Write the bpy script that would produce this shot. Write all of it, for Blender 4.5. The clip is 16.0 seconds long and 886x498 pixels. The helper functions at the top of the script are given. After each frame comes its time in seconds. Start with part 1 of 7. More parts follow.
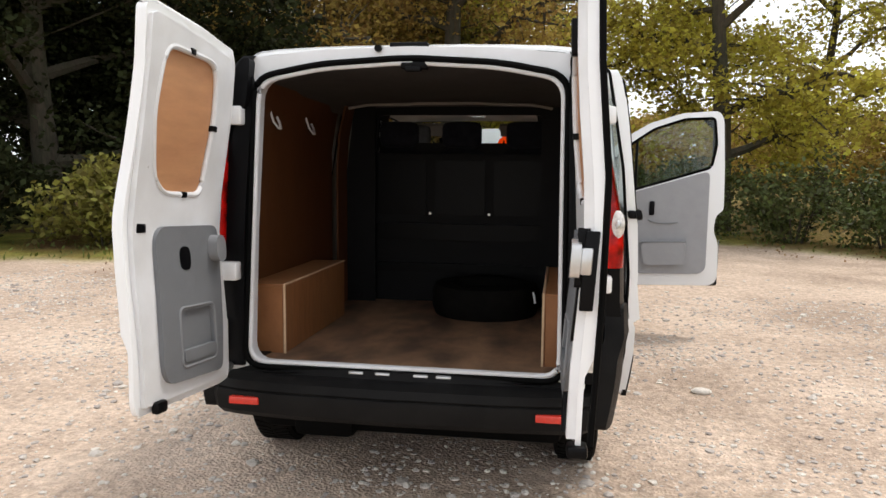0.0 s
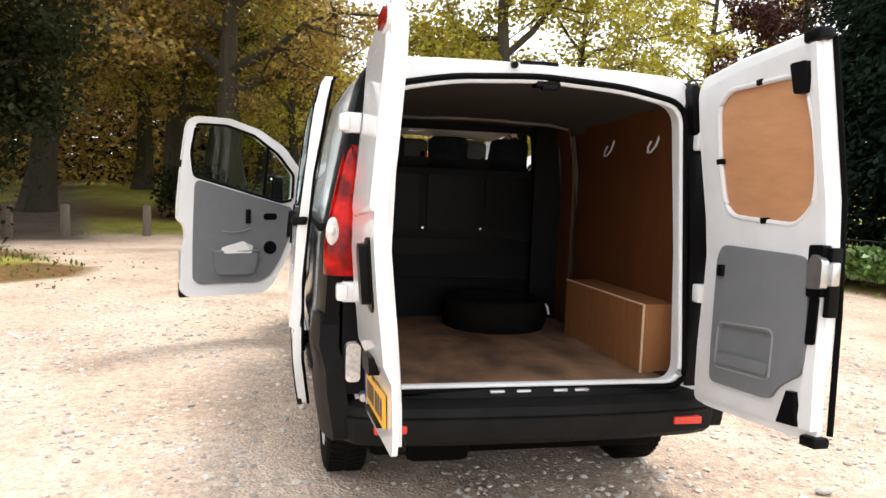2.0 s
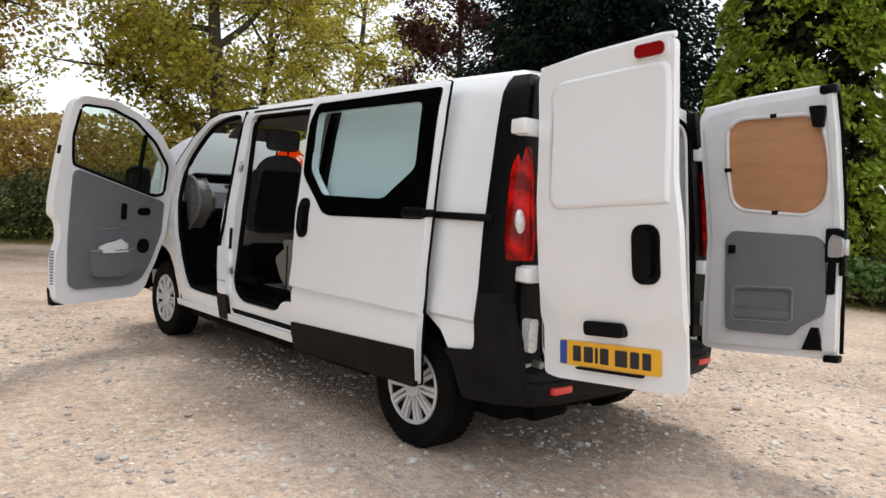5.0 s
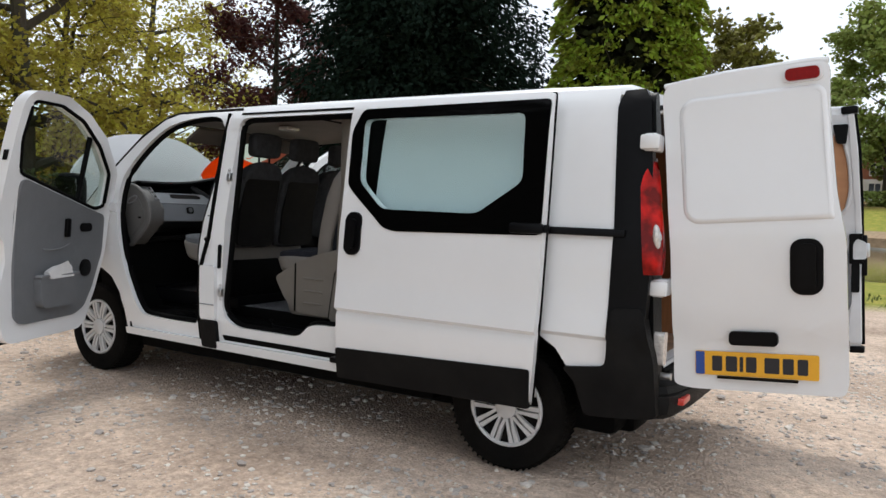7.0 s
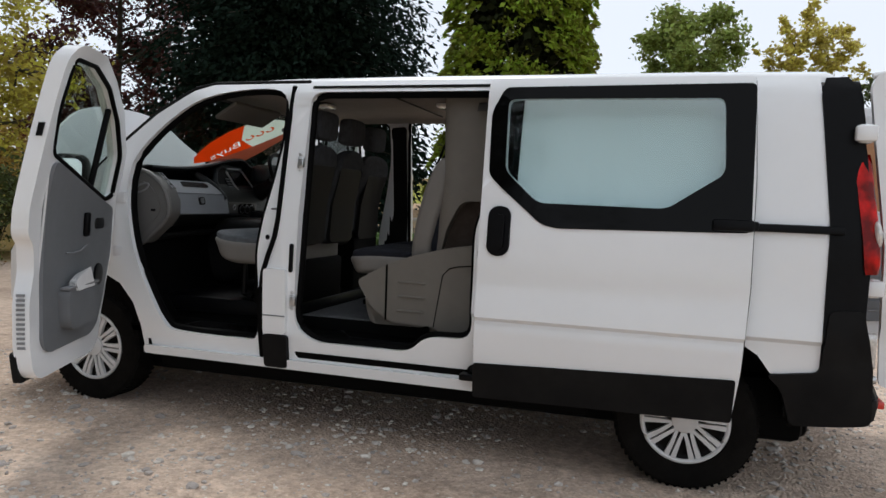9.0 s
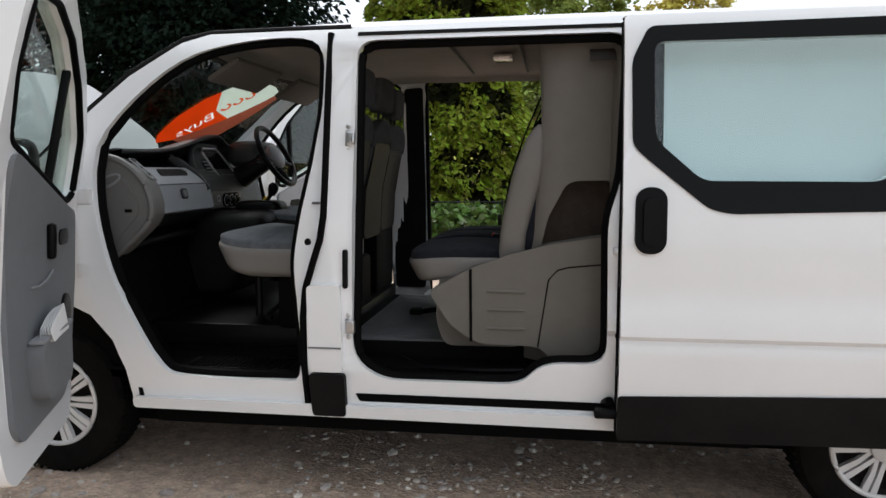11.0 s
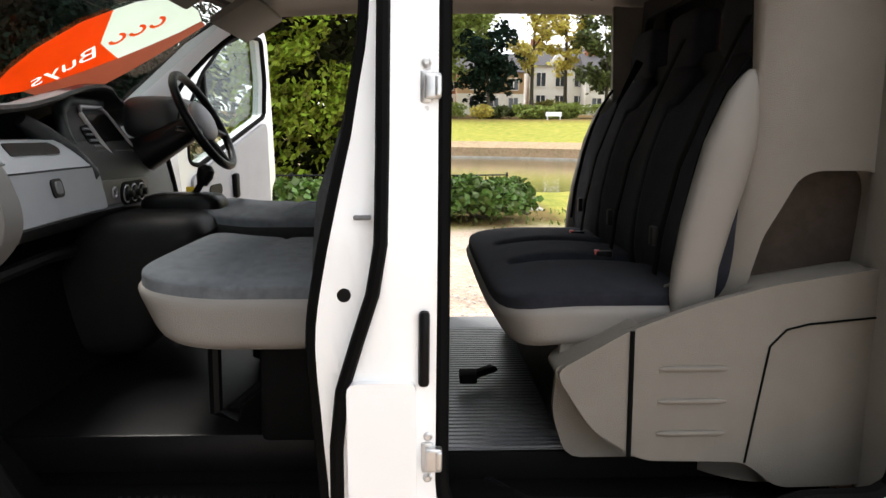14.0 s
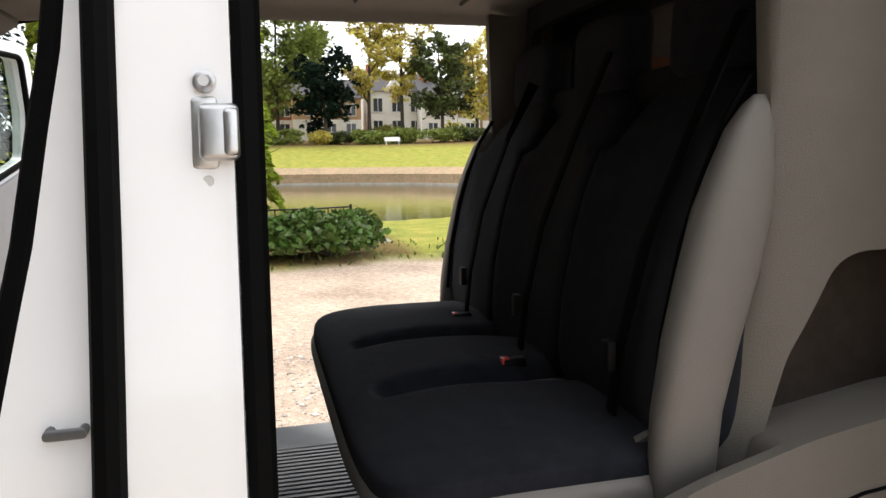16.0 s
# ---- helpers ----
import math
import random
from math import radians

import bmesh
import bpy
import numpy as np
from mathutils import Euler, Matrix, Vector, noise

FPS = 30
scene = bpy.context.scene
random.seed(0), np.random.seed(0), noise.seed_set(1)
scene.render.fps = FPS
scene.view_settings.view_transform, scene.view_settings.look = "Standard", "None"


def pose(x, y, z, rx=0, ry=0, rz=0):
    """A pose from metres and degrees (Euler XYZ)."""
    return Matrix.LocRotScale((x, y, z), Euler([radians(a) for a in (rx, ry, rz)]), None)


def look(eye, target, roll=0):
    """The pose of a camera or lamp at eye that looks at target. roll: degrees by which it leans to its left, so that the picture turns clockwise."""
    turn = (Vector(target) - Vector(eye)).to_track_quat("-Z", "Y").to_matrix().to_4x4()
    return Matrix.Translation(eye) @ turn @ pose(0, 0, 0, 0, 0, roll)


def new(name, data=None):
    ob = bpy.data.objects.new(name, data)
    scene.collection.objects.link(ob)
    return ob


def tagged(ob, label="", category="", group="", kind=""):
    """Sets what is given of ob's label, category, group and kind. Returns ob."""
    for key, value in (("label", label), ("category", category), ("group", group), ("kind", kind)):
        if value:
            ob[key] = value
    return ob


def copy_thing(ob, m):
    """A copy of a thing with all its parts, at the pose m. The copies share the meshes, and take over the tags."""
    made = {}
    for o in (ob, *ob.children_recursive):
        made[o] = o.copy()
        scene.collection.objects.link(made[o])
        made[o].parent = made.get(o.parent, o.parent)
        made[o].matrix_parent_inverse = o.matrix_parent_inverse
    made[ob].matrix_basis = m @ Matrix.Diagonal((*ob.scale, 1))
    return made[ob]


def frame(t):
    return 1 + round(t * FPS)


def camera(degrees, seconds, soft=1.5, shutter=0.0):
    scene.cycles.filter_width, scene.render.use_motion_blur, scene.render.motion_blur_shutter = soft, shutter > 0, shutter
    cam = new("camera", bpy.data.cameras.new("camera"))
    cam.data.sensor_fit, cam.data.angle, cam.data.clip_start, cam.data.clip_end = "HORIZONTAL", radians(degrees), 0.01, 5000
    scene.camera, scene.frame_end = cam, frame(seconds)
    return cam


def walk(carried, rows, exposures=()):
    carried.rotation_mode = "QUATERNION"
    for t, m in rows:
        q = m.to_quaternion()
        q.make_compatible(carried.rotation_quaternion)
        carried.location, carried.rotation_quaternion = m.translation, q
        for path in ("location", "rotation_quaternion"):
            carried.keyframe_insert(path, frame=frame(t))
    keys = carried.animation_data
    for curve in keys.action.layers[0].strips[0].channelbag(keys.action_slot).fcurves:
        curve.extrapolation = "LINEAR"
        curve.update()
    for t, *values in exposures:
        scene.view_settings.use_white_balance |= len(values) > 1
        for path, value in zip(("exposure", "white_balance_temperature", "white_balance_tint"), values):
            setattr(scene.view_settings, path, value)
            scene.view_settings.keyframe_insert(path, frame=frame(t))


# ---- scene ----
cam = camera(62.0, 16.0)
PATH = [
    (0, (0.673, -2.981, 1.522), (0.365, -1.018, 1.293), 0.6),
    (0.5, (0.224, -2.973, 1.506), (0.109, -0.989, 1.281), 1.4),
    (1, (-0.24, -2.987, 1.507), (-0.175, -0.999, 1.296), 2.1),
    (1.5, (-0.69, -2.954, 1.501), (-0.438, -0.979, 1.31), 1.5),
    (2, (-1.121, -2.91, 1.503), (-0.689, -0.966, 1.32), 2.2),
    (2.5, (-1.522, -2.883, 1.497), (-0.943, -0.977, 1.327), 2.8),
    (3, (-1.965, -2.849, 1.494), (-1.231, -0.997, 1.322), 3.0),
    (3.5, (-2.388, -2.744, 1.487), (-1.485, -0.97, 1.3), 3.2),
    (4, (-2.771, -2.627, 1.448), (-1.716, -0.937, 1.273), 2.8),
    (6.5, (-4.202, -1.2, 1.326), (-2.558, -0.065, 1.221), 3.5),
    (7, (-4.365, -0.813, 1.375), (-2.653, 0.215, 1.262), 2.6),
    (7.5, (-4.505, -0.338, 1.365), (-2.723, 0.565, 1.26), 2.8),
    (8, (-4.616, 0.135, 1.313), (-2.777, 0.916, 1.228), 3.1),
    (8.5, (-4.61, 0.558, 1.354), (-2.735, 1.243, 1.231), 2.7),
    (9, (-4.579, 0.977, 1.335), (-2.671, 1.562, 1.206), 2.8),
    (11.5, (-3.591, 2.389, 1.398), (-1.614, 2.585, 1.167), 0.3),
    (12, (-3.386, 2.645, 1.389), (-1.402, 2.726, 1.156), 0.8),
    (12.5, (-3.169, 2.757, 1.396), (-1.187, 2.796, 1.134), 0.5),
    (13, (-2.958, 2.865, 1.401), (-0.978, 2.86, 1.119), 0.4),
    (13.5, (-2.705, 2.961, 1.412), (-0.727, 2.921, 1.115), 0.6),
    (14, (-2.404, 2.976, 1.411), (-0.428, 2.91, 1.109), 0.7),
    (14.5, (-2.143, 2.98, 1.421), (-0.168, 2.856, 1.128), 0.4),
    (15, (-1.897, 2.988, 1.441), (0.07, 2.743, 1.17), 0.9),
    (15.5, (-1.727, 2.948, 1.467), (0.225, 2.594, 1.214), -0.2),
    (16, (-1.611, 2.918, 1.482), (0.315, 2.436, 1.246), -0.6),
]
EXPOSURE = [(0, .42, 6500, 10), (.5, .76, 6500, 10), (1, 1.0, 6550, 10), (1.5, 1.1, 6550, 10), (2, 1.05, 6550, 10), (2.5, .88, 6600, 10), (3, .6, 6600, 10), (3.5, .42, 6550, 10), (4.2, .28, 6450, 10), (6.5, .22, 6200, 9), (7, .08, 6150, 9), (7.5, -.12, 6100, 9), (8.5, -.2, 6100, 9), (9, -.18, 6100, 9), (11.5, .42, 6200, 9), (12, .58, 6250, 10), (12.5, .78, 6350, 10), (13.5, 1.18, 6450, 10), (14.5, 1.16, 6500, 10), (16, .86, 6500, 10)]
walk(cam, [(t, look(eye, target, roll)) for t, eye, target, roll in PATH], EXPOSURE)

# ---- light ----
world = bpy.data.worlds.new("overcast_sky")
scene.world = world
world.use_nodes = True
wn = world.node_tree
sky = wn.nodes.new("ShaderNodeTexSky")
sky.sky_type, sky.sun_disc = "NISHITA", False
sky.sun_elevation, sky.sun_rotation = radians(63), radians(48)
veil = wn.nodes.new("ShaderNodeMixRGB")
veil.inputs[0].default_value = 0.86
veil.inputs[2].default_value = (9.6, 9.7, 9.9, 1)
wn.links.new(sky.outputs[0], veil.inputs[1])
wn.links.new(veil.outputs[0], wn.nodes["Background"].inputs[0])
wn.nodes["Background"].inputs[1].default_value = 0.115
sun = new("sun", bpy.data.lights.new("sun", "SUN"))
sun.data.energy, sun.data.angle, sun.data.color = 1.8, radians(14), (1.0, 0.95, 0.88)
sun.matrix_world = look((0, 0, 30), (-11, -10, 0))



# ---- materials ----
def mat(name, color, rough=0.5, metal=0.0, vary=0.0, scale=8.0, bump=0.0, bump_scale=60.0, coat=0.0, island=0.0, rand=0.0,
        trans=0.0, second=None, second_scale=1.5, sheen=0.0, emit=0.0, stretch=None, spec=0.5, mix_sharp=0.2):
    m = bpy.data.materials.new(name)
    m.use_nodes = True
    nt = m.node_tree
    N, L = nt.nodes, nt.links
    b = N["Principled BSDF"]
    b.inputs["Roughness"].default_value = rough
    b.inputs["Metallic"].default_value = metal
    b.inputs["Coat Weight"].default_value = coat
    b.inputs["Coat Roughness"].default_value = 0.06
    b.inputs["Sheen Weight"].default_value = sheen
    b.inputs["Specular IOR Level"].default_value = spec
    base = N.new("ShaderNodeRGB")
    base.outputs[0].default_value = (*color, 1)
    out = base.outputs[0]
    tc = N.new("ShaderNodeTexCoord")
    vec = tc.outputs["Object"]
    if stretch:
        mp = N.new("ShaderNodeMapping")
        mp.inputs["Scale"].default_value = stretch
        L.new(vec, mp.inputs[0])
        vec = mp.outputs[0]
    if second:
        n2 = N.new("ShaderNodeTexNoise")
        n2.inputs["Scale"].default_value = second_scale
        n2.inputs["Detail"].default_value = 5
        L.new(vec, n2.inputs["Vector"])
        rp = N.new("ShaderNodeValToRGB")
        rp.color_ramp.elements[0].position, rp.color_ramp.elements[1].position = 0.5 - mix_sharp / 2, 0.5 + mix_sharp / 2
        L.new(n2.outputs["Fac"], rp.inputs[0])
        mx = N.new("ShaderNodeMixRGB")
        L.new(rp.outputs[0], mx.inputs[0])
        L.new(out, mx.inputs[1])
        mx.inputs[2].default_value = (*second, 1)
        out = mx.outputs[0]
    if vary:
        n1 = N.new("ShaderNodeTexNoise")
        n1.inputs["Scale"].default_value = scale
        n1.inputs["Detail"].default_value = 6
        n1.inputs["Roughness"].default_value = 0.65
        L.new(vec, n1.inputs["Vector"])
        mr = N.new("ShaderNodeMapRange")
        mr.inputs[1].default_value, mr.inputs[2].default_value = 0.25, 0.75
        mr.inputs[3].default_value, mr.inputs[4].default_value = 1 - vary, 1 + vary
        L.new(n1.outputs["Fac"], mr.inputs[0])
        hs = N.new("ShaderNodeHueSaturation")
        L.new(mr.outputs[0], hs.inputs["Value"])
        L.new(out, hs.inputs["Color"])
        out = hs.outputs[0]
    if island or rand:
        src = N.new("ShaderNodeNewGeometry").outputs["Random Per Island"] if island else N.new("ShaderNodeObjectInfo").outputs["Random"]
        k = island or rand
        mr = N.new("ShaderNodeMapRange")
        mr.inputs[3].default_value, mr.inputs[4].default_value = 1 - k, 1 + k
        L.new(src, mr.inputs[0])
        h2 = N.new("ShaderNodeHueSaturation")
        mr2 = N.new("ShaderNodeMapRange")
        mr2.inputs[3].default_value, mr2.inputs[4].default_value = 0.5 - 0.05 * k, 0.5 + 0.04 * k
        L.new(src, mr2.inputs[0])
        L.new(mr2.outputs[0], h2.inputs["Hue"])
        L.new(mr.outputs[0], h2.inputs["Value"])
        L.new(out, h2.inputs["Color"])
        out = h2.outputs[0]
    L.new(out, b.inputs["Base Color"])
    if bump:
        nb = N.new("ShaderNodeTexNoise")
        nb.inputs["Scale"].default_value = bump_scale
        nb.inputs["Detail"].default_value = 4
        L.new(vec, nb.inputs["Vector"])
        bp = N.new("ShaderNodeBump")
        bp.inputs["Strength"].default_value = bump
        bp.inputs["Distance"].default_value = 0.02
        L.new(nb.outputs["Fac"], bp.inputs["Height"])
        L.new(bp.outputs[0], b.inputs["Normal"])
    if trans:
        tr = N.new("ShaderNodeBsdfTranslucent")
        L.new(out, tr.inputs[0])
        ms = N.new("ShaderNodeMixShader")
        ms.inputs[0].default_value = trans
        L.new(b.outputs[0], ms.inputs[1])
        L.new(tr.outputs[0], ms.inputs[2])
        L.new(ms.outputs[0], N["Material Output"].inputs[0])
    return m


def glass_mat(name, tint, gloss=0.4):
    m = bpy.data.materials.new(name)
    m.use_nodes = True
    nt = m.node_tree
    N, L = nt.nodes, nt.links
    N.remove(N["Principled BSDF"])
    t, g, mx, lw, pw, mr = (N.new(k) for k in ("ShaderNodeBsdfTransparent", "ShaderNodeBsdfGlossy", "ShaderNodeMixShader", "ShaderNodeLayerWeight", "ShaderNodeMath", "ShaderNodeMapRange"))
    t.inputs[0].default_value = (*tint, 1)
    g.inputs["Roughness"].default_value = 0.01
    lw.inputs["Blend"].default_value = 0.5
    pw.operation = "POWER"
    pw.inputs[1].default_value = 4.0
    mr.inputs[3].default_value, mr.inputs[4].default_value = 0.035, gloss
    L.new(lw.outputs["Facing"], pw.inputs[0])
    L.new(pw.outputs[0], mr.inputs[0])
    L.new(mr.outputs[0], mx.inputs[0])
    L.new(t.outputs[0], mx.inputs[1])
    L.new(g.outputs[0], mx.inputs[2])
    L.new(mx.outputs[0], N["Material Output"].inputs[0])
    return m


WHITE = mat("white_paint", (0.81, 0.82, 0.83), 0.24, vary=0.02, scale=3, coat=0.7)
WHITE_IN = mat("white_paint_inner", (0.74, 0.75, 0.77), 0.38, vary=0.06, scale=5, coat=0.15, second=(0.62, 0.62, 0.62), second_scale=4, mix_sharp=0.5)
BLACK = mat("black_plastic", (0.0035, 0.0035, 0.004), 0.36, vary=0.25, scale=30, bump=0.08, bump_scale=500, spec=0.10)
GLOSS_BLACK = mat("black_glass_border", (0.002, 0.002, 0.002), 0.06, vary=0.1, scale=30, spec=0.12)
TRIM = mat("dark_grey_plastic", (0.0055, 0.0055, 0.006), 0.5, vary=0.2, scale=14, bump=0.15, bump_scale=400, second=(0.012, 0.0115, 0.011), second_scale=5, mix_sharp=0.5, spec=0.09)
RUBBER = mat("rubber", (0.0022, 0.0022, 0.0022), 0.7, spec=0.06, vary=0.3, scale=25, bump=0.1, bump_scale=300)
TYRE = mat("tyre_rubber", (0.005, 0.0048, 0.0045), 0.8, spec=0.06, vary=0.35, scale=18, bump=0.3, bump_scale=120, second=(0.009, 0.008, 0.007), second_scale=7, mix_sharp=0.5)
SILVER = mat("silver_paint", (0.52, 0.52, 0.53), 0.33, 0.6, vary=0.12, scale=9)
WHEEL_SILVER = mat("wheel_silver", (0.62, 0.62, 0.62), 0.38, 0.15, vary=0.1, scale=12)
DARK_STEEL = mat("dark_steel", (0.12, 0.12, 0.12), 0.35, 0.8, vary=0.2, scale=20)
CHROME = mat("bare_metal", (0.55, 0.55, 0.55), 0.3, 0.9, vary=0.1, scale=20)
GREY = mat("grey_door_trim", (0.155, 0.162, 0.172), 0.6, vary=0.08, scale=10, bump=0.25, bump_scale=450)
GREY_LT = mat("light_grey_plastic", (0.22, 0.225, 0.235), 0.5, vary=0.07, scale=12, bump=0.2, bump_scale=450)
GREY_PALE = mat("pale_grey_boss_and_lit_trim", (0.32, 0.325, 0.34), 0.5, vary=0.06, scale=10, bump=0.2, bump_scale=450)
TAUPE = mat("taupe_moulding", (0.155, 0.142, 0.122), 0.6, vary=0.07, scale=8, bump=0.3, bump_scale=420, second=(0.135, 0.123, 0.105), second_scale=3, mix_sharp=0.6)
DASH_PALE = mat("pale_dash_panel", (0.25, 0.265, 0.29), 0.45, vary=0.06, scale=12, bump=0.15, bump_scale=450)
CHEEK = mat("grey_dash_cheek", (0.125, 0.122, 0.118), 0.55, vary=0.06, scale=9, bump=0.1, bump_scale=420)
DASH_TOP = mat("dash_top", (0.009, 0.011, 0.0125), 0.5, vary=0.1, scale=20, bump=0.25, bump_scale=450)
FABRIC = mat("grey_fabric", (0.095, 0.103, 0.112), 0.95, vary=0.3, scale=26, bump=0.35, bump_scale=700, sheen=0.1, spec=0.15)
FABRIC_MID = mat("mid_grey_fabric", (0.05, 0.052, 0.056), 0.95, vary=0.3, scale=26, bump=0.35, bump_scale=700, spec=0.1)
FABRIC_DK = mat("charcoal_fabric", (0.0165, 0.0175, 0.023), 0.92, vary=0.35, scale=22, bump=0.35, bump_scale=700, sheen=0.03, spec=0.10)
VINYL = mat("taupe_seat_vinyl", (0.155, 0.143, 0.128), 0.55, vary=0.06, scale=9, bump=0.12, bump_scale=300)
# darker than the cab headliner: load space shade put into its colour
LINER_LOAD = mat("load_headliner_shaded", (0.055, 0.05, 0.045), 0.95, vary=0.12, scale=9, bump=0.2, bump_scale=500)
BULK = mat("dark_bulkhead_steel", (0.006, 0.006, 0.0065), 0.6, vary=0.25, scale=9, spec=0.15)
# taupe made darker and browner: shade of the recess and tray put into colour
RECESS_SHADE = mat("taupe_recess_shade", (0.045, 0.036, 0.03), 0.95, vary=0.2, scale=30, bump=0.3, bump_scale=600, spec=0.1)
VISOR = mat("visor_vinyl", (0.095, 0.085, 0.075), 0.8, vary=0.08, scale=9, bump=0.15, bump_scale=400)
LINER = mat("headliner", (0.24, 0.215, 0.19), 0.95, vary=0.1, scale=9, bump=0.2, bump_scale=500)
# the load sides' plywood, its base colour darkened to stand for shade inside
PLY_SHADED = mat("shaded_plywood", (0.120, 0.044, 0.015), 0.6, vary=0.2, scale=4, stretch=(2, 5, 1.2), bump=0.08, bump_scale=70, second=(0.090, 0.033, 0.011), second_scale=2.0, mix_sharp=0.5, spec=0.2)
PLY = mat("plywood", (0.30, 0.125, 0.045), 0.55, vary=0.2, scale=5, stretch=(2, 9, 1.2), bump=0.1, bump_scale=70, second=(0.235, 0.095, 0.034), second_scale=2.4, mix_sharp=0.5)
PLY_PALE = mat("pale_plywood", (0.50, 0.255, 0.12), 0.6, vary=0.14, scale=4, stretch=(1.2, 1.2, 5), bump=0.08, bump_scale=80, second=(0.44, 0.21, 0.10), second_scale=3, mix_sharp=0.5)
PLY_FLOOR = mat("worn_plywood_floor", (0.27, 0.155, 0.088), 0.6, vary=0.28, scale=5, stretch=(2.2, 1.2, 1), bump=0.1, bump_scale=60, second=(0.085, 0.05, 0.032), second_scale=2.3, mix_sharp=0.28)
PLY_EDGE = mat("plywood_edge", (0.60, 0.42, 0.26), 0.7, vary=0.2, scale=30)
RED = mat("red_lens", (0.55, 0.006, 0.003), 0.18, vary=0.35, scale=12, coat=0.04, second=(0.13, 0.002, 0.001), second_scale=11, mix_sharp=0.25, spec=0.2)
RED_DK = mat("dark_red_lens", (0.22, 0.006, 0.005), 0.25, vary=0.2, scale=40, spec=0.12)
REFLEX = mat("red_reflector", (0.62, 0.035, 0.02), 0.3, vary=0.15, scale=60, coat=0.4)
CLEAR = mat("clear_lens", (0.66, 0.63, 0.60), 0.15, 0.3, vary=0.4, scale=60, coat=0.6)
YELLOW = mat("plate_yellow", (0.82, 0.42, 0.02), 0.4, vary=0.04, scale=20)
INK = mat("plate_black", (0.015, 0.015, 0.02), 0.5, vary=0.1, scale=20)
BLUE = mat("plate_blue", (0.02, 0.07, 0.32), 0.4, vary=0.05, scale=20)
ORANGE = mat("banner_orange", (0.90, 0.225, 0.035), 0.6, vary=0.05, scale=6, trans=0.65)
PALE = mat("banner_pale", (0.75, 0.80, 0.74), 0.6, vary=0.05, scale=6, trans=0.8)
DULLRED = mat("banner_dull_red", (0.50, 0.24, 0.17), 0.6, vary=0.1, scale=6, trans=0.7)
PAPER = mat("paper", (0.80, 0.80, 0.80), 0.8, vary=0.05, scale=20)
KEYTAG = mat("yellow_tag", (0.8, 0.55, 0.02), 0.5, vary=0.05, scale=20)
MATFLOOR = mat("ribbed_floor_mat", (0.085, 0.088, 0.094), 0.28, vary=0.3, scale=9, bump=0.1, bump_scale=200, second=(0.15, 0.15, 0.155), second_scale=6, mix_sharp=0.5)
MATBLACK = mat("black_cab_mat", (0.0035, 0.0035, 0.004), 0.33, vary=0.3, scale=9, bump=0.08, bump_scale=240, spec=0.09)
GLASS = glass_mat("clear_glass", (0.80, 0.86, 0.83))
TINT = glass_mat("green_tinted_glass", (0.86, 0.93, 0.93))
MIRROR = mat("mirror", (0.85, 0.87, 0.88), 0.02, 1.0)


# ---- small mesh tools ----
def part(name, bm, mats, parent=None, label="", fn=None, sharp=38, rake=False):
    """Links a bmesh as one mesh object under parent."""
    if fn:
        for v in bm.verts:
            v.co = fn(*v.co)
    if rake:
        for v in bm.verts:
            v.co.z -= RAKE * (v.co.y - 0.85)
    bmesh.ops.recalc_face_normals(bm, faces=bm.faces)
    lim = radians(sharp)
    for f in bm.faces:
        f.smooth = True
    for e in bm.edges:
        e.smooth = len(e.link_faces) == 2 and e.calc_face_angle(0) < lim
    me = bpy.data.meshes.new(name)
    bm.to_mesh(me)
    bm.free()
    for m in mats if isinstance(mats, (list, tuple)) else [mats]:
        me.materials.append(m)
    ob = new(name, me)
    if parent:
        ob.parent = parent
        ob.matrix_parent_inverse = parent.matrix_basis.inverted()
    if label:
        ob["label"] = label
    return ob


def block(bm, x0, x1, y0, y1, z0, z1, r=0.0, seg=2, mi=0):
    sub = bmesh.new()
    bmesh.ops.create_cube(sub, size=1)
    for v in sub.verts:
        v.co = ((x0 + x1) / 2 + v.co.x * (x1 - x0), (y0 + y1) / 2 + v.co.y * (y1 - y0), (z0 + z1) / 2 + v.co.z * (z1 - z0))
    if r:
        bmesh.ops.bevel(sub, geom=sub.edges[:], offset=r, segments=seg, affect="EDGES", profile=0.5)
    return merge(bm, sub, mi)


def merge(bm, sub, mi=0, fn=None):
    vm = {v: bm.verts.new(fn(*v.co) if fn else v.co) for v in sub.verts}
    for f in sub.faces:
        try:
            g = bm.faces.new([vm[v] for v in f.verts])
            g.material_index = mi if mi else f.material_index
        except ValueError:
            pass
    sub.free()
    return bm


def rr(a0, a1, b0, b1, r, n=5):
    """A rounded rectangle as a list of 2D points; r one radius or four (from the low-low corner, anticlockwise)."""
    rs = r if isinstance(r, (list, tuple)) else [r] * 4
    pts = []
    for (ca, cb, sa, sb, q), k in zip(((a0, b0, 1, 1, 180), (a1, b0, -1, 1, 270), (a1, b1, -1, -1, 0), (a0, b1, 1, -1, 90)), rs):
        for i in range(n + 1):
            t = radians(q + 90 * i / n)
            pts.append((ca + sa * k + k * math.cos(t), cb + sb * k + k * math.sin(t)))
    return pts


def soft(pts, n=4):
    """A closed smooth curve through the points."""
    out, m = [], len(pts)
    for i in range(m):
        p0, p1, p2, p3 = (np.array(pts[(i + k) % m], float) for k in (-1, 0, 1, 2))
        for j in range(n):
            t = j / n
            out.append(tuple(0.5 * (2 * p1 + (p2 - p0) * t + (2 * p0 - 5 * p1 + 4 * p2 - p3) * t * t + (3 * p1 - p0 - 3 * p2 + p3) * t ** 3)))
    return out


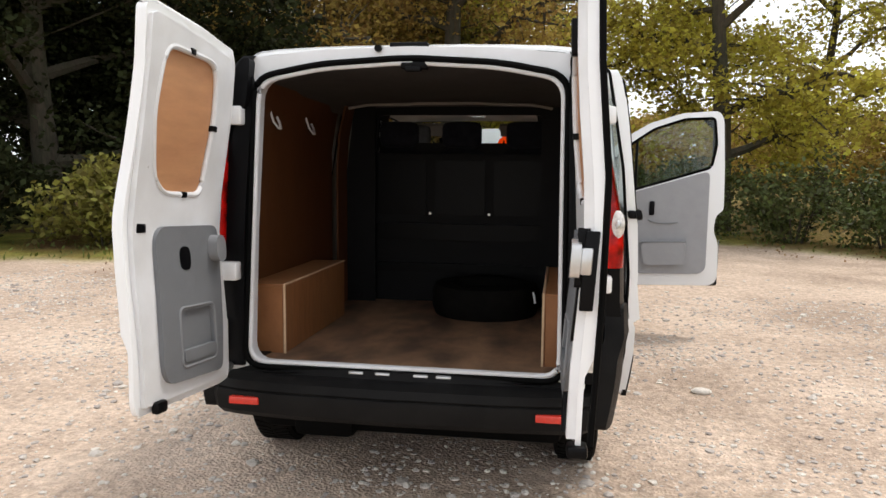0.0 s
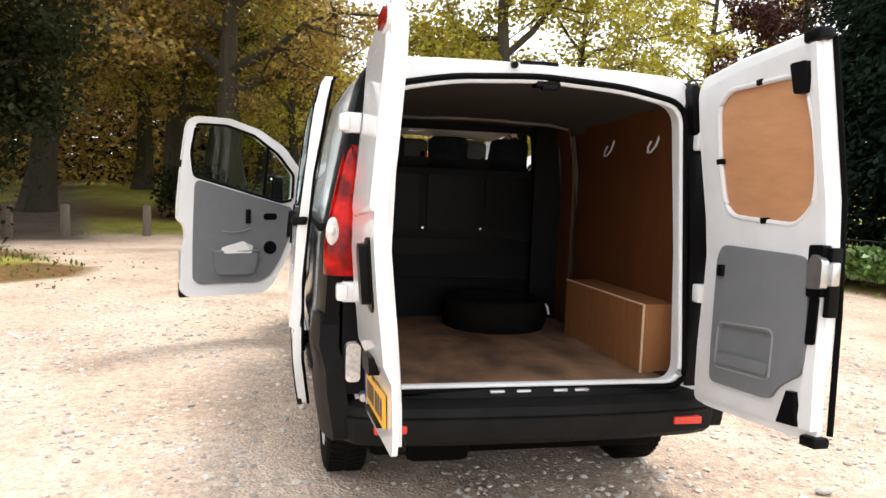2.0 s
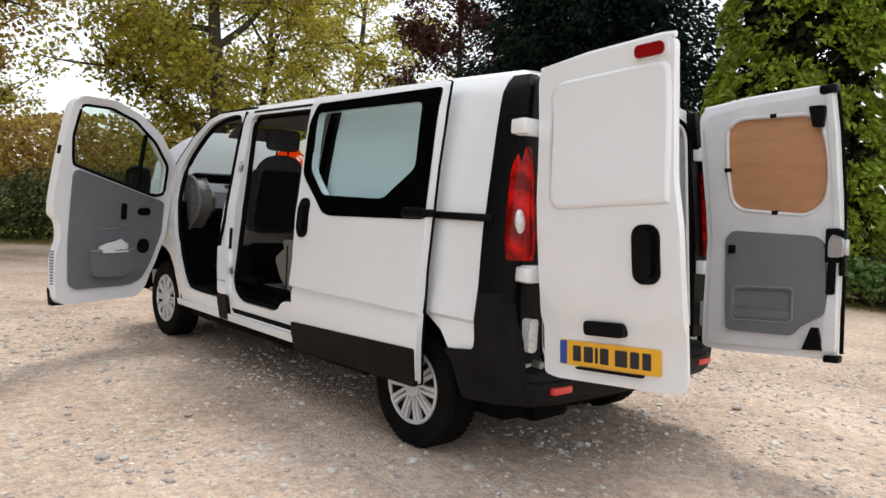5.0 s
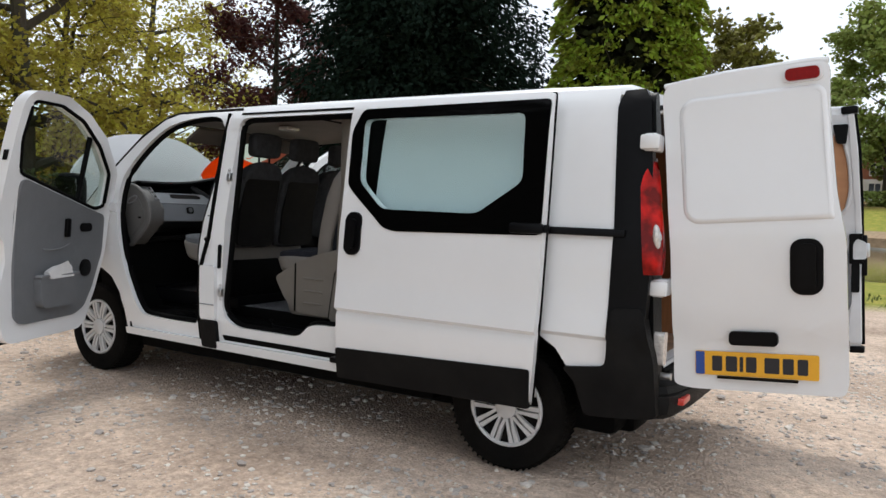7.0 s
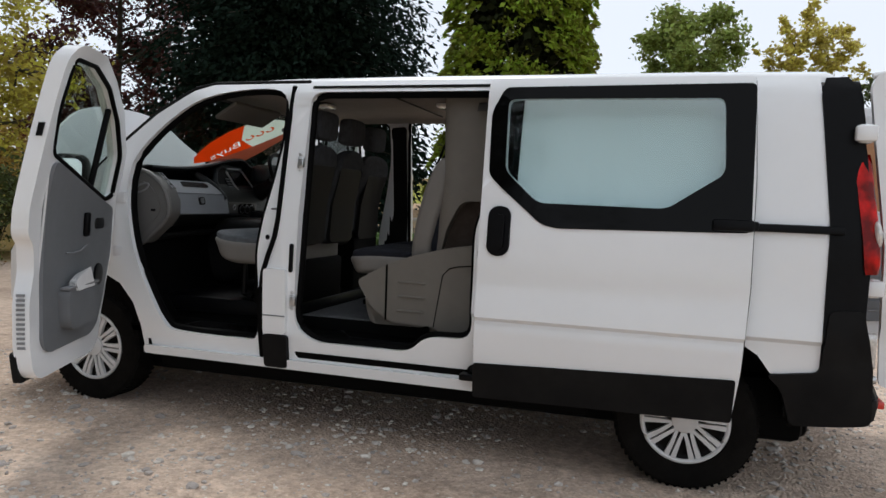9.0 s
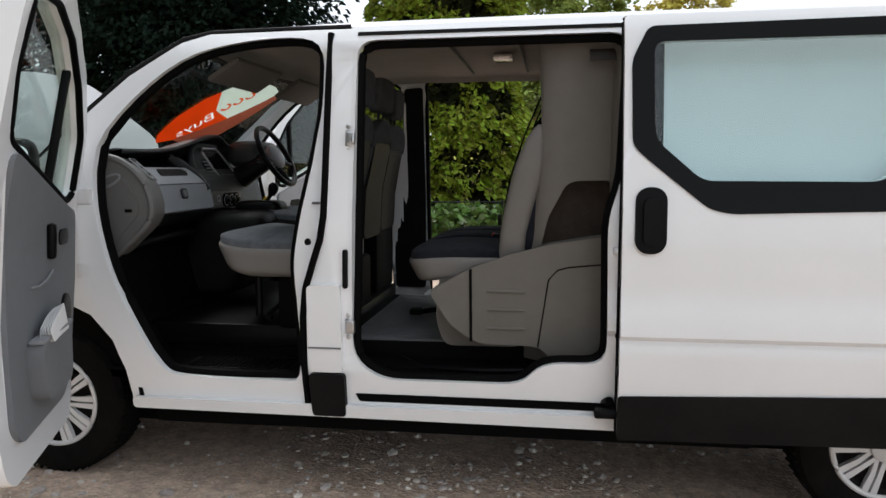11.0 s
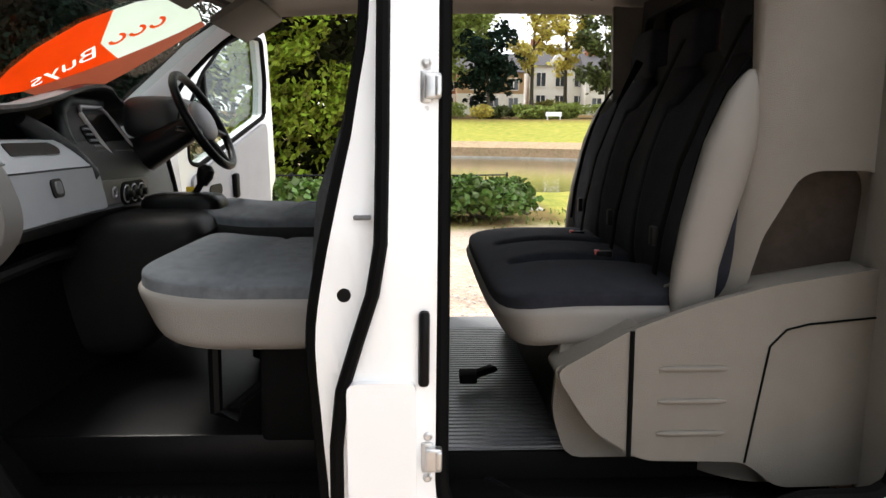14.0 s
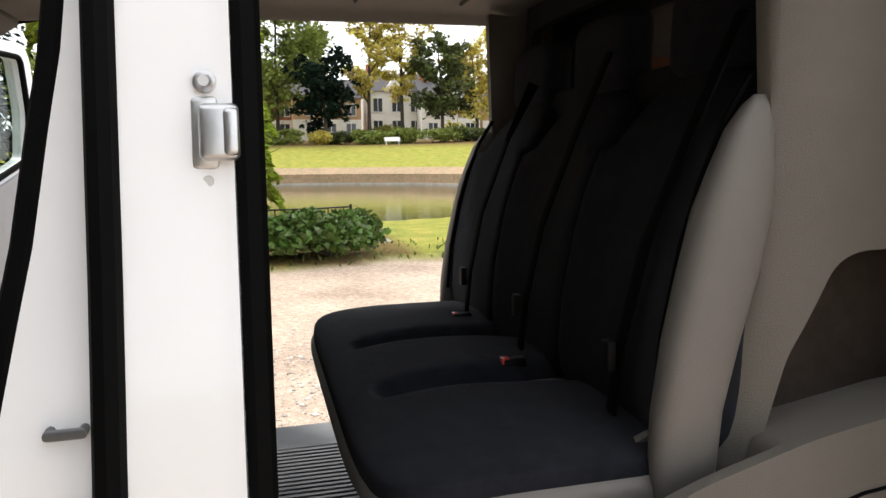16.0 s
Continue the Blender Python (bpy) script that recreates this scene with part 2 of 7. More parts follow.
def round_poly(pts, r=0.03, n=3):
    """A polygon with its corners rounded."""
    out, m = [], len(pts)
    for i in range(m):
        a, b, c = (np.array(pts[(i + k) % m], float) for k in (-1, 0, 1))
        d1, d2 = np.linalg.norm(a - b), np.linalg.norm(c - b)
        p, q = b + (a - b) * min(r, d1 * 0.45) / d1, b + (c - b) * min(r, d2 * 0.45) / d2
        for j in range(n + 1):
            t = j / n
            out.append(tuple((1 - t) ** 2 * p + 2 * t * (1 - t) * b + t * t * q))
    return out


def sheet(outer, holes=(), front=0.0, back=-0.03, cuts_b=(), cuts_a=(), round_edge=0.0):
    """A plate in coordinates (a, o, b): the outline in (a, b), from o = back to o = front, with holes through it."""
    bm = bmesh.new()
    edges = []
    for loop in (outer, *holes):
        vs = [bm.verts.new((a, 0, b)) for a, b in loop]
        edges += [bm.edges.new((vs[i], vs[(i + 1) % len(vs)])) for i in range(len(vs))]
    bmesh.ops.triangle_fill(bm, use_beauty=True, use_dissolve=False, edges=edges)
    for c in cuts_b:
        bmesh.ops.bisect_plane(bm, geom=bm.verts[:] + bm.edges[:] + bm.faces[:], plane_co=(0, 0, c), plane_no=(0, 0, 1))
    for c in cuts_a:
        bmesh.ops.bisect_plane(bm, geom=bm.verts[:] + bm.edges[:] + bm.faces[:], plane_co=(c, 0, 0), plane_no=(1, 0, 0))
    rim = [e for e in bm.edges if len(e.link_faces) == 1]
    faces = bm.faces[:]
    vm = {}
    for v in bm.verts[:]:
        v.co.y = front
        vm[v] = bm.verts.new((v.co.x, back, v.co.z))
    for f in faces:
        bm.faces.new([vm[v] for v in reversed(f.verts)])
    for e in rim:
        a, b = e.verts
        bm.faces.new((a, b, vm[b], vm[a]))
    return bm


def tube(bm, pts, r, n=8, closed=False, mi=0, flat=1.0):
    """A round rod along the points."""
    P = [Vector(p) for p in pts]
    rings, m = [], len(P)
    for i, p in enumerate(P):
        a, b = (P[(i - 1) % m], P[(i + 1) % m]) if closed else (P[max(i - 1, 0)], P[min(i + 1, m - 1)])
        d = (b - a).normalized()
        u = d.cross(Vector((0, 0, 1)) if abs(d.z) < 0.9 else Vector((1, 0, 0))).normalized()
        w = u.cross(d).normalized()
        rad = r[i] if isinstance(r, (list, tuple)) else r
        rings.append([bm.verts.new(p + u * rad * flat * math.cos(2 * math.pi * k / n) + w * rad * math.sin(2 * math.pi * k / n)) for k in range(n)])
    for i in range(m if closed else m - 1):
        A, B = rings[i], rings[(i + 1) % m]
        for k in range(n):
            f = bm.faces.new((A[k], A[(k + 1) % n], B[(k + 1) % n], B[k]))
            f.material_index = mi
    if not closed:
        for ring in (rings[0], rings[-1]):
            bm.faces.new(ring).material_index = mi
    return bm


def lathe(bm, prof, n=32, mi=0, fn=None):
    """Turns (radius, height) points about the x axis: height along x."""
    rings = []
    for r, h in prof:
        rings.append([bm.verts.new((h, r * math.cos(2 * math.pi * k / n), r * math.sin(2 * math.pi * k / n))) for k in range(n)])
    for A, B in zip(rings, rings[1:]):
        for k in range(n):
            bm.faces.new((A[k], A[(k + 1) % n], B[(k + 1) % n], B[k])).material_index = mi
    for ring in (rings[0], rings[-1]):
        bm.faces.new(ring).material_index = mi
    return bm


def sweep(path, section, close_ends=True):
    """A moulding: the section (out, z) carried along the plan path (x, y), out being to the path's right."""
    bm = bmesh.new()
    P = [np.array(p, float) for p in path]
    rings = []
    for i, p in enumerate(P):
        d = P[min(i + 1, len(P) - 1)] - P[max(i - 1, 0)]
        d = d / np.linalg.norm(d)
        nrm = np.array((d[1], -d[0]))
        rings.append([bm.verts.new((*(p + nrm * o), z)) for o, z in section])
    m = len(section)
    for A, B in zip(rings, rings[1:]):
        for k in range(m):
            bm.faces.new((A[k], A[(k + 1) % m], B[(k + 1) % m], B[k]))
    if close_ends:
        bm.faces.new(rings[0])
        bm.faces.new(rings[-1])
    return bm


def loft(rings, cap=True):
    """Skins closed rings of equal length."""
    bm = bmesh.new()
    R = [[bm.verts.new(p) for p in ring] for ring in rings]
    m = len(R[0])
    for A, B in zip(R, R[1:]):
        for k in range(m):
            bm.faces.new((A[k], A[(k + 1) % m], B[(k + 1) % m], B[k]))
    if cap:
        bm.faces.new(R[0])
        bm.faces.new(R[-1])
    return bm


def cushion(x0, x1, y0, y1, z0, z1, puff=0.03, n=8, power=3.0):
    """A padded block with soft edges."""
    bm = bmesh.new()
    bmesh.ops.create_cube(bm, size=2)
    bmesh.ops.subdivide_edges(bm, edges=bm.edges[:], cuts=n, use_grid_fill=True)
    for v in bm.verts:
        c = v.co.copy()
        k = (abs(c.x) ** (power * 2) + abs(c.y) ** (power * 2) + abs(c.z) ** (power * 2)) ** (1 / (power * 2))
        c = c / k
        bulge = puff * (1 - min(1, abs(c.x)) ** 2) * (1 - min(1, abs(c.y)) ** 2)
        v.co = ((x0 + x1) / 2 + c.x * (x1 - x0) / 2, (y0 + y1) / 2 + c.y * (y1 - y0) / 2, (z0 + z1) / 2 + c.z * (z1 - z0) / 2 + (bulge if c.z > 0 else 0))
    return bm


# ---- the van: +y is its front, the rear bumper is at y = 0, its left side is at -x ----
RAKE = 0.011
van = tagged(new("van"), "white crew van, all doors and bonnet open, on gravel", "van")
van.location = (0, 0.85, 0)
ZS = [.2, .35, .50, .62, .80, 1.00, 1.24, 1.30, 1.5, 1.7, 1.85, 1.93, 1.98, 2.03]
WS = [.88, .91, .935, .95, .955, .955, .945, .935, .895, .855, .82, .795, .765, .70]


def half(y, z):
    """Half the van's width at y along and z up."""
    w = float(np.interp(z, ZS, WS)) + .025 * float(np.interp(z, [1.3, 1.9], [0, 1])) * float(np.interp(y, [.3, .9, 3.3, 3.9], [0, 1, 1, 0]))
    if y < 2.9:
        w += float(np.interp(z, [.765, .785, .95], [0, .018, 0]))
    if y > 3.9:
        w -= 0.20 * ((y - 3.9) / 1.3) ** 2
    if y < 0.32:
        w -= 0.07 * ((0.32 - y) / 0.3) ** 2
    return w


def rear(z):
    """How far forward the van's rear face leans at height z."""
    return float(np.interp(z, [.55, 1.2, 2.05], [.05, .09, .20]))


def vp(name, bm, mats, parent=van, label="", fn=None, sharp=38):
    return part(name, bm, mats, parent, label, fn, sharp, rake=True)


def side_fn(s, off=0.0):
    return lambda a, o, b: Vector((s * (half(a, b) + o + off), a, b))


CUTS = [.5, .62, .755, .765, .785, .80, .87, .95, 1.1, 1.24, 1.32, 1.42, 1.52, 1.62, 1.72, 1.8, 1.86, 1.9, 1.94]
YCUTS = [.14, .2, .26, .32, 4.0, 4.2, 4.4, 4.6, 4.8, 5.0]
FRONT_GAP = [(a - .025, b + (.03 if b > 1.45 else 0)) for a, b in soft([(3.19, .56), (3.30, .53), (3.70, .535), (3.81, .58), (3.93, .78), (4.03, 1.0), (4.09, 1.25), (4.10, 1.48), (3.95, 1.68),
                  (3.74, 1.84), (3.52, 1.905), (3.26, 1.925), (3.125, 1.885), (3.105, 1.75), (3.112, 1.58), (3.155, 1.36), (3.198, 1.14), (3.212, 1.0), (3.197, .80)], 3)]
SLIDE_GAP = round_poly([(2.938, .635), (2.82, .548), (2.25, .548), (2.165, .640), (1.915, .645), (1.92, .95), (1.925, 1.22), (1.875, 1.36), (1.85, 1.932), (2.938, 1.932)], 0.08, 4)
SLIDE_GAP_R = round_poly([(2.925, .60), (2.82, .53), (2.22, .53), (2.11, .595), (1.93, .60), (1.92, 1.955), (2.935, 1.955)], 0.05, 4)
SIDE = [(.29, .64), (.50, .62), (.56, .70), (.68, .775), (.85, .80), (1.02, .775), (1.18, .68), (1.27, .52), (1.29, .385), (3.93, .40), (3.95, .55),
        (4.0, .68), (4.10, .79), (4.22, .84), (4.35, .855), (4.5, .83), (4.64, .75), (4.74, .62), (4.78, .45), (5.0, .45), (5.12, .62), (5.12, .92),
        (5.0, 1.05), (4.80, 1.16), (4.62, 1.24), (4.20, 1.60), (3.95, 1.81), (3.72, 1.95), (3.60, 1.985), (.36, 1.985), (.30, 1.3)]
JAMB_CUTS = [2.90, 2.93, 2.945, 2.96, 3.035, 3.05, 3.065, 3.08, 3.10, 3.12, 3.14, 3.155, 3.17, 3.19]
SEAL_LINE = [(3.055, 1.965), (3.05, 1.75), (3.05, 1.40), (3.052, 1.22), (3.068, 1.12), (3.10, 1.02), (3.13, .92), (3.142, .80), (3.142, .60), (3.135, .42)]


def jamb(y, z):
    """How deep the pillar is pressed in beside its outer panel, where the door edges close on it."""
    if not (2.86 < y < 3.25 and .58 < z < 1.90):
        return 0.0
    line = float(np.interp(z, [q[1] for q in SEAL_LINE[::-1]], [q[0] for q in SEAL_LINE[::-1]]))
    fade = min(1, (z - .58) / .06, (1.90 - z) / .05)
    front = min(1, max(0, (y - line) / .014)) * .026
    back = min(1, max(0, (2.985 - y) / .016)) * .014
    return fade * (front + back)


for s in (-1, 1):
    vp("body_side", sheet(SIDE, [FRONT_GAP, SLIDE_GAP if s < 0 else SLIDE_GAP_R], 0, -.055, CUTS, YCUTS + JAMB_CUTS), WHITE, fn=lambda a, o, b, s=s: Vector((s * (half(a, b) + o - jamb(a, b)), a, b)))
    # inner skin of pillars and the dark door seals round the openings
    for gap, grow, nm in ((FRONT_GAP, 1.0, "door_seal"), (SLIDE_GAP if s < 0 else SLIDE_GAP_R, 1.0, "door_seal")):
        cy, cz = np.mean([p[0] for p in gap]), np.mean([p[1] for p in gap])
        k_ = .985 if s < 0 else .999
        ring = [(cy + (a - cy) * k_, cz + (b - cz) * k_) for a, b in gap]
        vp(nm, tube(bmesh.new(), [(s * (half(a, b) - .045), a, b) for a, b in ring], 0.019 if s < 0 else .013, 8, closed=True), RUBBER)
    vp("pillar_seal", tube(bmesh.new(), [(s * (half(a, b) + .003), a, b) for a, b in SEAL_LINE], .0145, 8), RUBBER)
    # B-pillar outer steps: the white pressing and the black foot
    bm = sheet(round_poly([(2.975, .578), (3.115, .578), (3.12, .940), (2.98, .943)], .02), (), .022, -.03, [.75])
    vp("pillar_pressing", bm, WHITE, fn=side_fn(s))
    vp("pillar_groove", sheet([(2.978, .678), (3.116, .678), (3.116, .685), (2.978, .685)], (), .0245, .02), GREY, fn=side_fn(s))
    vp("pillar_foot", sheet(round_poly([(2.965, .385), (3.11, .385), (3.118, .572), (2.965, .572)], .02), (), .03, -.02, [.5]), TRIM, fn=side_fn(s))
    # strikers and buffers on the B-pillar
    for y, z in ((2.964, 1.534), (2.956, .768)):
        bm = bmesh.new()
        block(bm, -.014, .003, y - .013, y + .012, z - .034, z + .034, .005)
        block(bm, -.004, .020, y - .032, y + .004, z - .026, z + .026, .006, 3)
        block(bm, .012, .024, y - .032, y - .018, z - .022, z + .022, .005, 3)
        key = vp("striker", bm, CHROME, fn=lambda x, y, z, s=s: Vector((s * (half(y, z) - .012 + x), y, z)), label="bare metal striker")
        for dz in (.047, -.045):
            bm = bmesh.new()
            lathe(bm, [(.0, .010), (.005, .010), (.007, .006), (.010, .004), (.011, -.004)], 14)
            vp("screw", bm, CHROME, key, fn=lambda h, a, b, s=s, y=y, z=z, dz=dz: Vector((s * (half(y, z) - .016 + h), y - .002 + a, z + dz + b)))
    bm = bmesh.new()
    block(bm, -.012, .010, 2.952, 2.975, .925, 1.085, .009)
    vp("buffer", bm, BLACK, fn=lambda x, y, z, s=s: Vector((s * (half(y, z) - .004 + x), y, z)))
    bm = bmesh.new()
    lathe(bm, [(.0, .010), (.013, .010), (.017, .005), (.017, -.02)], 16)
    vp("grommet", bm, BLACK, fn=lambda x, y, z, s=s: Vector((s * (half(3.15, 1.11) - .034 + x), 3.128 + y, 1.112 + z)))
    bm = bmesh.new()
    tube(bm, [(-.03, 3.076, 1.272), (.016, 3.076, 1.272), (.016, 3.104, 1.272), (-.03, 3.104, 1.272)], .005)
    vp("latch_loop", bm, DARK_STEEL, fn=lambda x, y, z, s=s: Vector((s * (half(y, z) - .03 + x), y, z)))
    vp("pillar_trim", sheet(round_poly([(2.95, .64), (3.145, .64), (3.165, 1.0), (3.15, 1.2), (3.09, 1.5), (3.07, 1.90), (2.955, 1.91)], .02), (), -.058, -.080, CUTS), TRIM, fn=side_fn(s))
    # sill: the slot the door runs in, and the lip
    vp("lower_rail_slot", sheet(round_poly([(1.85, .450), (2.91, .450), (2.93, .485), (1.85, .485)], .01), (), .004, -.05), RUBBER, fn=side_fn(s))
    bm = sheet(round_poly([(1.30, .375), (3.92, .385), (3.92, .435), (1.30, .435)], .02), (), .028, -.03)
    vp("sill_lip", bm, WHITE, fn=side_fn(s))
    # black pillar panel behind the sliding door's glass
    vp("pillar_panel", sheet(round_poly([(1.726, 1.32), (1.86, 1.32), (1.845, 1.92), (1.726, 1.92)], .01), (), .004, -.01, CUTS), GLOSS_BLACK, fn=side_fn(s))
    # upper rail slot over the sliding door
    if s < 0:
        vp("upper_rail_slot", sheet([(1.0, 1.952), (2.94, 1.952), (2.94, 1.968), (1.0, 1.968)], (), .004, -.02), RUBBER, fn=side_fn(s))
    # middle rail along the rear quarter
    bm = bmesh.new()
    block(bm, -.012, .03, .24, 1.80, 1.265, 1.302, .008)
    vp("middle_rail", bm, BLACK, fn=lambda x, y, z, s=s: Vector((s * (half(y, z) + x), y, z)))
    # A-pillar rubber strip along the windscreen edge and roof line
    line = [(4.58, 1.275), (4.20, 1.615), (3.95, 1.825), (3.72, 1.962), (3.60, 1.988), (3.3, 1.99), (2.98, 1.992)]
    vp("pillar_strip", tube(bmesh.new(), [(s * (half(a, b) - .012), a, b + .003) for a, b in line], .013), TRIM)

# roof
bm = bmesh.new()
XS = [-.77, -.755, -.735, -.70, -.62, -.45, -.25, 0, .25, .45, .62, .70, .735, .755, .77]
ZR = [1.970, 2.000, 2.018, 2.030, 2.038, 2.045, 2.049, 2.050, 2.049, 2.045, 2.038, 2.030, 2.018, 2.000, 1.970]
rows_ = []
for y, dz, k in ((.29, -.022, .985), (.33, -.006, 1.0), (.8, .0, 1), (1.6, .0, 1), (2.4, .0, 1), (3.1, -.004, 1), (3.4, -.016, 1), (3.60, -.035, .99), (3.66, -.05, .985)):
    rows_.append([bm.verts.new((x * k, y + .15 * (1 - (x / .77) ** 2) * max(0, min(1, (y - 3.1) / .5)) + .04 * max(0, min(1, (y - 3.4) / .2)), z + dz)) for x, z in zip(XS, ZR)])
low = [[bm.verts.new((v.co.x * .985, v.co.y, v.co.z - .012)) for v in r] for r in rows_]
for grid in (rows_, low):
    for A, B in zip(grid, grid[1:]):
        for i in range(len(XS) - 1):
            bm.faces.new((A[i], A[i + 1], B[i + 1], B[i]))
for A, B in ((rows_[0], low[0]), (rows_[-1], low[-1])):
    for i in range(len(XS) - 1):
        bm.faces.new((A[i], A[i + 1], B[i + 1], B[i]))
for k in (0, -1):
    for i in range(len(rows_) - 1):
        bm.faces.new((rows_[i][k], rows_[i + 1][k], low[i + 1][k], low[i][k]))
vp("roof", bm, WHITE)

# rear frame round the load opening, its seal and corner trims
OPEN = round_poly([(-.705, .605), (.705, .605), (.69, 1.885), (.40, 1.942), (0, 1.966), (-.40, 1.942), (-.69, 1.885)], .09, 5)
OUT = [(-.80, .55), (.80, .55), (.83, .9), (.835, 1.2), (.80, 1.6), (.75, 1.92), (.71, 1.985), (.4, 2.015), (0, 2.026), (-.4, 2.015), (-.71, 1.985), (-.75, 1.92), (-.80, 1.6), (-.835, 1.2), (-.83, .9)]


def rear_fn(a, o, b):
    return Vector((a, rear(b) + .06 - o, b))


vp("rear_frame", sheet(OUT, [OPEN], 0, -.10, [.8, 1.0, 1.2, 1.4, 1.6, 1.8, 1.9]), WHITE_IN, fn=rear_fn)
vp("rear_seal", tube(bmesh.new(), [rear_fn(a * 1.012, .012, 1.3 + (b - 1.3) * 1.012) for a, b in OPEN], .014, 8, closed=True), RUBBER)
vp("opening_lip", tube(bmesh.new(), [rear_fn(a * .985, .0, 1.3 + (b - 1.3) * .985) for a, b in OPEN], .012, 8, closed=True), WHITE_IN)
for s in (-1, 1):
    bm = sheet([(.715, .60), (.86, .60), (.865, 1.2), (.82, 1.62), (.775, 1.88), (.715, 1.94), (.70, 1.88), (.715, 1.3)], (), .012, -.02, [.8, 1.0, 1.2, 1.4, 1.6, 1.8])
    vp("hinge_trim", bm, BLACK, fn=lambda a, o, b, s=s: Vector((s * a, rear(b) + .05 - o, b)))
    # black corner post seen from the side
    vp("corner_trim", sheet([(.135, .64), (.30, .64), (.30, 1.3), (.355, 1.9), (.335, 1.985), (.24, 1.99), (.20, 1.93), (.155, 1.6), (.12, 1.2)], (), .008, -.05, CUTS, [.16, .2, .24, .28]), BLACK, fn=side_fn(s))
    bm = sheet(round_poly([(.715, 1.76), (.80, 1.69), (.81, 1.74), (.775, 1.92), (.74, 1.975), (.70, 1.975)], .03), (), .05, -.05, [1.75, 1.85, 1.93])
    vp("corner_cap", bm, BLACK, fn=lambda a, o, b, s=s: Vector((s * a, rear(b) + .05 - o, b)))
    # tail lamp: red shell that wraps the corner, with a clear lower bulb window
    rings = []
    for z in np.linspace(1.095, 1.630, 15):
        k = (z - 1.095) / .535
        e = .5 * (abs(k - .5) * 2) ** 8
        w0 = half(.20, z) + .008 - .010 * e
        w1 = half(.20, 1.62) - .058 + .014 * e
        y1 = rear(z) - .006 + .02 * e
        y0 = rear(z) + .070 - .015 * e
        arc = [(w1, y1 + .006), (w1 + .03, y1 - .006), (w0 - .034, y1), (w0 - .014, y1 + .014), (w0 - .003, y1 + .040), (w0, y0), (w0 - .04, y0), (w1, y1 + .05)]
        rings.append([(s * a, b, z) for a, b in arc])
    lamp = vp("tail_lamp", loft(rings), RED, label="red tail lamp with a clear bulb window", sharp=75)
    # clear bulb window with its bulb
    for nm, m, z, dx, dy, rx, ry, rz in (("bulb_window", CLEAR, 1.275, -.034, .009, .030, .018, .058), ("bulb", CHROME, 1.275, -.034, -.004, .012, .010, .020)):
        sub = bmesh.new()
        bmesh.ops.create_uvsphere(sub, u_segments=16, v_segments=10, radius=1)
        vp(nm, sub, m, lamp, fn=lambda x, y, zz, s=s, z=z, dx=dx, dy=dy, rx=rx, ry=ry, rz=rz: Vector((s * (half(.20, z) + .018 + dx + x * rx), rear(z + zz * rz) - .006 + dy + y * ry, z + zz * rz)))
    # door hinges and the side marker
    for z in (1.72, 1.03):
        bm = bmesh.new()
        block(bm, .73, .875, rear(z) - .015, rear(z) + .045, z - .042, z + .042, .01)
        block(bm, .85, .895, rear(z) - .03, rear(z) + .06, z - .036, z + .036, .012)
        vp("door_hinge", bm, WHITE, fn=lambda x, y, z, s=s: Vector((s * x, y, z)))
    bm = sheet(rr(.79, .85, .66, .82, .02), (), .02, -.03)
    vp("reverse_lamp", bm, CLEAR, fn=lambda a, o, b, s=s: Vector((s * a, .075 - o, b)))
    # rear bumper corner on the flank
    vp("bumper_side", sheet(round_poly([(.06, .41), (.40, .385), (.45, .55), (.52, .615), (.30, .645), (.28, .925), (.14, .935), (.08, .68)], .03), (), .02, -.06, [.5, .6, .7, .8], [.14, .2, .26, .32]), TRIM, fn=side_fn(s))

path = [(.84, .42), (.86, .2), (.84, .12), (.79, .06), (.70, .035), (.45, .01), (0, 0), (-.45, .01), (-.70, .035), (-.79, .06), (-.84, .12), (-.86, .2), (-.84, .42)]
path = path[::-1]
sec = [(-.12, .395), (.01, .395), (.035, .42), (.045, .48), (.04, .51), (.030, .514), (.034, .522), (.02, .555), (-.02, .572), (-.06, .577), (-.085, .605), (-.16, .605), (-.16, .395)]
bumper = vp("rear_bumper", sweep(path, sec), TRIM, label="black ribbed plastic rear bumper step", sharp=30)
for s in (-1, 1):
    bm = bmesh.new()
    block(bm, .60 if s > 0 else -.735, .735 if s > 0 else -.60, -.028, .03, .458, .492, .006)
    vp("reflector", bm, REFLEX, bumper, "red bumper reflector")
bm = bmesh.new()
tube(bm, [(-.775, .03, .60), (-.775, .08, .60)], .018, 12)
vp("tow_eye", bm, CHROME, bumper)
for x in (-.19, -.07, .10, .2):
    vp("catch", block(bmesh.new(), x - .035, x + .035, .075, .11, .585, .604, .008), CHROME, bumper)
bm = bmesh.new()
block(bm, -.62, .62, .075, .13, .568, .588, .006)
block(bm, -.05, .05, .05, .10, .556, .575, .008)
vp("sill_strip", bm, BLACK, bumper)

# header: rear latch and the third lamp rubber
bm = bmesh.new()
block(bm, -.085, .085, .27, .33, 2.022, 2.046, .006)
vp("header_buffer", bm, BLACK)
bm = bmesh.new()
tube(bm, [(-.13, .28, 2.018), (-.13, .235, 2.016)], .016, 10)
vp("header_stud", bm, BLACK)
bm = bmesh.new()
block(bm, -.03, .09, .235, .30, 1.925, 1.962, .01)
block(bm, -.005, .065, .215, .25, 1.912, 1.935, .006)
vp("header_latch", bm, BLACK)

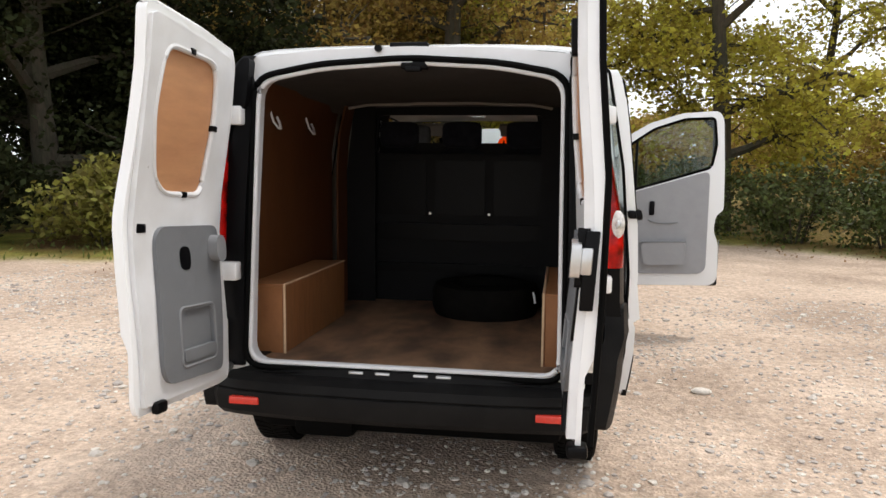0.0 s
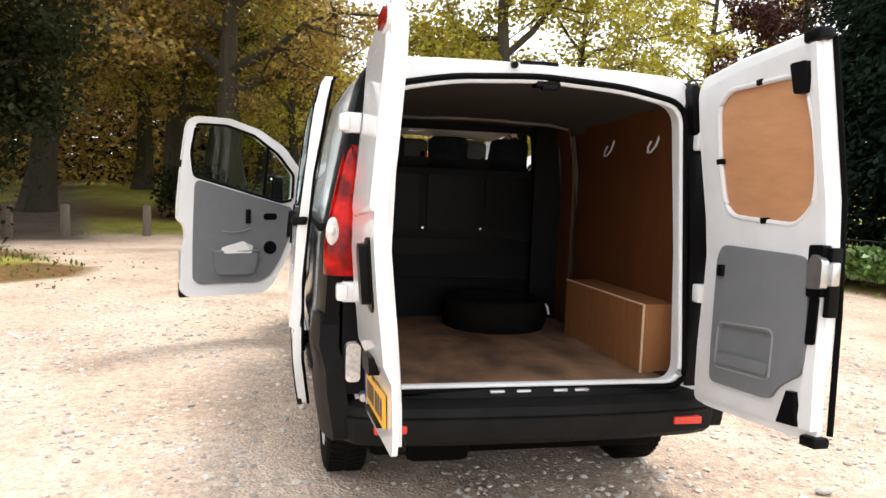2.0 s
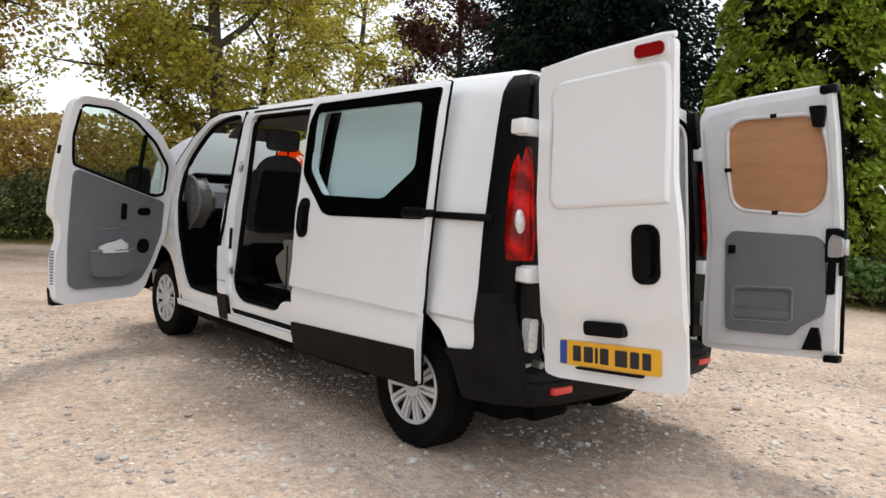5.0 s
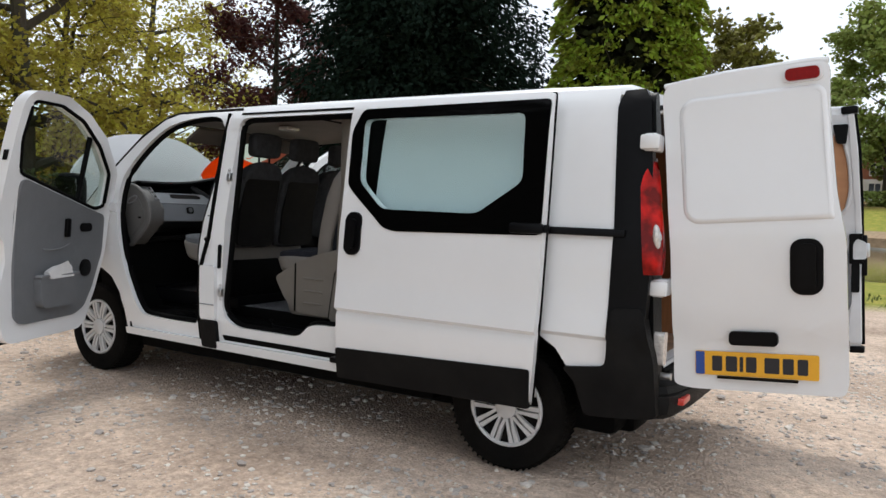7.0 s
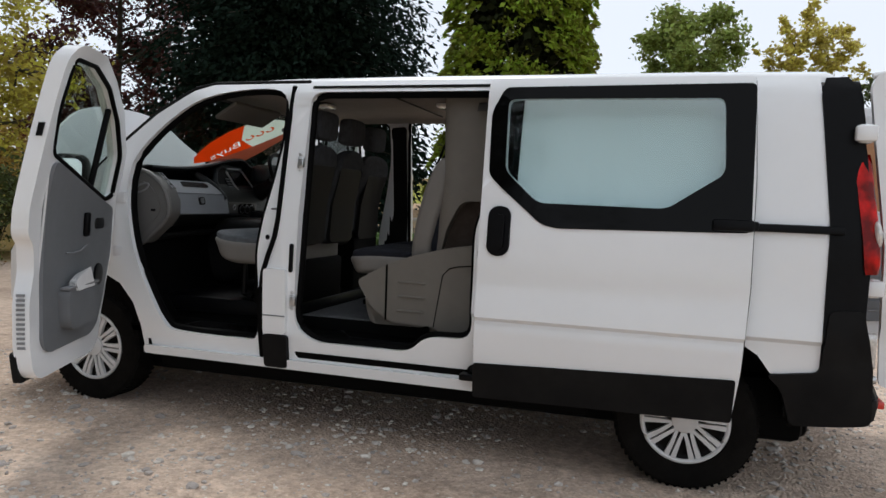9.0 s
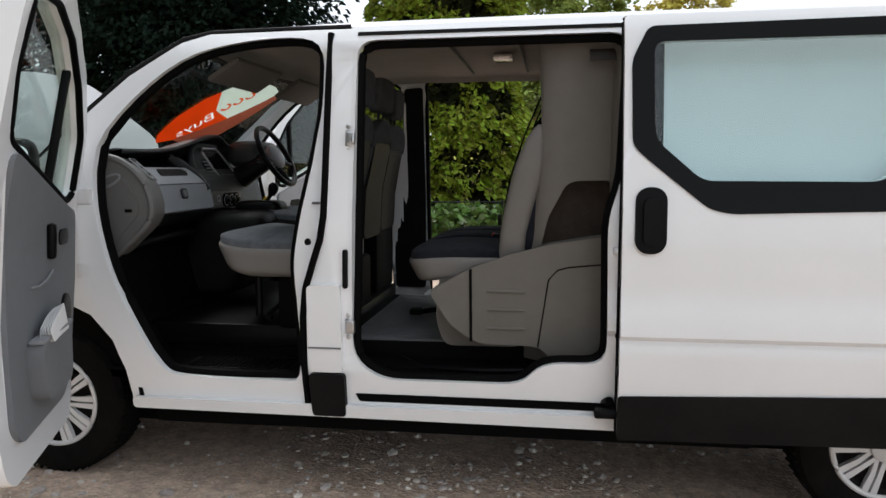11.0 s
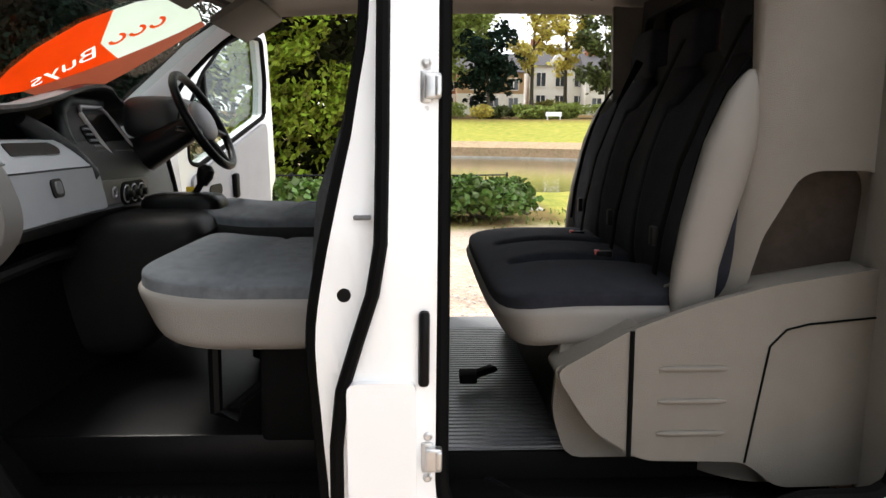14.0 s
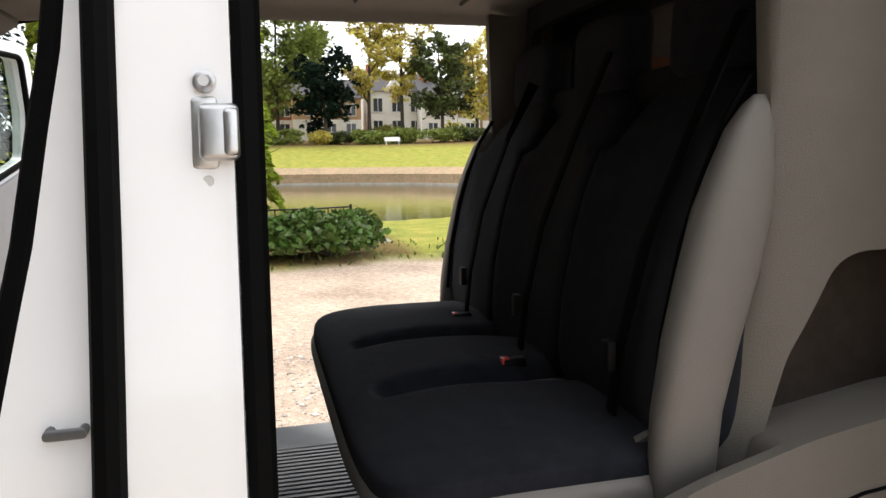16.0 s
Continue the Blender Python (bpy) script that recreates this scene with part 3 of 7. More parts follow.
# underbody, floors
bm = bmesh.new()
# unseen pan set low and wide so it deepens shade under the van
block(bm, -.72, .72, .30, 4.9, .235, .56, .05)
block(bm, -.85, .85, 1.32, 3.88, .285, .50, .03)
block(bm, -.55, -.25, .25, 1.0, .22, .34, .04)
tube(bm, [(-.78, .85, .336), (.78, .85, .336)], .05, 10)
vp("underbody", bm, RUBBER)
FLOOR = [(-.71, .16), (.71, .16), (.71, .345), (.622, .346), (.622, 1.345), (.79, 1.346), (.79, 1.80), (.71, 1.81), (.71, 1.93), (-.71, 1.93), (-.71, 1.81), (-.79, 1.80), (-.79, 1.346), (-.622, 1.345), (-.622, .346), (-.71, .345)]
vp("load_floor", sheet(FLOOR, (), .600, .540), PLY_FLOOR, label="worn plywood load floor with dark stains", fn=lambda a, o, b: Vector((a, b, o)))
bm = bmesh.new()
block(bm, -.70, .70, .15, .19, .592, .607, .004)
vp("floor_edge_strip", bm, WHITE_IN)
bm = bmesh.new()
block(bm, -.88, .88, 1.95, 4.2, .50, .53, .0)
vp("step_well_floor", bm, RUBBER)
cab = vp("cabin_floor", block(bmesh.new(), -.62, .62, 2.0, 4.25, .53, .635, .01), RUBBER)
vp("sill_plate", block(bmesh.new(), .60, .80, 2.25, 2.92, .60, .640, .006), GREY_LT, cab, "pale grey step plate")
mat_ = vp("floor_mat", block(bmesh.new(), -.61, .60, 2.40, 3.06, .628, .6365, 0), MATFLOOR, cab, "ribbed grey rubber floor mat")
for i in range(46):
    x = -.60 + i * .026
    vp("mat_rib", block(bmesh.new(), x, x + .013, 2.41, 3.05, .635, .641, 0), MATFLOOR, mat_)
vp("front_floor", block(bmesh.new(), -.645, .645, 3.10, 4.10, .60, .700, .012), MATBLACK, cab, "glossy black rubber cab floor")
tread = vp("step_tread", block(bmesh.new(), -.855, -.665, 3.24, 3.74, .545, .552, .003), MATBLACK, cab)
for i in range(21):
    vp("tread_rib", block(bmesh.new(), -.85, -.67, 3.26 + i * .022, 3.269 + i * .022, .550, .557, 0), MATBLACK, tread)
bm = bmesh.new()
tube(bm, [(-.62, 2.14, .56), (-.70, 2.2, .545), (-.72, 2.4, .54), (-.70, 2.7, .54), (-.62, 2.8, .56)], .012)
vp("well_rib", bm, BLACK, cab)

# load space: plywood lining, wheel boxes, roof trim, bulkhead
for s in (-1, 1):
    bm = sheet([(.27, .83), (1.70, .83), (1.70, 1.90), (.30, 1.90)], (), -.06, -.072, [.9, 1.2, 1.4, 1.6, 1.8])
    vp("ply_lining", bm, PLY_SHADED, fn=lambda a, o, b, s=s: Vector((s * (min(half(a, b), .885) + o - .01), a, b)), label="brown plywood side lining")
    bm = bmesh.new()
    def side_x(a, b, s=s):
        return (a, b) if s > 0 else (-b, -a)
    block(bm, *side_x(.615, .627), .345, 1.34, .598, .935, .003, 1)
    block(bm, *side_x(.627, .84), .345, .357, .598, .923, 0)
    block(bm, *side_x(.627, .84), 1.328, 1.34, .598, .923, 0)
    block(bm, *side_x(.627, .84), .345, 1.34, .923, .935, .003, 1)
    box = vp("wheel_box", bm, PLY, label="plywood wheel box with pale edges")
    bm = bmesh.new()
    for (x, y0, y1, z0, z1) in ((.615, .343, .348, .60, .937), ):
        block(bm, s * x - .005, s * x + .005, y0 - .004, y1, z0, z1, 0)
        block(bm, s * x - .005, s * x + .005, .35, 1.34, .931, .939, 0)
    vp("box_edge", bm, PLY_EDGE, box)
    for y in (.62, 1.15):
        bm = bmesh.new()
        tube(bm, [(s * .77, y - .04, 1.78), (s * .75, y - .04, 1.72), (s * .735, y - .015, 1.69), (s * .735, y + .015, 1.69), (s * .75, y + .04, 1.72), (s * .765, y + .04, 1.75)], .0065)
        vp("tie_hook", bm, WHITE_IN)
bm = bmesh.new()
rows_ = []
for y, dz in ((.28, 0), (.9, -.01), (1.45, -.015), (1.50, -.055), (2.0, -.06)):
    rows_.append([bm.verts.new((x * .96, y, z - .075 + dz)) for x, z in zip(XS, ZR)])
for A, B in zip(rows_, rows_[1:]):
    for i in range(len(XS) - 1):
        bm.faces.new((A[i], A[i + 1], B[i + 1], B[i]))
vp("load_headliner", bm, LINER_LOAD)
# bulkhead: solid lower part with pressed panels and an upper opening
bm = sheet([(-.615, .54), (.615, .54), (.615, 1.4), (.615, 1.75), (.60, 1.95), (-.60, 1.95), (-.615, 1.75), (-.615, 1.4)],
           [round_poly([(-.58, 1.60), (.58, 1.60), (.56, 1.86), (-.56, 1.86)], .05)], 0, -.04)
bulk = vp("bulkhead", bm, BULK, fn=lambda a, o, b: Vector((a, 1.96 - o, b)), label="dark pressed bulkhead behind the crew seats")
for x0, x1, z0, z1, d in ((-.56, -.22, 1.19, 1.56, .012), (-.16, .18, 1.19, 1.56, .012), (.24, .56, 1.19, 1.56, .012), (-.60, .60, 1.02, 1.13, .03), (-.60, .60, .80, .86, .03)):
    vp("pressed_panel", sheet(rr(x0, x1, z0, z1, .025), (), d, -.01), BLACK, bulk, fn=lambda a, o, b: Vector((a, 1.96 - o, b)))
for s in (-1, 1):
    vp("bulkhead_wing", sheet([(.55, .60), (.775, .60), (.765, 1.3), (.73, 1.6), (.69, 1.92), (.55, 1.92)], (), .012, -.0, [1.0, 1.3, 1.6]), BULK, bulk, fn=lambda a, o, b, s=s: Vector((s * a, 1.858 - o, b)))
bm = bmesh.new()
tube(bm, [(-.62, 1.47, 1.862), (-.50, 1.46, 1.882), (-.25, 1.455, 1.884), (-.20, 1.455, 1.889), (.20, 1.455, 1.889), (.25, 1.455, 1.884), (.50, 1.46, 1.880), (.62, 1.47, 1.858)], .009, 6)
vp("headliner_lip", bm, LINER)
for x in (-.19, .21):
    vp("bolt", tube(bmesh.new(), [(x, 1.955, 1.20), (x, 1.935, 1.20)], .009, 8), CHROME, bulk)
for s in (-1, 1):
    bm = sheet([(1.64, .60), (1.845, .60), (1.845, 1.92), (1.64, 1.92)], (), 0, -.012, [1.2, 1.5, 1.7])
    vp("ply_lining", bm, PLY_SHADED, fn=lambda a, o, b, s=s: Vector((s * (min(.755, half(a, b) - .13) + o), a, b)), label="brown plywood side lining")

    vp("bulkhead_wing", sheet([(.55, .60), (.745, .60), (.74, 1.4), (.70, 1.90), (.55, 1.90)], (), .006, -.006, [1.0, 1.2, 1.6]), BULK, bulk, fn=lambda a, o, b, s=s: Vector((s * a, 1.856 + o, b)))

# footwell and toe board closing the cabin ahead of the doors
bm = sheet([(4.02, .50), (4.30, .50), (4.45, 1.25), (4.16, 1.25), (4.10, 1.0), (4.03, .72), (3.96, .60)], (), .86, -.86)
vp("toe_board", bm, RUBBER, fn=lambda a, o, b: Vector((o, a, b)))
for s in (-1, 1):
    bm = sheet([(3.10, .50), (4.10, .50), (4.10, .545), (3.10, .545)], (), 0, -.28)
    vp("front_step", bm, RUBBER, fn=lambda a, o, b, s=s: Vector((s * (.88 + o), a, b)))


# ---- doors ----
def wheel(x, y, z, s):
    tyre = bmesh.new()
    lathe(tyre, [(.205, .075), (.215, .098), (.27, .108), (.318, .098), (.334, .075), (.336, .03), (.336, -.03), (.334, -.075), (.318, -.098), (.27, -.108), (.205, -.09), (.20, 0)], 48)
    tread = bmesh.new()
    for i in range(60):
        a = 2 * math.pi * i / 60
        for h0, h1, sk in ((-.085, -.01, .05), (.01, .085, -.05)):
            vs = []
            for hh, da in ((h0, 0), (h1, sk), (h1, sk + .035), (h0, .035)):
                for r in (.330, .340):
                    vs.append(tread.verts.new((hh, r * math.cos(a + da), r * math.sin(a + da))))
            tread.faces.new((vs[1], vs[3], vs[5], vs[7]))
            for p, q in ((0, 2), (2, 4), (4, 6), (6, 0)):
                tread.faces.new((vs[p], vs[q], vs[q + 1], vs[p + 1]))
    fn = lambda h, a, b: Vector((x + s * h, y + a, z + b))
    t = part("wheel", tyre, TYRE, van, "black tyre with a silver wheel cover", fn, 30)
    tagged(part("tread", tread, TYRE, t, "", fn, 30), kind="stuff")
    bm = bmesh.new()
    lathe(bm, [(.207, .07), (.204, .082), (.19, .078), (.06, .055), (.0, .055)], 48)
    part("rim_backing", bm, BLACK, t, "", fn)
    bm = bmesh.new()
    tube(bm, [(.090, .200 * math.cos(q), .200 * math.sin(q)) for q in np.linspace(0, 2 * math.pi, 49)[:-1]], .0115, 8, closed=True)
    lathe(bm, [(.062, .08), (.060, .098), (.045, .104), (.0, .106)], 24)
    part("wheel_cover", bm, WHEEL_SILVER, t, "silver multi-spoke wheel cover", fn, 30)
    for i in range(20):
        a = 2 * math.pi * (i // 2) / 10 + (.115 if i % 2 else -.115)
        tw = -.045 if i % 2 else .045
        ring = []
        for r, w, h, dv in ((.05, .0075, .086, -tw * .20), (.12, .0095, .097, 0), (.194, .0125, .095, tw * .12)):
            ring.append([(r, dv - w, h), (r, dv + w, h), (r, dv + w * 1.15, h - .022), (r, dv - w * 1.15, h - .022)])
        part("spoke", loft(ring), WHEEL_SILVER, t, "", lambda r, w, h, a=a: fn(h, r * math.cos(a) - w * math.sin(a), r * math.sin(a) + w * math.cos(a)), 30)
    return t


for s in (-1, 1):
    for y in (.85, 4.348):
        wheel(s * .785, y, .336, s)
        # arch liner
        bm = bmesh.new()
        R = .447 if y < 2 else .455
        dz = .336 + RAKE * (y - .85)
        ring = []
        for i in range(21):
            a = math.pi * (.03 + .94 * i / 20)
            ring.append([(s * .63, y + R * math.cos(a), dz + R * math.sin(a)), (s * .93, y + R * math.cos(a), dz + R * math.sin(a)),
                         (s * .93, y + (R + .02) * math.cos(a), dz + (R + .02) * math.sin(a)), (s * .63, y + (R + .02) * math.cos(a), dz + (R + .02) * math.sin(a))])
        vp("arch_liner", loft(ring), RUBBER)
        circ = lambda q, n=40: [(y + q * math.cos(2 * math.pi * i / n), dz + q * math.sin(2 * math.pi * i / n)) for i in range(n)]
        if y < 2:
            vp("arch_back", sheet(circ(R + .01), (), .004, -.004), RUBBER, fn=lambda a, o, b, s=s: Vector((s * (.634 + o), a, max(b, .40))))
        vp("arch_wall", sheet(circ(R + .11), [circ(R)], .006, -.006), RUBBER, fn=lambda a, o, b, s=s: Vector((s * (.866 + o), a, max(b, .40))))

for s in (-1, 1):
    # sliding door, run back along the flank
    OFF = .10
    D = round_poly([(1.875, .375), (.66, .395), (.635, .62), (.62, 1.0), (.625, 1.5), (.65, 1.972), (1.885, 1.972), (1.88, 1.4)], .02)
    PANE = round_poly([(1.78, 1.865), (.775, 1.865), (.755, 1.52), (1.0, 1.352), (1.60, 1.358), (1.77, 1.51)], .04, 4)
    sfn = lambda a, o, b, s=s: Vector((s * (half(1.5, b) + OFF + o + .03 * float(np.interp(b, [1.3, 1.9], [0, 1]))), a, b))
    door = vp("sliding_door", sheet(D, [PANE], 0, -.05, CUTS + [.56, .70, .74, .90, .99, 1.02, 1.06]), WHITE,
              fn=lambda a, o, b, sfn=sfn: sfn(a, o - (.012 * math.exp(-((b - .762) / .010) ** 2) if o >= 0 else 0), b),
              label="white sliding door with dark-bordered tinted window, slid open")
    BORD = round_poly([(1.80, 1.925), (1.858, 1.80), (1.850, 1.49), (1.80, 1.44), (1.575, 1.255), (1.50, 1.238), (.632, 1.256), (.645, 1.935)], .03, 4)
    vp("window_border", sheet(BORD, [PANE], .006, -.004, CUTS), GLOSS_BLACK, door, fn=sfn)
    g = vp("window_pane", sheet(PANE, (), -.004, -.008, CUTS), TINT, door, fn=sfn, label="green tinted glass")
    g.visible_shadow = False
    vp("lower_cladding", sheet(round_poly([(1.877, .370), (.658, .388), (.652, .592), (1.877, .549)], .015), (), .014, -.01, [.5]), TRIM, door, fn=lambda a, o, b, s=s: Vector((s * (half(1.5, b) + OFF + o - .006), a, b)))
    bm = bmesh.new()
    merge(bm, sheet(rr(1.722, 1.835, 1.092, 1.336, .05), (), .012, -.005))
    merge(bm, sheet(rr(1.748, 1.807, 1.127, 1.297, .025), (), .034, .006))
    vp("door_handle", bm, BLACK, door, fn=sfn)
    bm = bmesh.new()
    block(bm, -.01, .05, .62, .80, 1.262, 1.315, .014)
    block(bm, -.02, .02, .60, .66, 1.27, 1.31, .01)
    vp("roller_arm", bm, BLACK, door, fn=lambda x, y, z, s=s: Vector((s * (half(1.5, z) + OFF - .02 + x), y, z)))
    for y0, y1, z0, z1 in ((.628, .645, .98, 1.015), (.628, .645, 1.04, 1.075), (.628, .645, 1.10, 1.135), (1.868, 1.882, .96, 1.0), (1.868, 1.882, .62, .66)):
        vp("latch", block(bmesh.new(), -.042, -.015, y0, y1, z0, z1, .005), BLACK, door, fn=lambda x, y, z, s=s: Vector((s * (half(1.5, z) + OFF + x), y, z)))
    vp("inner_trim", sheet(rr(.75, 1.80, .62, 1.18, .08), (), -.05, -.062, [.8, 1.0]), TRIM, door, fn=sfn)
    vp("edge_seal", tube(bmesh.new(), [sfn(a, -.045, b) for a, b in D], .008, 6, closed=True), RUBBER, door)
    # lower roller arm in the sill slot
    bm = bmesh.new()
    block(bm, -.02, .10, 1.86, 1.96, .44, .475, .01)
    tube(bm, [(.0, 1.93, .47), (.06, 1.90, .50)], .02, 10)
    vp("lower_roller", bm, BLACK, fn=lambda x, y, z, s=s: Vector((s * (.90 + x), y, z)))

    # front door, swung open
    th = radians(67 if s < 0 else 79) * s
    ch, sh = math.cos(th), math.sin(th)
    hx, hy = (-.95, 4.19) if s < 0 else (1.0, 4.20)
    ax, ay = (.0, .045) if s < 0 else (0, 0)

    def swing(p, ch=ch, sh=sh, hx=hx, hy=hy, ax=ax, ay=ay):
        dx, dy = p[0] - hx, p[1] - hy
        return Vector((hx + ax + dx * ch - dy * sh, hy + ay + dx * sh + dy * ch, p[2]))

    def dfn(a, o, b, s=s, swing=swing):
        w = float(np.interp(b, ZS, WS)) if s < 0 else .945 + .03 * (b - 1.3)
        return swing((s * (w + o), a, b + (0 if s < 0 else .05 * max(0, 4.1 - a))))

    FD = round_poly([(4.13, .96), (4.02, .72), (3.90, .52), (3.80, .45), (3.12, .45), (3.07, .50), (3.075, .82), (3.12, .95), (3.10, 1.08), (3.04, 1.12), (3.05, 1.5), (3.075, 1.93), (3.12, 1.995),
                     (3.42, 1.995), (3.70, 1.925), (3.95, 1.79), (4.16, 1.56), (4.18, 1.32)], .04, 3)
    WIN = round_poly([(3.16, 1.50), (3.125, 1.70), (3.15, 1.935), (3.40, 1.94), (3.66, 1.87), (3.90, 1.72), (4.07, 1.54), (4.08, 1.31), (3.98, 1.285)], .035, 4)
    fd = vp("front_door", sheet(FD, [WIN], 0, -.075, CUTS), WHITE, fn=dfn, label="white front door swung open, grey inner trim")
    g = vp("door_window", sheet(WIN, (), -.03, -.035, CUTS), GLASS, fd, fn=dfn)
    g.visible_shadow = False
    vp("window_seal", tube(bmesh.new(), [dfn(a, -.07, b) for a, b in WIN], .013, 8, closed=True), RUBBER, fd)
    bm = bmesh.new()
    block(bm, 3.80, 3.825, -.05, -.02, 1.34, 1.79, .004)
    vp("quarter_bar", bm, BLACK, fd, fn=dfn)
    TP = round_poly([(4.07, .98), (3.96, .74), (3.86, .60), (3.74, .555), (3.22, .555), (3.17, .60), (3.17, .9), (3.17, 1.44), (3.20, 1.465), (3.97, 1.265), (4.08, 1.24)], .04, 4)
    # right trim and pocket are paler: their stronger light is put into the colour
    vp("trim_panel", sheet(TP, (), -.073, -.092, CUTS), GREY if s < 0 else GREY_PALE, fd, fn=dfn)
    bm = bmesh.new()
    pk = [(3.36, .64), (3.70, .64), (3.74, .84), (3.34, .85)]
    merge(bm, sheet(round_poly(pk, .05), (), -.09, -.145))
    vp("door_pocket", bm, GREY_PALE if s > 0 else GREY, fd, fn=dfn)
    bm = bmesh.new()
    block(bm, 3.34, 3.74, -.15, -.10, .84, .855, .006)
    vp("pocket_lip", bm, GREY_LT, fd, fn=dfn)
    vp("window_winder", block(bmesh.new(), 3.63, 3.675, -.12, -.09, 1.09, 1.22, .012), BLACK, fd, fn=dfn)
    vp("inner_release", sheet(rr(3.80, 3.93, 1.125, 1.185, .028), (), -.09, -.098), BLACK, fd, fn=dfn)
    bm = merge(bmesh.new(), lathe(bmesh.new(), [(.062, 0), (.06, .012), (.045, .014), (0, .012)], 24), 0, lambda x, y, z: Vector((3.87 + y, -.09 - x, .87 + z)))
    vp("speaker", bm, BLACK, fd, fn=dfn)
    bm = bmesh.new()
    tube(bm, [(3.42, -.095, 1.02), (3.50, -.10, 1.012), (3.60, -.10, 1.02), (3.68, -.10, 1.045)], .005)
    vp("trim_crease", bm, GREY_LT, fd, fn=dfn)
    # latch, label plates and vent slots on the door's shut face
    for z0, z1 in ((1.57, 1.63), (1.25, 1.30)):
        vp("shut_plug", block(bmesh.new(), 3.045, 3.058, -.055, -.03, z0, z1, 0), BLACK, fd, fn=dfn)
    bm = bmesh.new()
    for i in range(12):
        block(bm, 3.066, 3.076, -.055, -.02, .60 + i * .022, .611 + i * .022, 0)
    vp("shut_slot", bm, GREY_LT, fd, fn=dfn)
    vp("door_seal_strip", tube(bmesh.new(), [dfn(a, -.07, b) for a, b in TP], .006, 6, closed=True), WHITE_IN, fd)
    # outer handle, cladding, mirror
    bm = bmesh.new()
    merge(bm, sheet(rr(3.12, 3.24, 1.13, 1.22, .03), (), .03, -.005))
    vp("outer_handle", bm, BLACK, fd, fn=dfn)
    vp("outer_cladding", sheet(round_poly([(3.07, .44), (3.80, .44), (3.88, .58), (3.07, .58)], .02), (), .02, -.01), TRIM, fd, fn=dfn)
    bm = cushion(-.06, .06, -.10, .10, -.14, .14, 0, 5, 2.2)
    vp("wing_mirror", bm, BLACK, fd, fn=lambda x, y, z, s=s, swing=swing: swing((s * (1.06 + y), 3.99 + x, 1.40 + z)), label="black wing mirror")
    bm = bmesh.new()
    block(bm, 3.96, 4.06, .0, .08, 1.26, 1.31, .01)
    vp("mirror_arm", bm, BLACK, fd, fn=dfn)
    bm = sheet(rr(.975, 1.145, 1.29, 1.51, .04), (), 0, -.004)
    vp("mirror_glass", bm, MIRROR, fd, fn=lambda a, o, b, s=s, swing=swing: swing((s * a, 3.924 + o, b)))
    # hinges at the A-pillar
    for z in (.98, 1.30):
        bm = bmesh.new()
        block(bm, .85, .95, 4.08, 4.16, z - .035, z + .035, .01)
        vp("front_hinge", bm, WHITE_IN, fn=lambda x, y, z, s=s: Vector((s * x, y, z)))
    bm = bmesh.new()
    block(bm, .86, .90, 4.055, 4.085, 1.02, 1.08, .006)
    block(bm, .86, .90, 4.06, 4.08, 1.20, 1.23, .004)
    vp("door_switch", bm, BLACK, fn=lambda x, y, z, s=s: Vector((s * x, y, z)))

    # rear door, opened square to the tail; its skin bulges at mid height and it rises slightly towards its free edge
    ph = radians(0.0 if s < 0 else -1.2)

    def rfn(a, o, b, s=s, ph=ph):
        bulge = (.05 if s < 0 else .04) * math.exp(-((b - 1.25) / .36) ** 2)
        return Vector((s * ((.79 if s < 0 else .765) + bulge + o - a * math.sin(ph)), rear(b) - .015 - a * math.cos(ph), b + .08 * a + .009))

    if s < 0:
        RD = round_poly([(.02, .56), (.10, .545), (.74, .55), (.757, .60), (.75, .95), (.745, 1.25), (.725, 1.42), (.718, 1.75), (.73, 1.99), (.66, 2.0), (.3, 2.0), (.05, 1.985), (.02, 1.93)], .03, 3)
        HOLE = round_poly([(.24, 1.345), (.52, 1.335), (.60, 1.39), (.655, 1.62), (.635, 1.78), (.595, 1.875), (.25, 1.888), (.21, 1.83), (.205, 1.62)], .06, 4)
        GP = round_poly([(.15, .62), (.575, .635), (.615, .69), (.60, 1.17), (.56, 1.215), (.13, 1.225), (.10, 1.17)], .04, 4)
        REC = rr(.215, .47, .70, .895, .03)
    else:
        RD = round_poly([(.0, .55), (.10, .535), (.745, .54), (.765, .58), (.758, 1.0), (.763, 1.25), (.768, 1.45), (.775, 1.75), (.765, 2.0), (.70, 2.01), (.3, 2.0), (.03, 1.975), (.0, 1.92)], .03, 3)
        HOLE = round_poly([(.22, 1.362), (.59, 1.315), (.69, 1.38), (.722, 1.50), (.727, 1.66), (.705, 1.80), (.65, 1.868), (.25, 1.892), (.175, 1.84), (.162, 1.60), (.17, 1.42)], .05, 4)
        GP = round_poly([(.16, .66), (.54, .655), (.575, .705), (.635, .745), (.69, .77), (.712, .83), (.688, 1.16), (.645, 1.205), (.17, 1.245), (.13, 1.19)], .035, 4)
        REC = rr(.205, .525, .745, .907, .03)
    rd = vp("rear_door", sheet(RD, (), 0, -.040, [.6, .7, .78, .84, .95, 1.05, 1.2, 1.36, 1.5, 1.7, 1.9], [.2, .4, .6]), WHITE, label="white rear door standing open, plywood and grey trim inside",
            fn=lambda a, o, b, rfn=rfn: rfn(a, o - (.022 if b < .83 and o > -.01 else 0) * min(1, (.83 - b) / .05 if b < .83 else 0), b))
    e0, e1 = (.07, -.02) if s < 0 else (.04, 0)
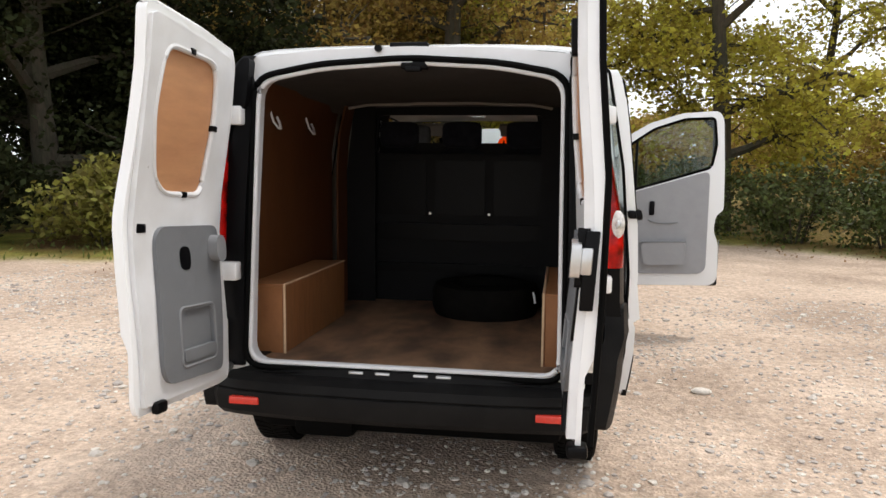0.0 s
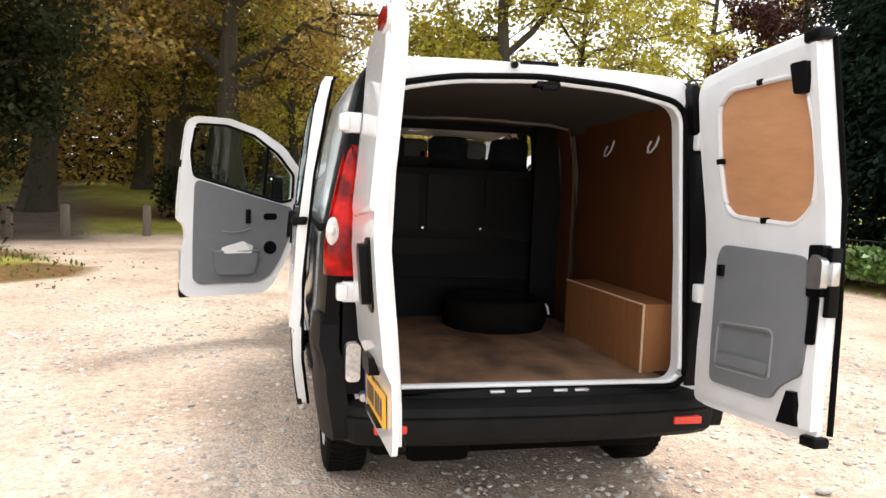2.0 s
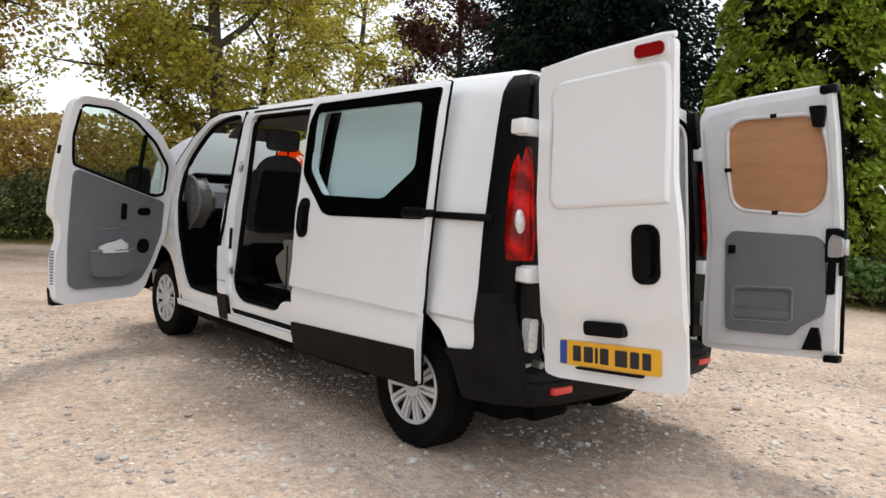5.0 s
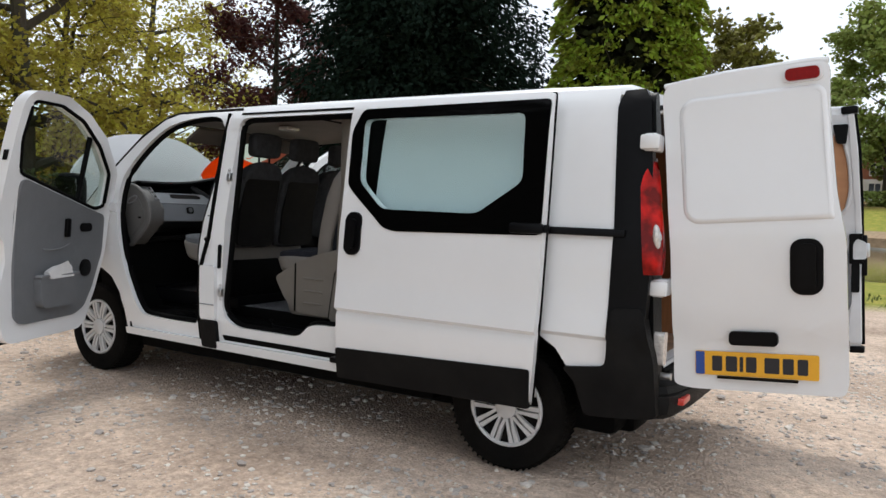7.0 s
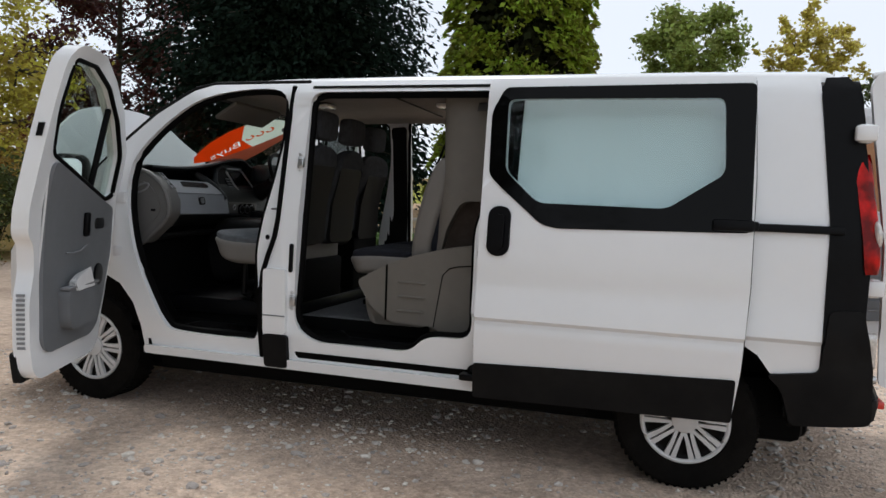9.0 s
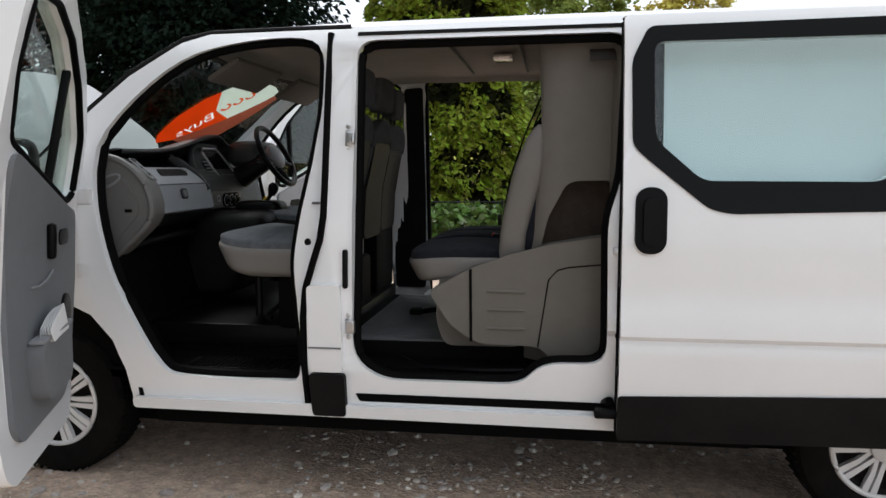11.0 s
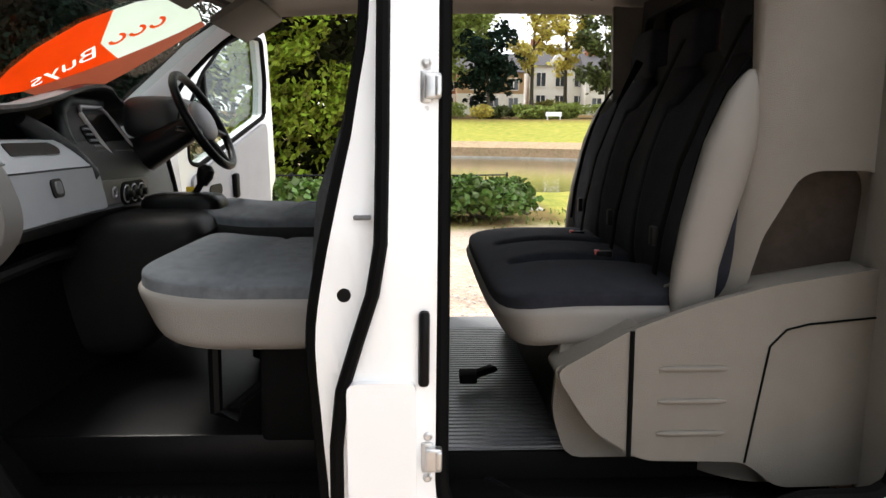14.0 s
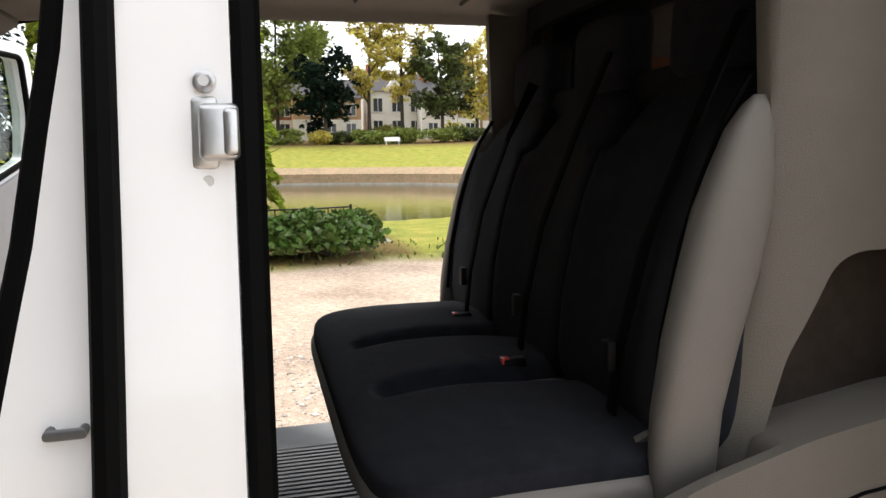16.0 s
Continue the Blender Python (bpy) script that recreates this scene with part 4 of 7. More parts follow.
    vp("inner_frame", sheet([(e0, .575), (.735 + e1, .58), (.745 + e1, 1.0), (.75 + 2 * e1, 1.45), (.755 + 2 * e1, 1.95), (.68, 1.965), (.3, 1.955), (e0 + .03, 1.93), (e0, 1.87)], [HOLE], -.036, -.058, [.7, .95, 1.2, 1.5, 1.8]), WHITE_IN, rd, fn=rfn)
    vp("ply_panel", sheet(HOLE, (), -.0385, -.044, [1.5, 1.7]), PLY_PALE, rd, "pale orange plywood window blank", fn=rfn)
    vp("hole_flange", tube(bmesh.new(), [rfn(a, -.052, b) for a, b in HOLE], .012, 8, closed=True), WHITE_IN, rd)
    # raised blank window pressing with soft shoulders
    bm = sheet(rr(.112, .690, 1.340, 1.883, [.055, .01, .04, .065]), (), .0125, -.004, [1.4, 1.5, 1.6, 1.7, 1.8])
    steps = [[(a, o, b) for a, b in rr(.09 + d, .712 - d, 1.318 + d, 1.905 - d, [.07 - .7 * d, .01, .05 - .5 * d, .08 - .7 * d])] for d, o in ((0, -.006), (.003, .002), (.010, .009), (.016, .0115), (.0215, .0124))]
    merge(bm, loft(steps, False))
    vp("blank_panel", bm, WHITE, rd, fn=rfn, sharp=70)
    vp("trim_panel", sheet(GP, [REC], -.050, -.075, [.8, .95, 1.1]), GREY, rd, fn=rfn)
    vp("trim_pocket", sheet(REC, (), -.054, -.0605, [.8]), GREY, rd, fn=rfn)
    r0, r1, q0, q1 = (.215, .47, .70, .895) if s < 0 else (.205, .525, .745, .907)
    vp("pocket_sill", sheet(rr(r0, r1, q0, q0 + .045, .01), (), -.05, -.082), GREY, rd, fn=rfn)
    vp("pocket_rim", tube(bmesh.new(), [rfn(a, -.074, b) for a, b in rr(r0 - .012, r1 + .012, q0 - .02, q1 + .012, .03)], .006, 6, closed=True), GREY_LT, rd)

    def fitting(name, mt, *subs, rd=rd, rfn=rfn):
        bm = bmesh.new()
        for sub in subs:
            merge(bm, sub)
        return vp(name, bm, mt, rd, fn=rfn)

    if s < 0:
        fitting("trim_knob", GREY_LT, sheet(rr(.12, .205, 1.075, 1.185, .04), (), -.07, -.115))
        fitting("pull_hole", BLACK, sheet(rr(.36, .44, 1.05, 1.14, .03), (), -.07, -.078))
        fitting("lock_slot", BLACK, block(bmesh.new(), .635, .695, -.062, -.05, 1.19, 1.225, .006))
        fitting("stay_bracket", BLACK, block(bmesh.new(), .60, .67, -.08, -.05, .545, .59, .01))
        fitting("label_plate", CLEAR, sheet(rr(.645, .69, 1.36, 1.44, .006), (), -.054, -.058))
    else:
        fitting("latch_plate", BLACK, sheet(rr(.695, .765, 1.06, 1.245, .01), (), -.05, -.085))
        fitting("lock_cover", BLACK, sheet(rr(.705, .75, .89, 1.06, .01), (), -.05, -.075))
        fitting("latch_case", CHROME, sheet(round_poly([(.715, 1.09), (.785, 1.09), (.785, 1.19), (.735, 1.215), (.715, 1.18)], .015), (), -.075, -.105))
        fitting("trim_switch", BLACK, block(bmesh.new(), .155, .195, -.09, -.07, 1.11, 1.16, .006))
        fitting("lower_stay", BLACK, sheet([(.595, .585), (.70, .59), (.675, .71), (.64, .71)], (), -.05, -.08))
        fitting("upper_stay", BLACK, sheet(round_poly([(.665, 1.79), (.715, 1.785), (.735, 1.90), (.65, 1.905)], .012), (), -.05, -.085))
        fitting("top_stop", BLACK, block(bmesh.new(), .70, .79, -.07, -.01, 1.965, 2.01, .01))
        fitting("bottom_stop", BLACK, block(bmesh.new(), .70, .78, -.065, .0, .525, .565, .01))
        vp("meeting_seal", tube(bmesh.new(), [rfn(a, .006, b) for a, b in ((.769, .57), (.763, 1.0), (.770, 1.4), (.780, 1.75), (.770, 1.98))], .011, 8), RUBBER, rd)
        fitting("edge_cap", WHITE_IN, sheet([(.69, .585), (.760, .585), (.755, 1.0), (.764, 1.4), (.772, 1.75), (.763, 1.96), (.735, 1.96), (.74, 1.4), (.72, 1.0)], (), -.03, -.068, [.8, 1.0, 1.2, 1.4, 1.6, 1.8]))
        fitting("edge_latch", BLACK, block(bmesh.new(), .762, .790, -.064, -.022, .99, 1.235, .005))
        fitting("latch_bolt", CHROME, block(bmesh.new(), .775, .803, -.075, -.040, 1.10, 1.185, .008))
    for u, z in (((.43, 1.885), (.205, 1.62), (.38, 1.34)) if s < 0 else ((.45, 1.882), (.165, 1.60), (.42, 1.34))):
        fitting("panel_clip", BLACK, block(bmesh.new(), u - .018, u + .018, -.066, -.03, z - .012, z + .012, .004))
    if s < 0:
        fitting("handle_recess", BLACK, sheet(rr(.53, .66, .995, 1.24, .05), (), .008, -.006))
        fitting("door_handle", BLACK, sheet(rr(.555, .635, 1.02, 1.22, .03), (), .036, .004))
        fitting("plate_lamp", BLACK, sheet(rr(.275, .48, .762, .826, .02), (), .016, -.03))
        fitting("plate_strip", BLACK, block(bmesh.new(), .22, .56, -.03, .004, .602, .612, .003))
        # number plate: yellow with a blue strip and plain dark bars
        bm = bmesh.new()
        merge(bm, sheet(rr(0, .52, 0, .111, .008), (), .004, -.004))
        merge(bm, sheet(rr(.002, .042, .002, .109, .004), (), .005, .0), 2)
        for k, (a, w) in enumerate(((.075, .045), (.135, .05), (.195, .016), (.222, .045), (.30, .062), (.375, .045), (.435, .042))):
            merge(bm, sheet(rr(a, a + w, .02, .091, .006), (), .005, .0), 1)
        vp("number_plate", bm, [YELLOW, INK, BLUE], rd, "yellow number plate with a blue strip", fn=lambda a, o, b, rfn=rfn: rfn(.122 + a, o - .014, .616 + b))
        fitting("lamp_bezel", WHITE, sheet(rr(.54, .705, 1.917, 1.986, .028), (), .010, -.01))
        fitting("high_brake_lamp", RED_DK, sheet(rr(.555, .69, 1.925, 1.978, .02), (), .022, -.01))
    # top lip that overlaps the roof
    vp("top_lip", tube(bmesh.new(), [rfn(a, -.02, b) for a, b in ((.03, 1.978), (.3, 2.002), (.66, 2.008), (.725, 2.002))], .014, 8), WHITE, rd)

# windscreen and its banner, bonnet, nose
def screen(x, t, o=0.0):
    """A place on the windscreen: t from its base (0) to its top (1)."""
    k = (x / .85) ** 2
    return Vector((x * (1 - .10 * t), 4.84 - 1.00 * t - .20 * k * (1 - .35 * t) + .57 * o, 1.235 + .745 * t - .03 * k + .82 * o))


bm = bmesh.new()
G = [[bm.verts.new(screen(x, t)) for x in np.linspace(-.84, .84, 17)] for t in np.linspace(0, 1, 9)]
for A, B in zip(G, G[1:]):
    for i in range(16):
        bm.faces.new((A[i], A[i + 1], B[i + 1], B[i]))
ws = vp("windscreen", bm, GLASS, label="clear curved windscreen")
ws.visible_shadow = False
bm = bmesh.new()
tube(bm, [screen(x, 1.0, .0) for x in np.linspace(-.86, .86, 13)], .03, 8)
vp("screen_header", bm, TRIM)


def decal(name, poly, mi, o, holes=()):
    bm = sheet(poly, holes, o, o - .0015, np.linspace(.1, .95, 9), np.linspace(0, .8, 9))
    return vp(name, bm, mi, ws, fn=lambda a, oo, b: screen(a, b, oo))


def outlines(bm):
    """The border loops of a flat mesh, in order."""
    nxt = {}
    for e in bm.edges:
        if len(e.link_faces) == 1:
            a, b = e.verts
            nxt.setdefault(a, []).append(b)
            nxt.setdefault(b, []).append(a)
    loops, seen = [], set()
    for v in nxt:
        if v in seen:
            continue
        loop, cur, prev = [], v, None
        while cur not in seen:
            seen.add(cur)
            loop.append((cur.co.x, cur.co.y))
            step = [w for w in nxt[cur] if w is not prev and w not in seen]
            prev, cur = cur, step[0] if step else v
        loops.append(loop)
    return loops


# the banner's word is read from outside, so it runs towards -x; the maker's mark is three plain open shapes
cu = bpy.data.curves.new("banner_word", "FONT")
cu.body, cu.size, cu.resolution_u = "Buys", .135, 3
word = bpy.data.objects.new("banner_word", cu)
me = word.to_mesh()
bm = bmesh.new()
bm.from_mesh(me)
bmesh.ops.remove_doubles(bm, verts=bm.verts[:], dist=1e-5)
for v in bm.verts:
    v.co = (.395 - .53 * v.co.x - .76 * v.co.y, .668 - .68 * v.co.x + .42 * v.co.y, 0)
word.to_mesh_clear()
bpy.data.objects.remove(word)
decal("banner_orange", [(.13, .45), (.06, .50), (.045, .56), (.045, .64), (.075, .70), (.11, .765), (.19, .832), (.332, .712), (.505, .675), (.42, .60), (.32, .53), (.24, .48)], ORANGE, -.006, outlines(bm))
vp("banner_word", bm, PALE, ws, fn=lambda x, y, z: screen(x, y, -.0065))
marks = []
for a, b in ((.485, .845), (.435, .795), (.385, .745)):
    marks.append([(a + .036 * math.cos(q), b + .028 * math.sin(q)) for q in np.linspace(-2.2, 2.2, 9)] + [(a + .022 * math.cos(q), b + .016 * math.sin(q)) for q in np.linspace(2.2, -2.2, 9)])
decal("banner_pale", [(.19, .832), (.26, .885), (.36, .925), (.50, .945), (.62, .935), (.70, .905), (.655, .835), (.585, .755), (.505, .675), (.332, .712)], PALE, -.006, marks)
for m in marks:
    decal("banner_mark", m, ORANGE, -.0062)
decal("banner_red_strip", [(.24, .48), (.32, .53), (.42, .60), (.505, .675), (.585, .755), (.655, .835), (.70, .905), (.745, .895), (.70, .77), (.64, .64), (.565, .515), (.45, .46)], DULLRED, -.006)
decal("mirror_mount", [(.11, .865), (.15, .865), (.15, .895), (.11, .895)], BLACK, -.008)

BON = soft([(-.84, 1.24), (-.85, 1.50), (-.80, 1.63), (-.62, 1.78), (-.45, 1.88), (-.25, 1.93), (0, 1.945), (.25, 1.93), (.45, 1.86), (.62, 1.755), (.83, 1.625), (.86, 1.50), (.84, 1.24), (0, 1.22)], 4)
vp("bonnet", sheet(BON, (), .012, -.012, np.linspace(1.3, 1.9, 9), np.linspace(-.7, .7, 9)), WHITE, label="white bonnet propped open",
   fn=lambda a, o, b: Vector((a, 4.875 + .05 * ((b - 1.22) / .7) - .14 * a * a + o, b)))
bm = bmesh.new()
tube(bm, [(.55, 5.05, 1.08), (.50, 4.96, 1.55)], .006)
vp("bonnet_stay", bm, BLACK)
nose = [[(s_ * (half(y, .8) - .01), y, z) for s_, y, z in ((-1, 4.80, z0), (-1, 5.02, z0), (-.6, 5.15, z0), (0, 5.18, z0), (.6, 5.15, z0), (1, 5.02, z0), (1, 4.80, z0))] for z0 in (.38, .55, .75, .95, 1.05)]
vp("nose", loft(nose), [WHITE])
bm = bmesh.new()
block(bm, -.62, .62, 4.70, 5.05, .75, 1.10, .05)
vp("engine_cover", bm, BLACK)
bm = bmesh.new()
block(bm, -.80, .80, 4.50, 4.86, 1.15, 1.215, .02)
vp("scuttle", bm, BLACK, fn=lambda x, y, z: Vector((x, y + .06 - .16 * (x / .8) ** 2, z)))
for sx in (-.35, .3):
    bm = bmesh.new()
    tube(bm, [(sx, 4.83, 1.25), (sx + .25, 4.77, 1.275), (sx + .5, 4.63, 1.29)], .008)
    vp("wiper", bm, BLACK)

# ---- cabin ----
def profile(z, zs, ys):
    return float(np.interp(z, zs, ys))


def seat(name, x0, x1, yf, yb, seats, top, skirt, zc, zs, ys, thick, head, lab, dips=(), rear_cloth=None):
    """A row of seats: a padded cushion from yb to yf with its skirt, backs shaped by (zs, ys), head restraints."""
    lip = -.022 if dips else .035
    bm = cushion(x0, x1, yb - .04, yf, zc - (.145 if seats == 2 else .12), zc + .012, 0, 14, 3.2)
    base = vp(name, bm, skirt, label=lab, fn=lambda x, y, z: Vector((x, y - .05 * max(0, (zc - .02 - z) / .09) * max(0, (y - yb - .3) / .2), z + lip * max(0, (y - yf + .25) / .25) ** 2)))

    def pad(x, y, z):
        if z > zc:
            k = min(1, (z - zc) / .03)
            for d in dips:
                t = min(1, max(0, (yb + .445 - y) / .06))
                if t > 0:
                    z -= k * .05 * t * t * (3 - 2 * t) / (1 + ((x - d) / (.030 + .05 * max(0, yb + .40 - y))) ** 6)
            if not dips:
                z -= k * .010 * math.exp(-((y - yb - .24) / .018) ** 2)
        return Vector((x, y, z + lip * max(0, (y - yf + .25) / .25) ** 2))
    bm = cushion(x0 + .012, x1 - .012, yb - .03, yf - .012, zc - .035, zc + .035, .022, 72 if dips else 32, 3.4)
    vp("seat_pad", bm, top, base, fn=pad, sharp=60)
    w = (x1 - x0) / seats
    for i in range(seats):
        a, b = x0 + i * w, x0 + (i + 1) * w
        c = (a + b) / 2
        z0, z1 = zc - .02, zs[-1]
        bm = cushion(a + .001, b - .001, -1, 1, z0, z1, 0, 14, 3.2)

        def back(x, y, z, c=c, w=w):
            f = profile(z, zs, ys)
            t = thick * (1 - .35 * max(0, (z - z0) / (z1 - z0)) ** 2)
            u = (x - c) / (w / 2)
            z_ = z + (-.05 * u * u if z > z1 - .12 else 0)
            wing = .022 * (abs(u) ** 3) - .012 * (1 - u * u)
            return Vector((c + (x - c) * (1 - .13 * max(0, (z - z1 + .3) / .3) ** 2), f - t / 2 + y * t / 2 + (wing if y > 0 else 0), z_))
        vp("backrest", bm, rear_cloth or top, base, fn=back, sharp=60)
        hy = ys[-1] - .01
        bm = cushion(c - .135, c + .135, hy - .085, hy + .005, z1 + head[0], z1 + head[1], .0, 10, 2.6)
        vp("head_restraint", bm, rear_cloth or top, base, fn=lambda x, y, z, hy=hy: Vector((x, y - .05 * (z - z1), z)))
        for dx in (-.05, .05):
            vp("restraint_post", tube(bmesh.new(), [(c + dx, hy - .04, z1 - .06), (c + dx, hy - .04, z1 + .06)], .007), BLACK, base)
    return base


CZ, CY = [.99, 1.10, 1.23, 1.37, 1.46, 1.55, 1.62, 1.66], [2.325, 2.33, 2.318, 2.29, 2.262, 2.225, 2.18, 2.158]
crew = seat("crew_bench", -.66, .66, 2.795, 2.28, 3, FABRIC_DK, VINYL, 1.03, CZ, CY, .14, (-.015, .165), "charcoal three-seat crew bench with taupe sides", (-.238, .130))
for xb in (-.655, .66):
    rings = []
    for z, yf, yr_, w in ((.99, 2.355, 2.255, .016), (1.05, 2.362, 2.252, .026), (1.12, 2.358, 2.248, .031), (1.23, 2.342, 2.222, .034), (1.33, 2.320, 2.194, .034), (1.42, 2.298, 2.176, .033), (1.48, 2.274, 2.174, .030), (1.54, 2.248, 2.176, .024), (1.575, 2.222, 2.180, .015), (1.59, 2.205, 2.188, .006)):
        c_, r_ = (yf + yr_) / 2, (yf - yr_) / 2
        rings.append([(xb + w * math.copysign(abs(math.sin(q)) ** .7, math.sin(q)), c_ + r_ * math.copysign(abs(math.cos(q)) ** .7, math.cos(q)), z) for q in np.linspace(0, 2 * math.pi, 17)[:-1]])
    bol = vp("side_bolster", loft(rings), VINYL, crew, "taupe vinyl seat side", sharp=60)
    vp("bolster_seam", tube(bmesh.new(), [(xb + (.027 if xb < 0 else -.027), y + .012, z) for z, y in zip(CZ[1:-1], CY[1:-1])], .006, 6), RUBBER, bol)
for xa, za in ((-.60, 1.72), (-.16, 1.72), (.28, 1.70)):
    bm = bmesh.new()
    tube(bm, [(xa, 2.19, za), (xa + .01, 2.262, 1.55), (xa + .04, 2.325, 1.36), (xa + .06, 2.352, 1.20), (xa + .075, 2.36, 1.08)], .017, 6, flat=.25)
    belt = vp("seat_belt", bm, RUBBER, crew)
    vp("belt_tongue", block(bmesh.new(), xa + .055, xa + .085, 2.362, 2.378, 1.155, 1.205, .004), TRIM, belt)
for x, y, m in ((-.17, 2.40, REFLEX), (.31, 2.38, REFLEX)):
    bk = vp("buckle", block(bmesh.new(), x - .014, x + .014, y - .02, y + .03, 1.05, 1.085, .004), BLACK, crew)
    vp("release_button", block(bmesh.new(), x - .010, x + .010, y + .018, y + .034, 1.066, 1.088, .002), m, bk, "red buckle button")
vp("bench_base", block(bmesh.new(), -.615, .57, 2.30, 2.60, .62, .965, .03), TRIM, crew)
for x in (-.635, .59):
    bm = sheet(round_poly([(2.26, .63), (2.60, .63), (2.64, .75), (2.62, .96), (2.26, .96)], .04), (), .012, -.012)
    vp("base_panel", bm, TAUPE, crew, fn=lambda a, o, b, x=x: Vector((x + o, a, b)))
pas = seat("passenger_bench", -.72, .10, 3.665, 3.17, 2, FABRIC, VINYL, 1.065, [1.0, 1.1, 1.30, 1.45, 1.58, 1.66], [3.225, 3.225, 3.205, 3.15, 3.10, 3.065], .15, (.03, .20), "grey cloth double passenger seat with taupe edges", rear_cloth=FABRIC_MID)
drv = seat("driver_seat", .10, .70, 3.735, 3.19, 1, FABRIC, TRIM, 1.128, [1.08, 1.2, 1.36, 1.45, 1.58, 1.66], [3.245, 3.245, 3.225, 3.17, 3.12, 3.085], .15, (.03, .20), "grey cloth driver seat with black sides", rear_cloth=FABRIC_MID)
for xx in (-.55, -.05):
    bm = bmesh.new()
    tube(bm, [(xx, 3.50, .96), (xx, 3.50, .725), (xx, 3.44, .712)], .018)
    leg = vp("seat_leg", bm, BLACK, pas)
    vp("leg_brace", tube(bmesh.new(), [(xx + .02, 3.47, .72), (xx + .02, 3.30, .86)], .012), BLACK, leg)
# dark sheets added on the seat backs to stand for cabin shade
for st, xs, yb in ((pas, (-.525, -.105), 3.02), (drv, (.46,), 3.04)):
    for xc in xs:
        vp("back_panel", sheet(round_poly([(xc - .175, 1.06), (xc + .175, 1.06), (xc + .16, 1.60), (xc - .16, 1.60)], .05), (), .006, -.02, [1.2, 1.3, 1.4, 1.5]), TRIM, st, "dark sheet for the shade on the seat back",
           fn=lambda a, o, b, yb=yb: Vector((a, profile(b, [1.0, 1.3, 1.45, 1.58, 1.66], [yb + .05, yb + .035, yb, yb - .02, yb - .02]) - o, b)))
vp("seat_box", block(bmesh.new(), -.68, .02, 3.10, 3.36, .69, .96, .02), RUBBER, pas)
vp("seat_box", block(bmesh.new(), .28, .70, 3.10, 3.55, .69, 1.07, .02), RUBBER, drv)
pas.location.y, drv.location.y = .0, .03

# moulded side console and rear shell beside the crew bench
CON_LOW = [(1.93, 1.125), (1.872, 1.128), (1.872, .60), (1.96, .592), (2.105, .590), (2.185, .657), (2.44, .664), (2.56, .74)]
CON = round_poly([(2.655, .885), (2.48, .985), (2.32, 1.045), (2.15, 1.090)] + CON_LOW, .035, 4)
NOTCH = round_poly([(2.655, .885), (2.48, .985), (2.45, .998), (2.44, .938), (2.205, 1.010), (2.195, 1.078), (2.15, 1.090)] + CON_LOW, .02, 4)
bm = sheet(CON, (), -.745, -.723)
merge(bm, sheet(NOTCH, (), -.724, -.616))
merge(bm, sheet(CON, (), -.617, -.60))
con = vp("side_console", bm, TAUPE, label="taupe moulded console with three grooves", fn=lambda a, o, b: Vector((o, a, b)))
bm = bmesh.new()
for z in (.885, .805, .725):
    merge(bm, sheet(rr(2.240, 2.405, z - .010, z + .010, .008), (), -.7465, -.73))
vp("console_groove", bm, TAUPE, con, fn=lambda a, o, b: Vector((o, a, b)))
bm = bmesh.new()
for z in (.892, .812, .732):
    tube(bm, [(-.746, 2.240, z), (-.746, 2.257, z), (-.746, 2.39, z), (-.746, 2.407, z)], [.002, .0075, .0075, .002], 10)
vp("groove_lip", bm, TAUPE, con)
vp("console_joint", tube(bmesh.new(), [(-.747, 2.475, .985), (-.747, 2.470, .675)], .006), RUBBER, con)
vp("console_joint", tube(bmesh.new(), [(-.747, 1.83, 1.02), (-.747, 1.91, 1.012), (-.747, 2.06, .998), (-.747, 2.11, .985), (-.747, 2.147, .945), (-.747, 2.187, .657)], .0028), RUBBER, con)
bm = sheet(round_poly([(2.49, .955), (2.46, 1.02), (2.34, 1.07), (2.25, 1.095), (2.16, 1.10), (2.12, 1.065), (2.3, 1.005)], .012), (), -.612, -.595)
vp("tray_lip", bm, TAUPE, con, fn=lambda a, o, b: Vector((o, a, b)))
vp("tray_floor", sheet(round_poly([(2.43, .944), (2.215, 1.012), (2.215, 1.018), (2.43, .950)], .002), (), -.722, -.618), RECESS_SHADE, con, fn=lambda a, o, b: Vector((o, a, b)))
SH = round_poly([(1.875, .58), (2.262, .58), (2.262, 1.04), (2.245, 1.2), (2.195, 1.36), (2.188, 1.55), (2.205, 1.95), (1.875, 1.95)], .012, 4)
REC2 = round_poly([(1.905, 1.04), (2.19, 1.04), (2.155, 1.20), (2.085, 1.335), (2.045, 1.355), (1.90, 1.355), (1.885, 1.31)], .025, 4)
for s in (-1, 1):
    shell = vp("corner_shell", sheet(SH, [REC2], -.0, -.030, [1.2, 1.4, 1.6, 1.8], [2.11, 2.135, 2.16, 2.18, 2.20, 2.22, 2.24]), TAUPE, label="taupe moulded bulkhead corner with a recess",
               fn=lambda a, o, b, s=s: Vector((s * (min(.695, half(a, b) - .10) + o - .055 * max(0, (a - 2.11) / .12) ** 2), a, b)), sharp=60)
    grow = [(2.05 + (a - 2.05) * 1.03, 1.22 + (b - 1.22) * 1.03) for a, b in REC2]
    vp("recess_wall", sheet(grow, [REC2], -.012, -.082, [1.2]), TAUPE, shell, fn=lambda a, o, b, s=s: Vector((s * (min(.695, half(a, b) - .10) + o - .055 * max(0, (a - 2.11) / .12) ** 2 * (1 if o > -.02 else 0)), a, b)))
    vp("recess_back", sheet(REC2, (), -.075, -.085, [1.2]), RECESS_SHADE, shell, "taupe recess back with shade in its colour", fn=lambda a, o, b, s=s: Vector((s * (min(.695, half(a, b) - .10) + o), a, b)))
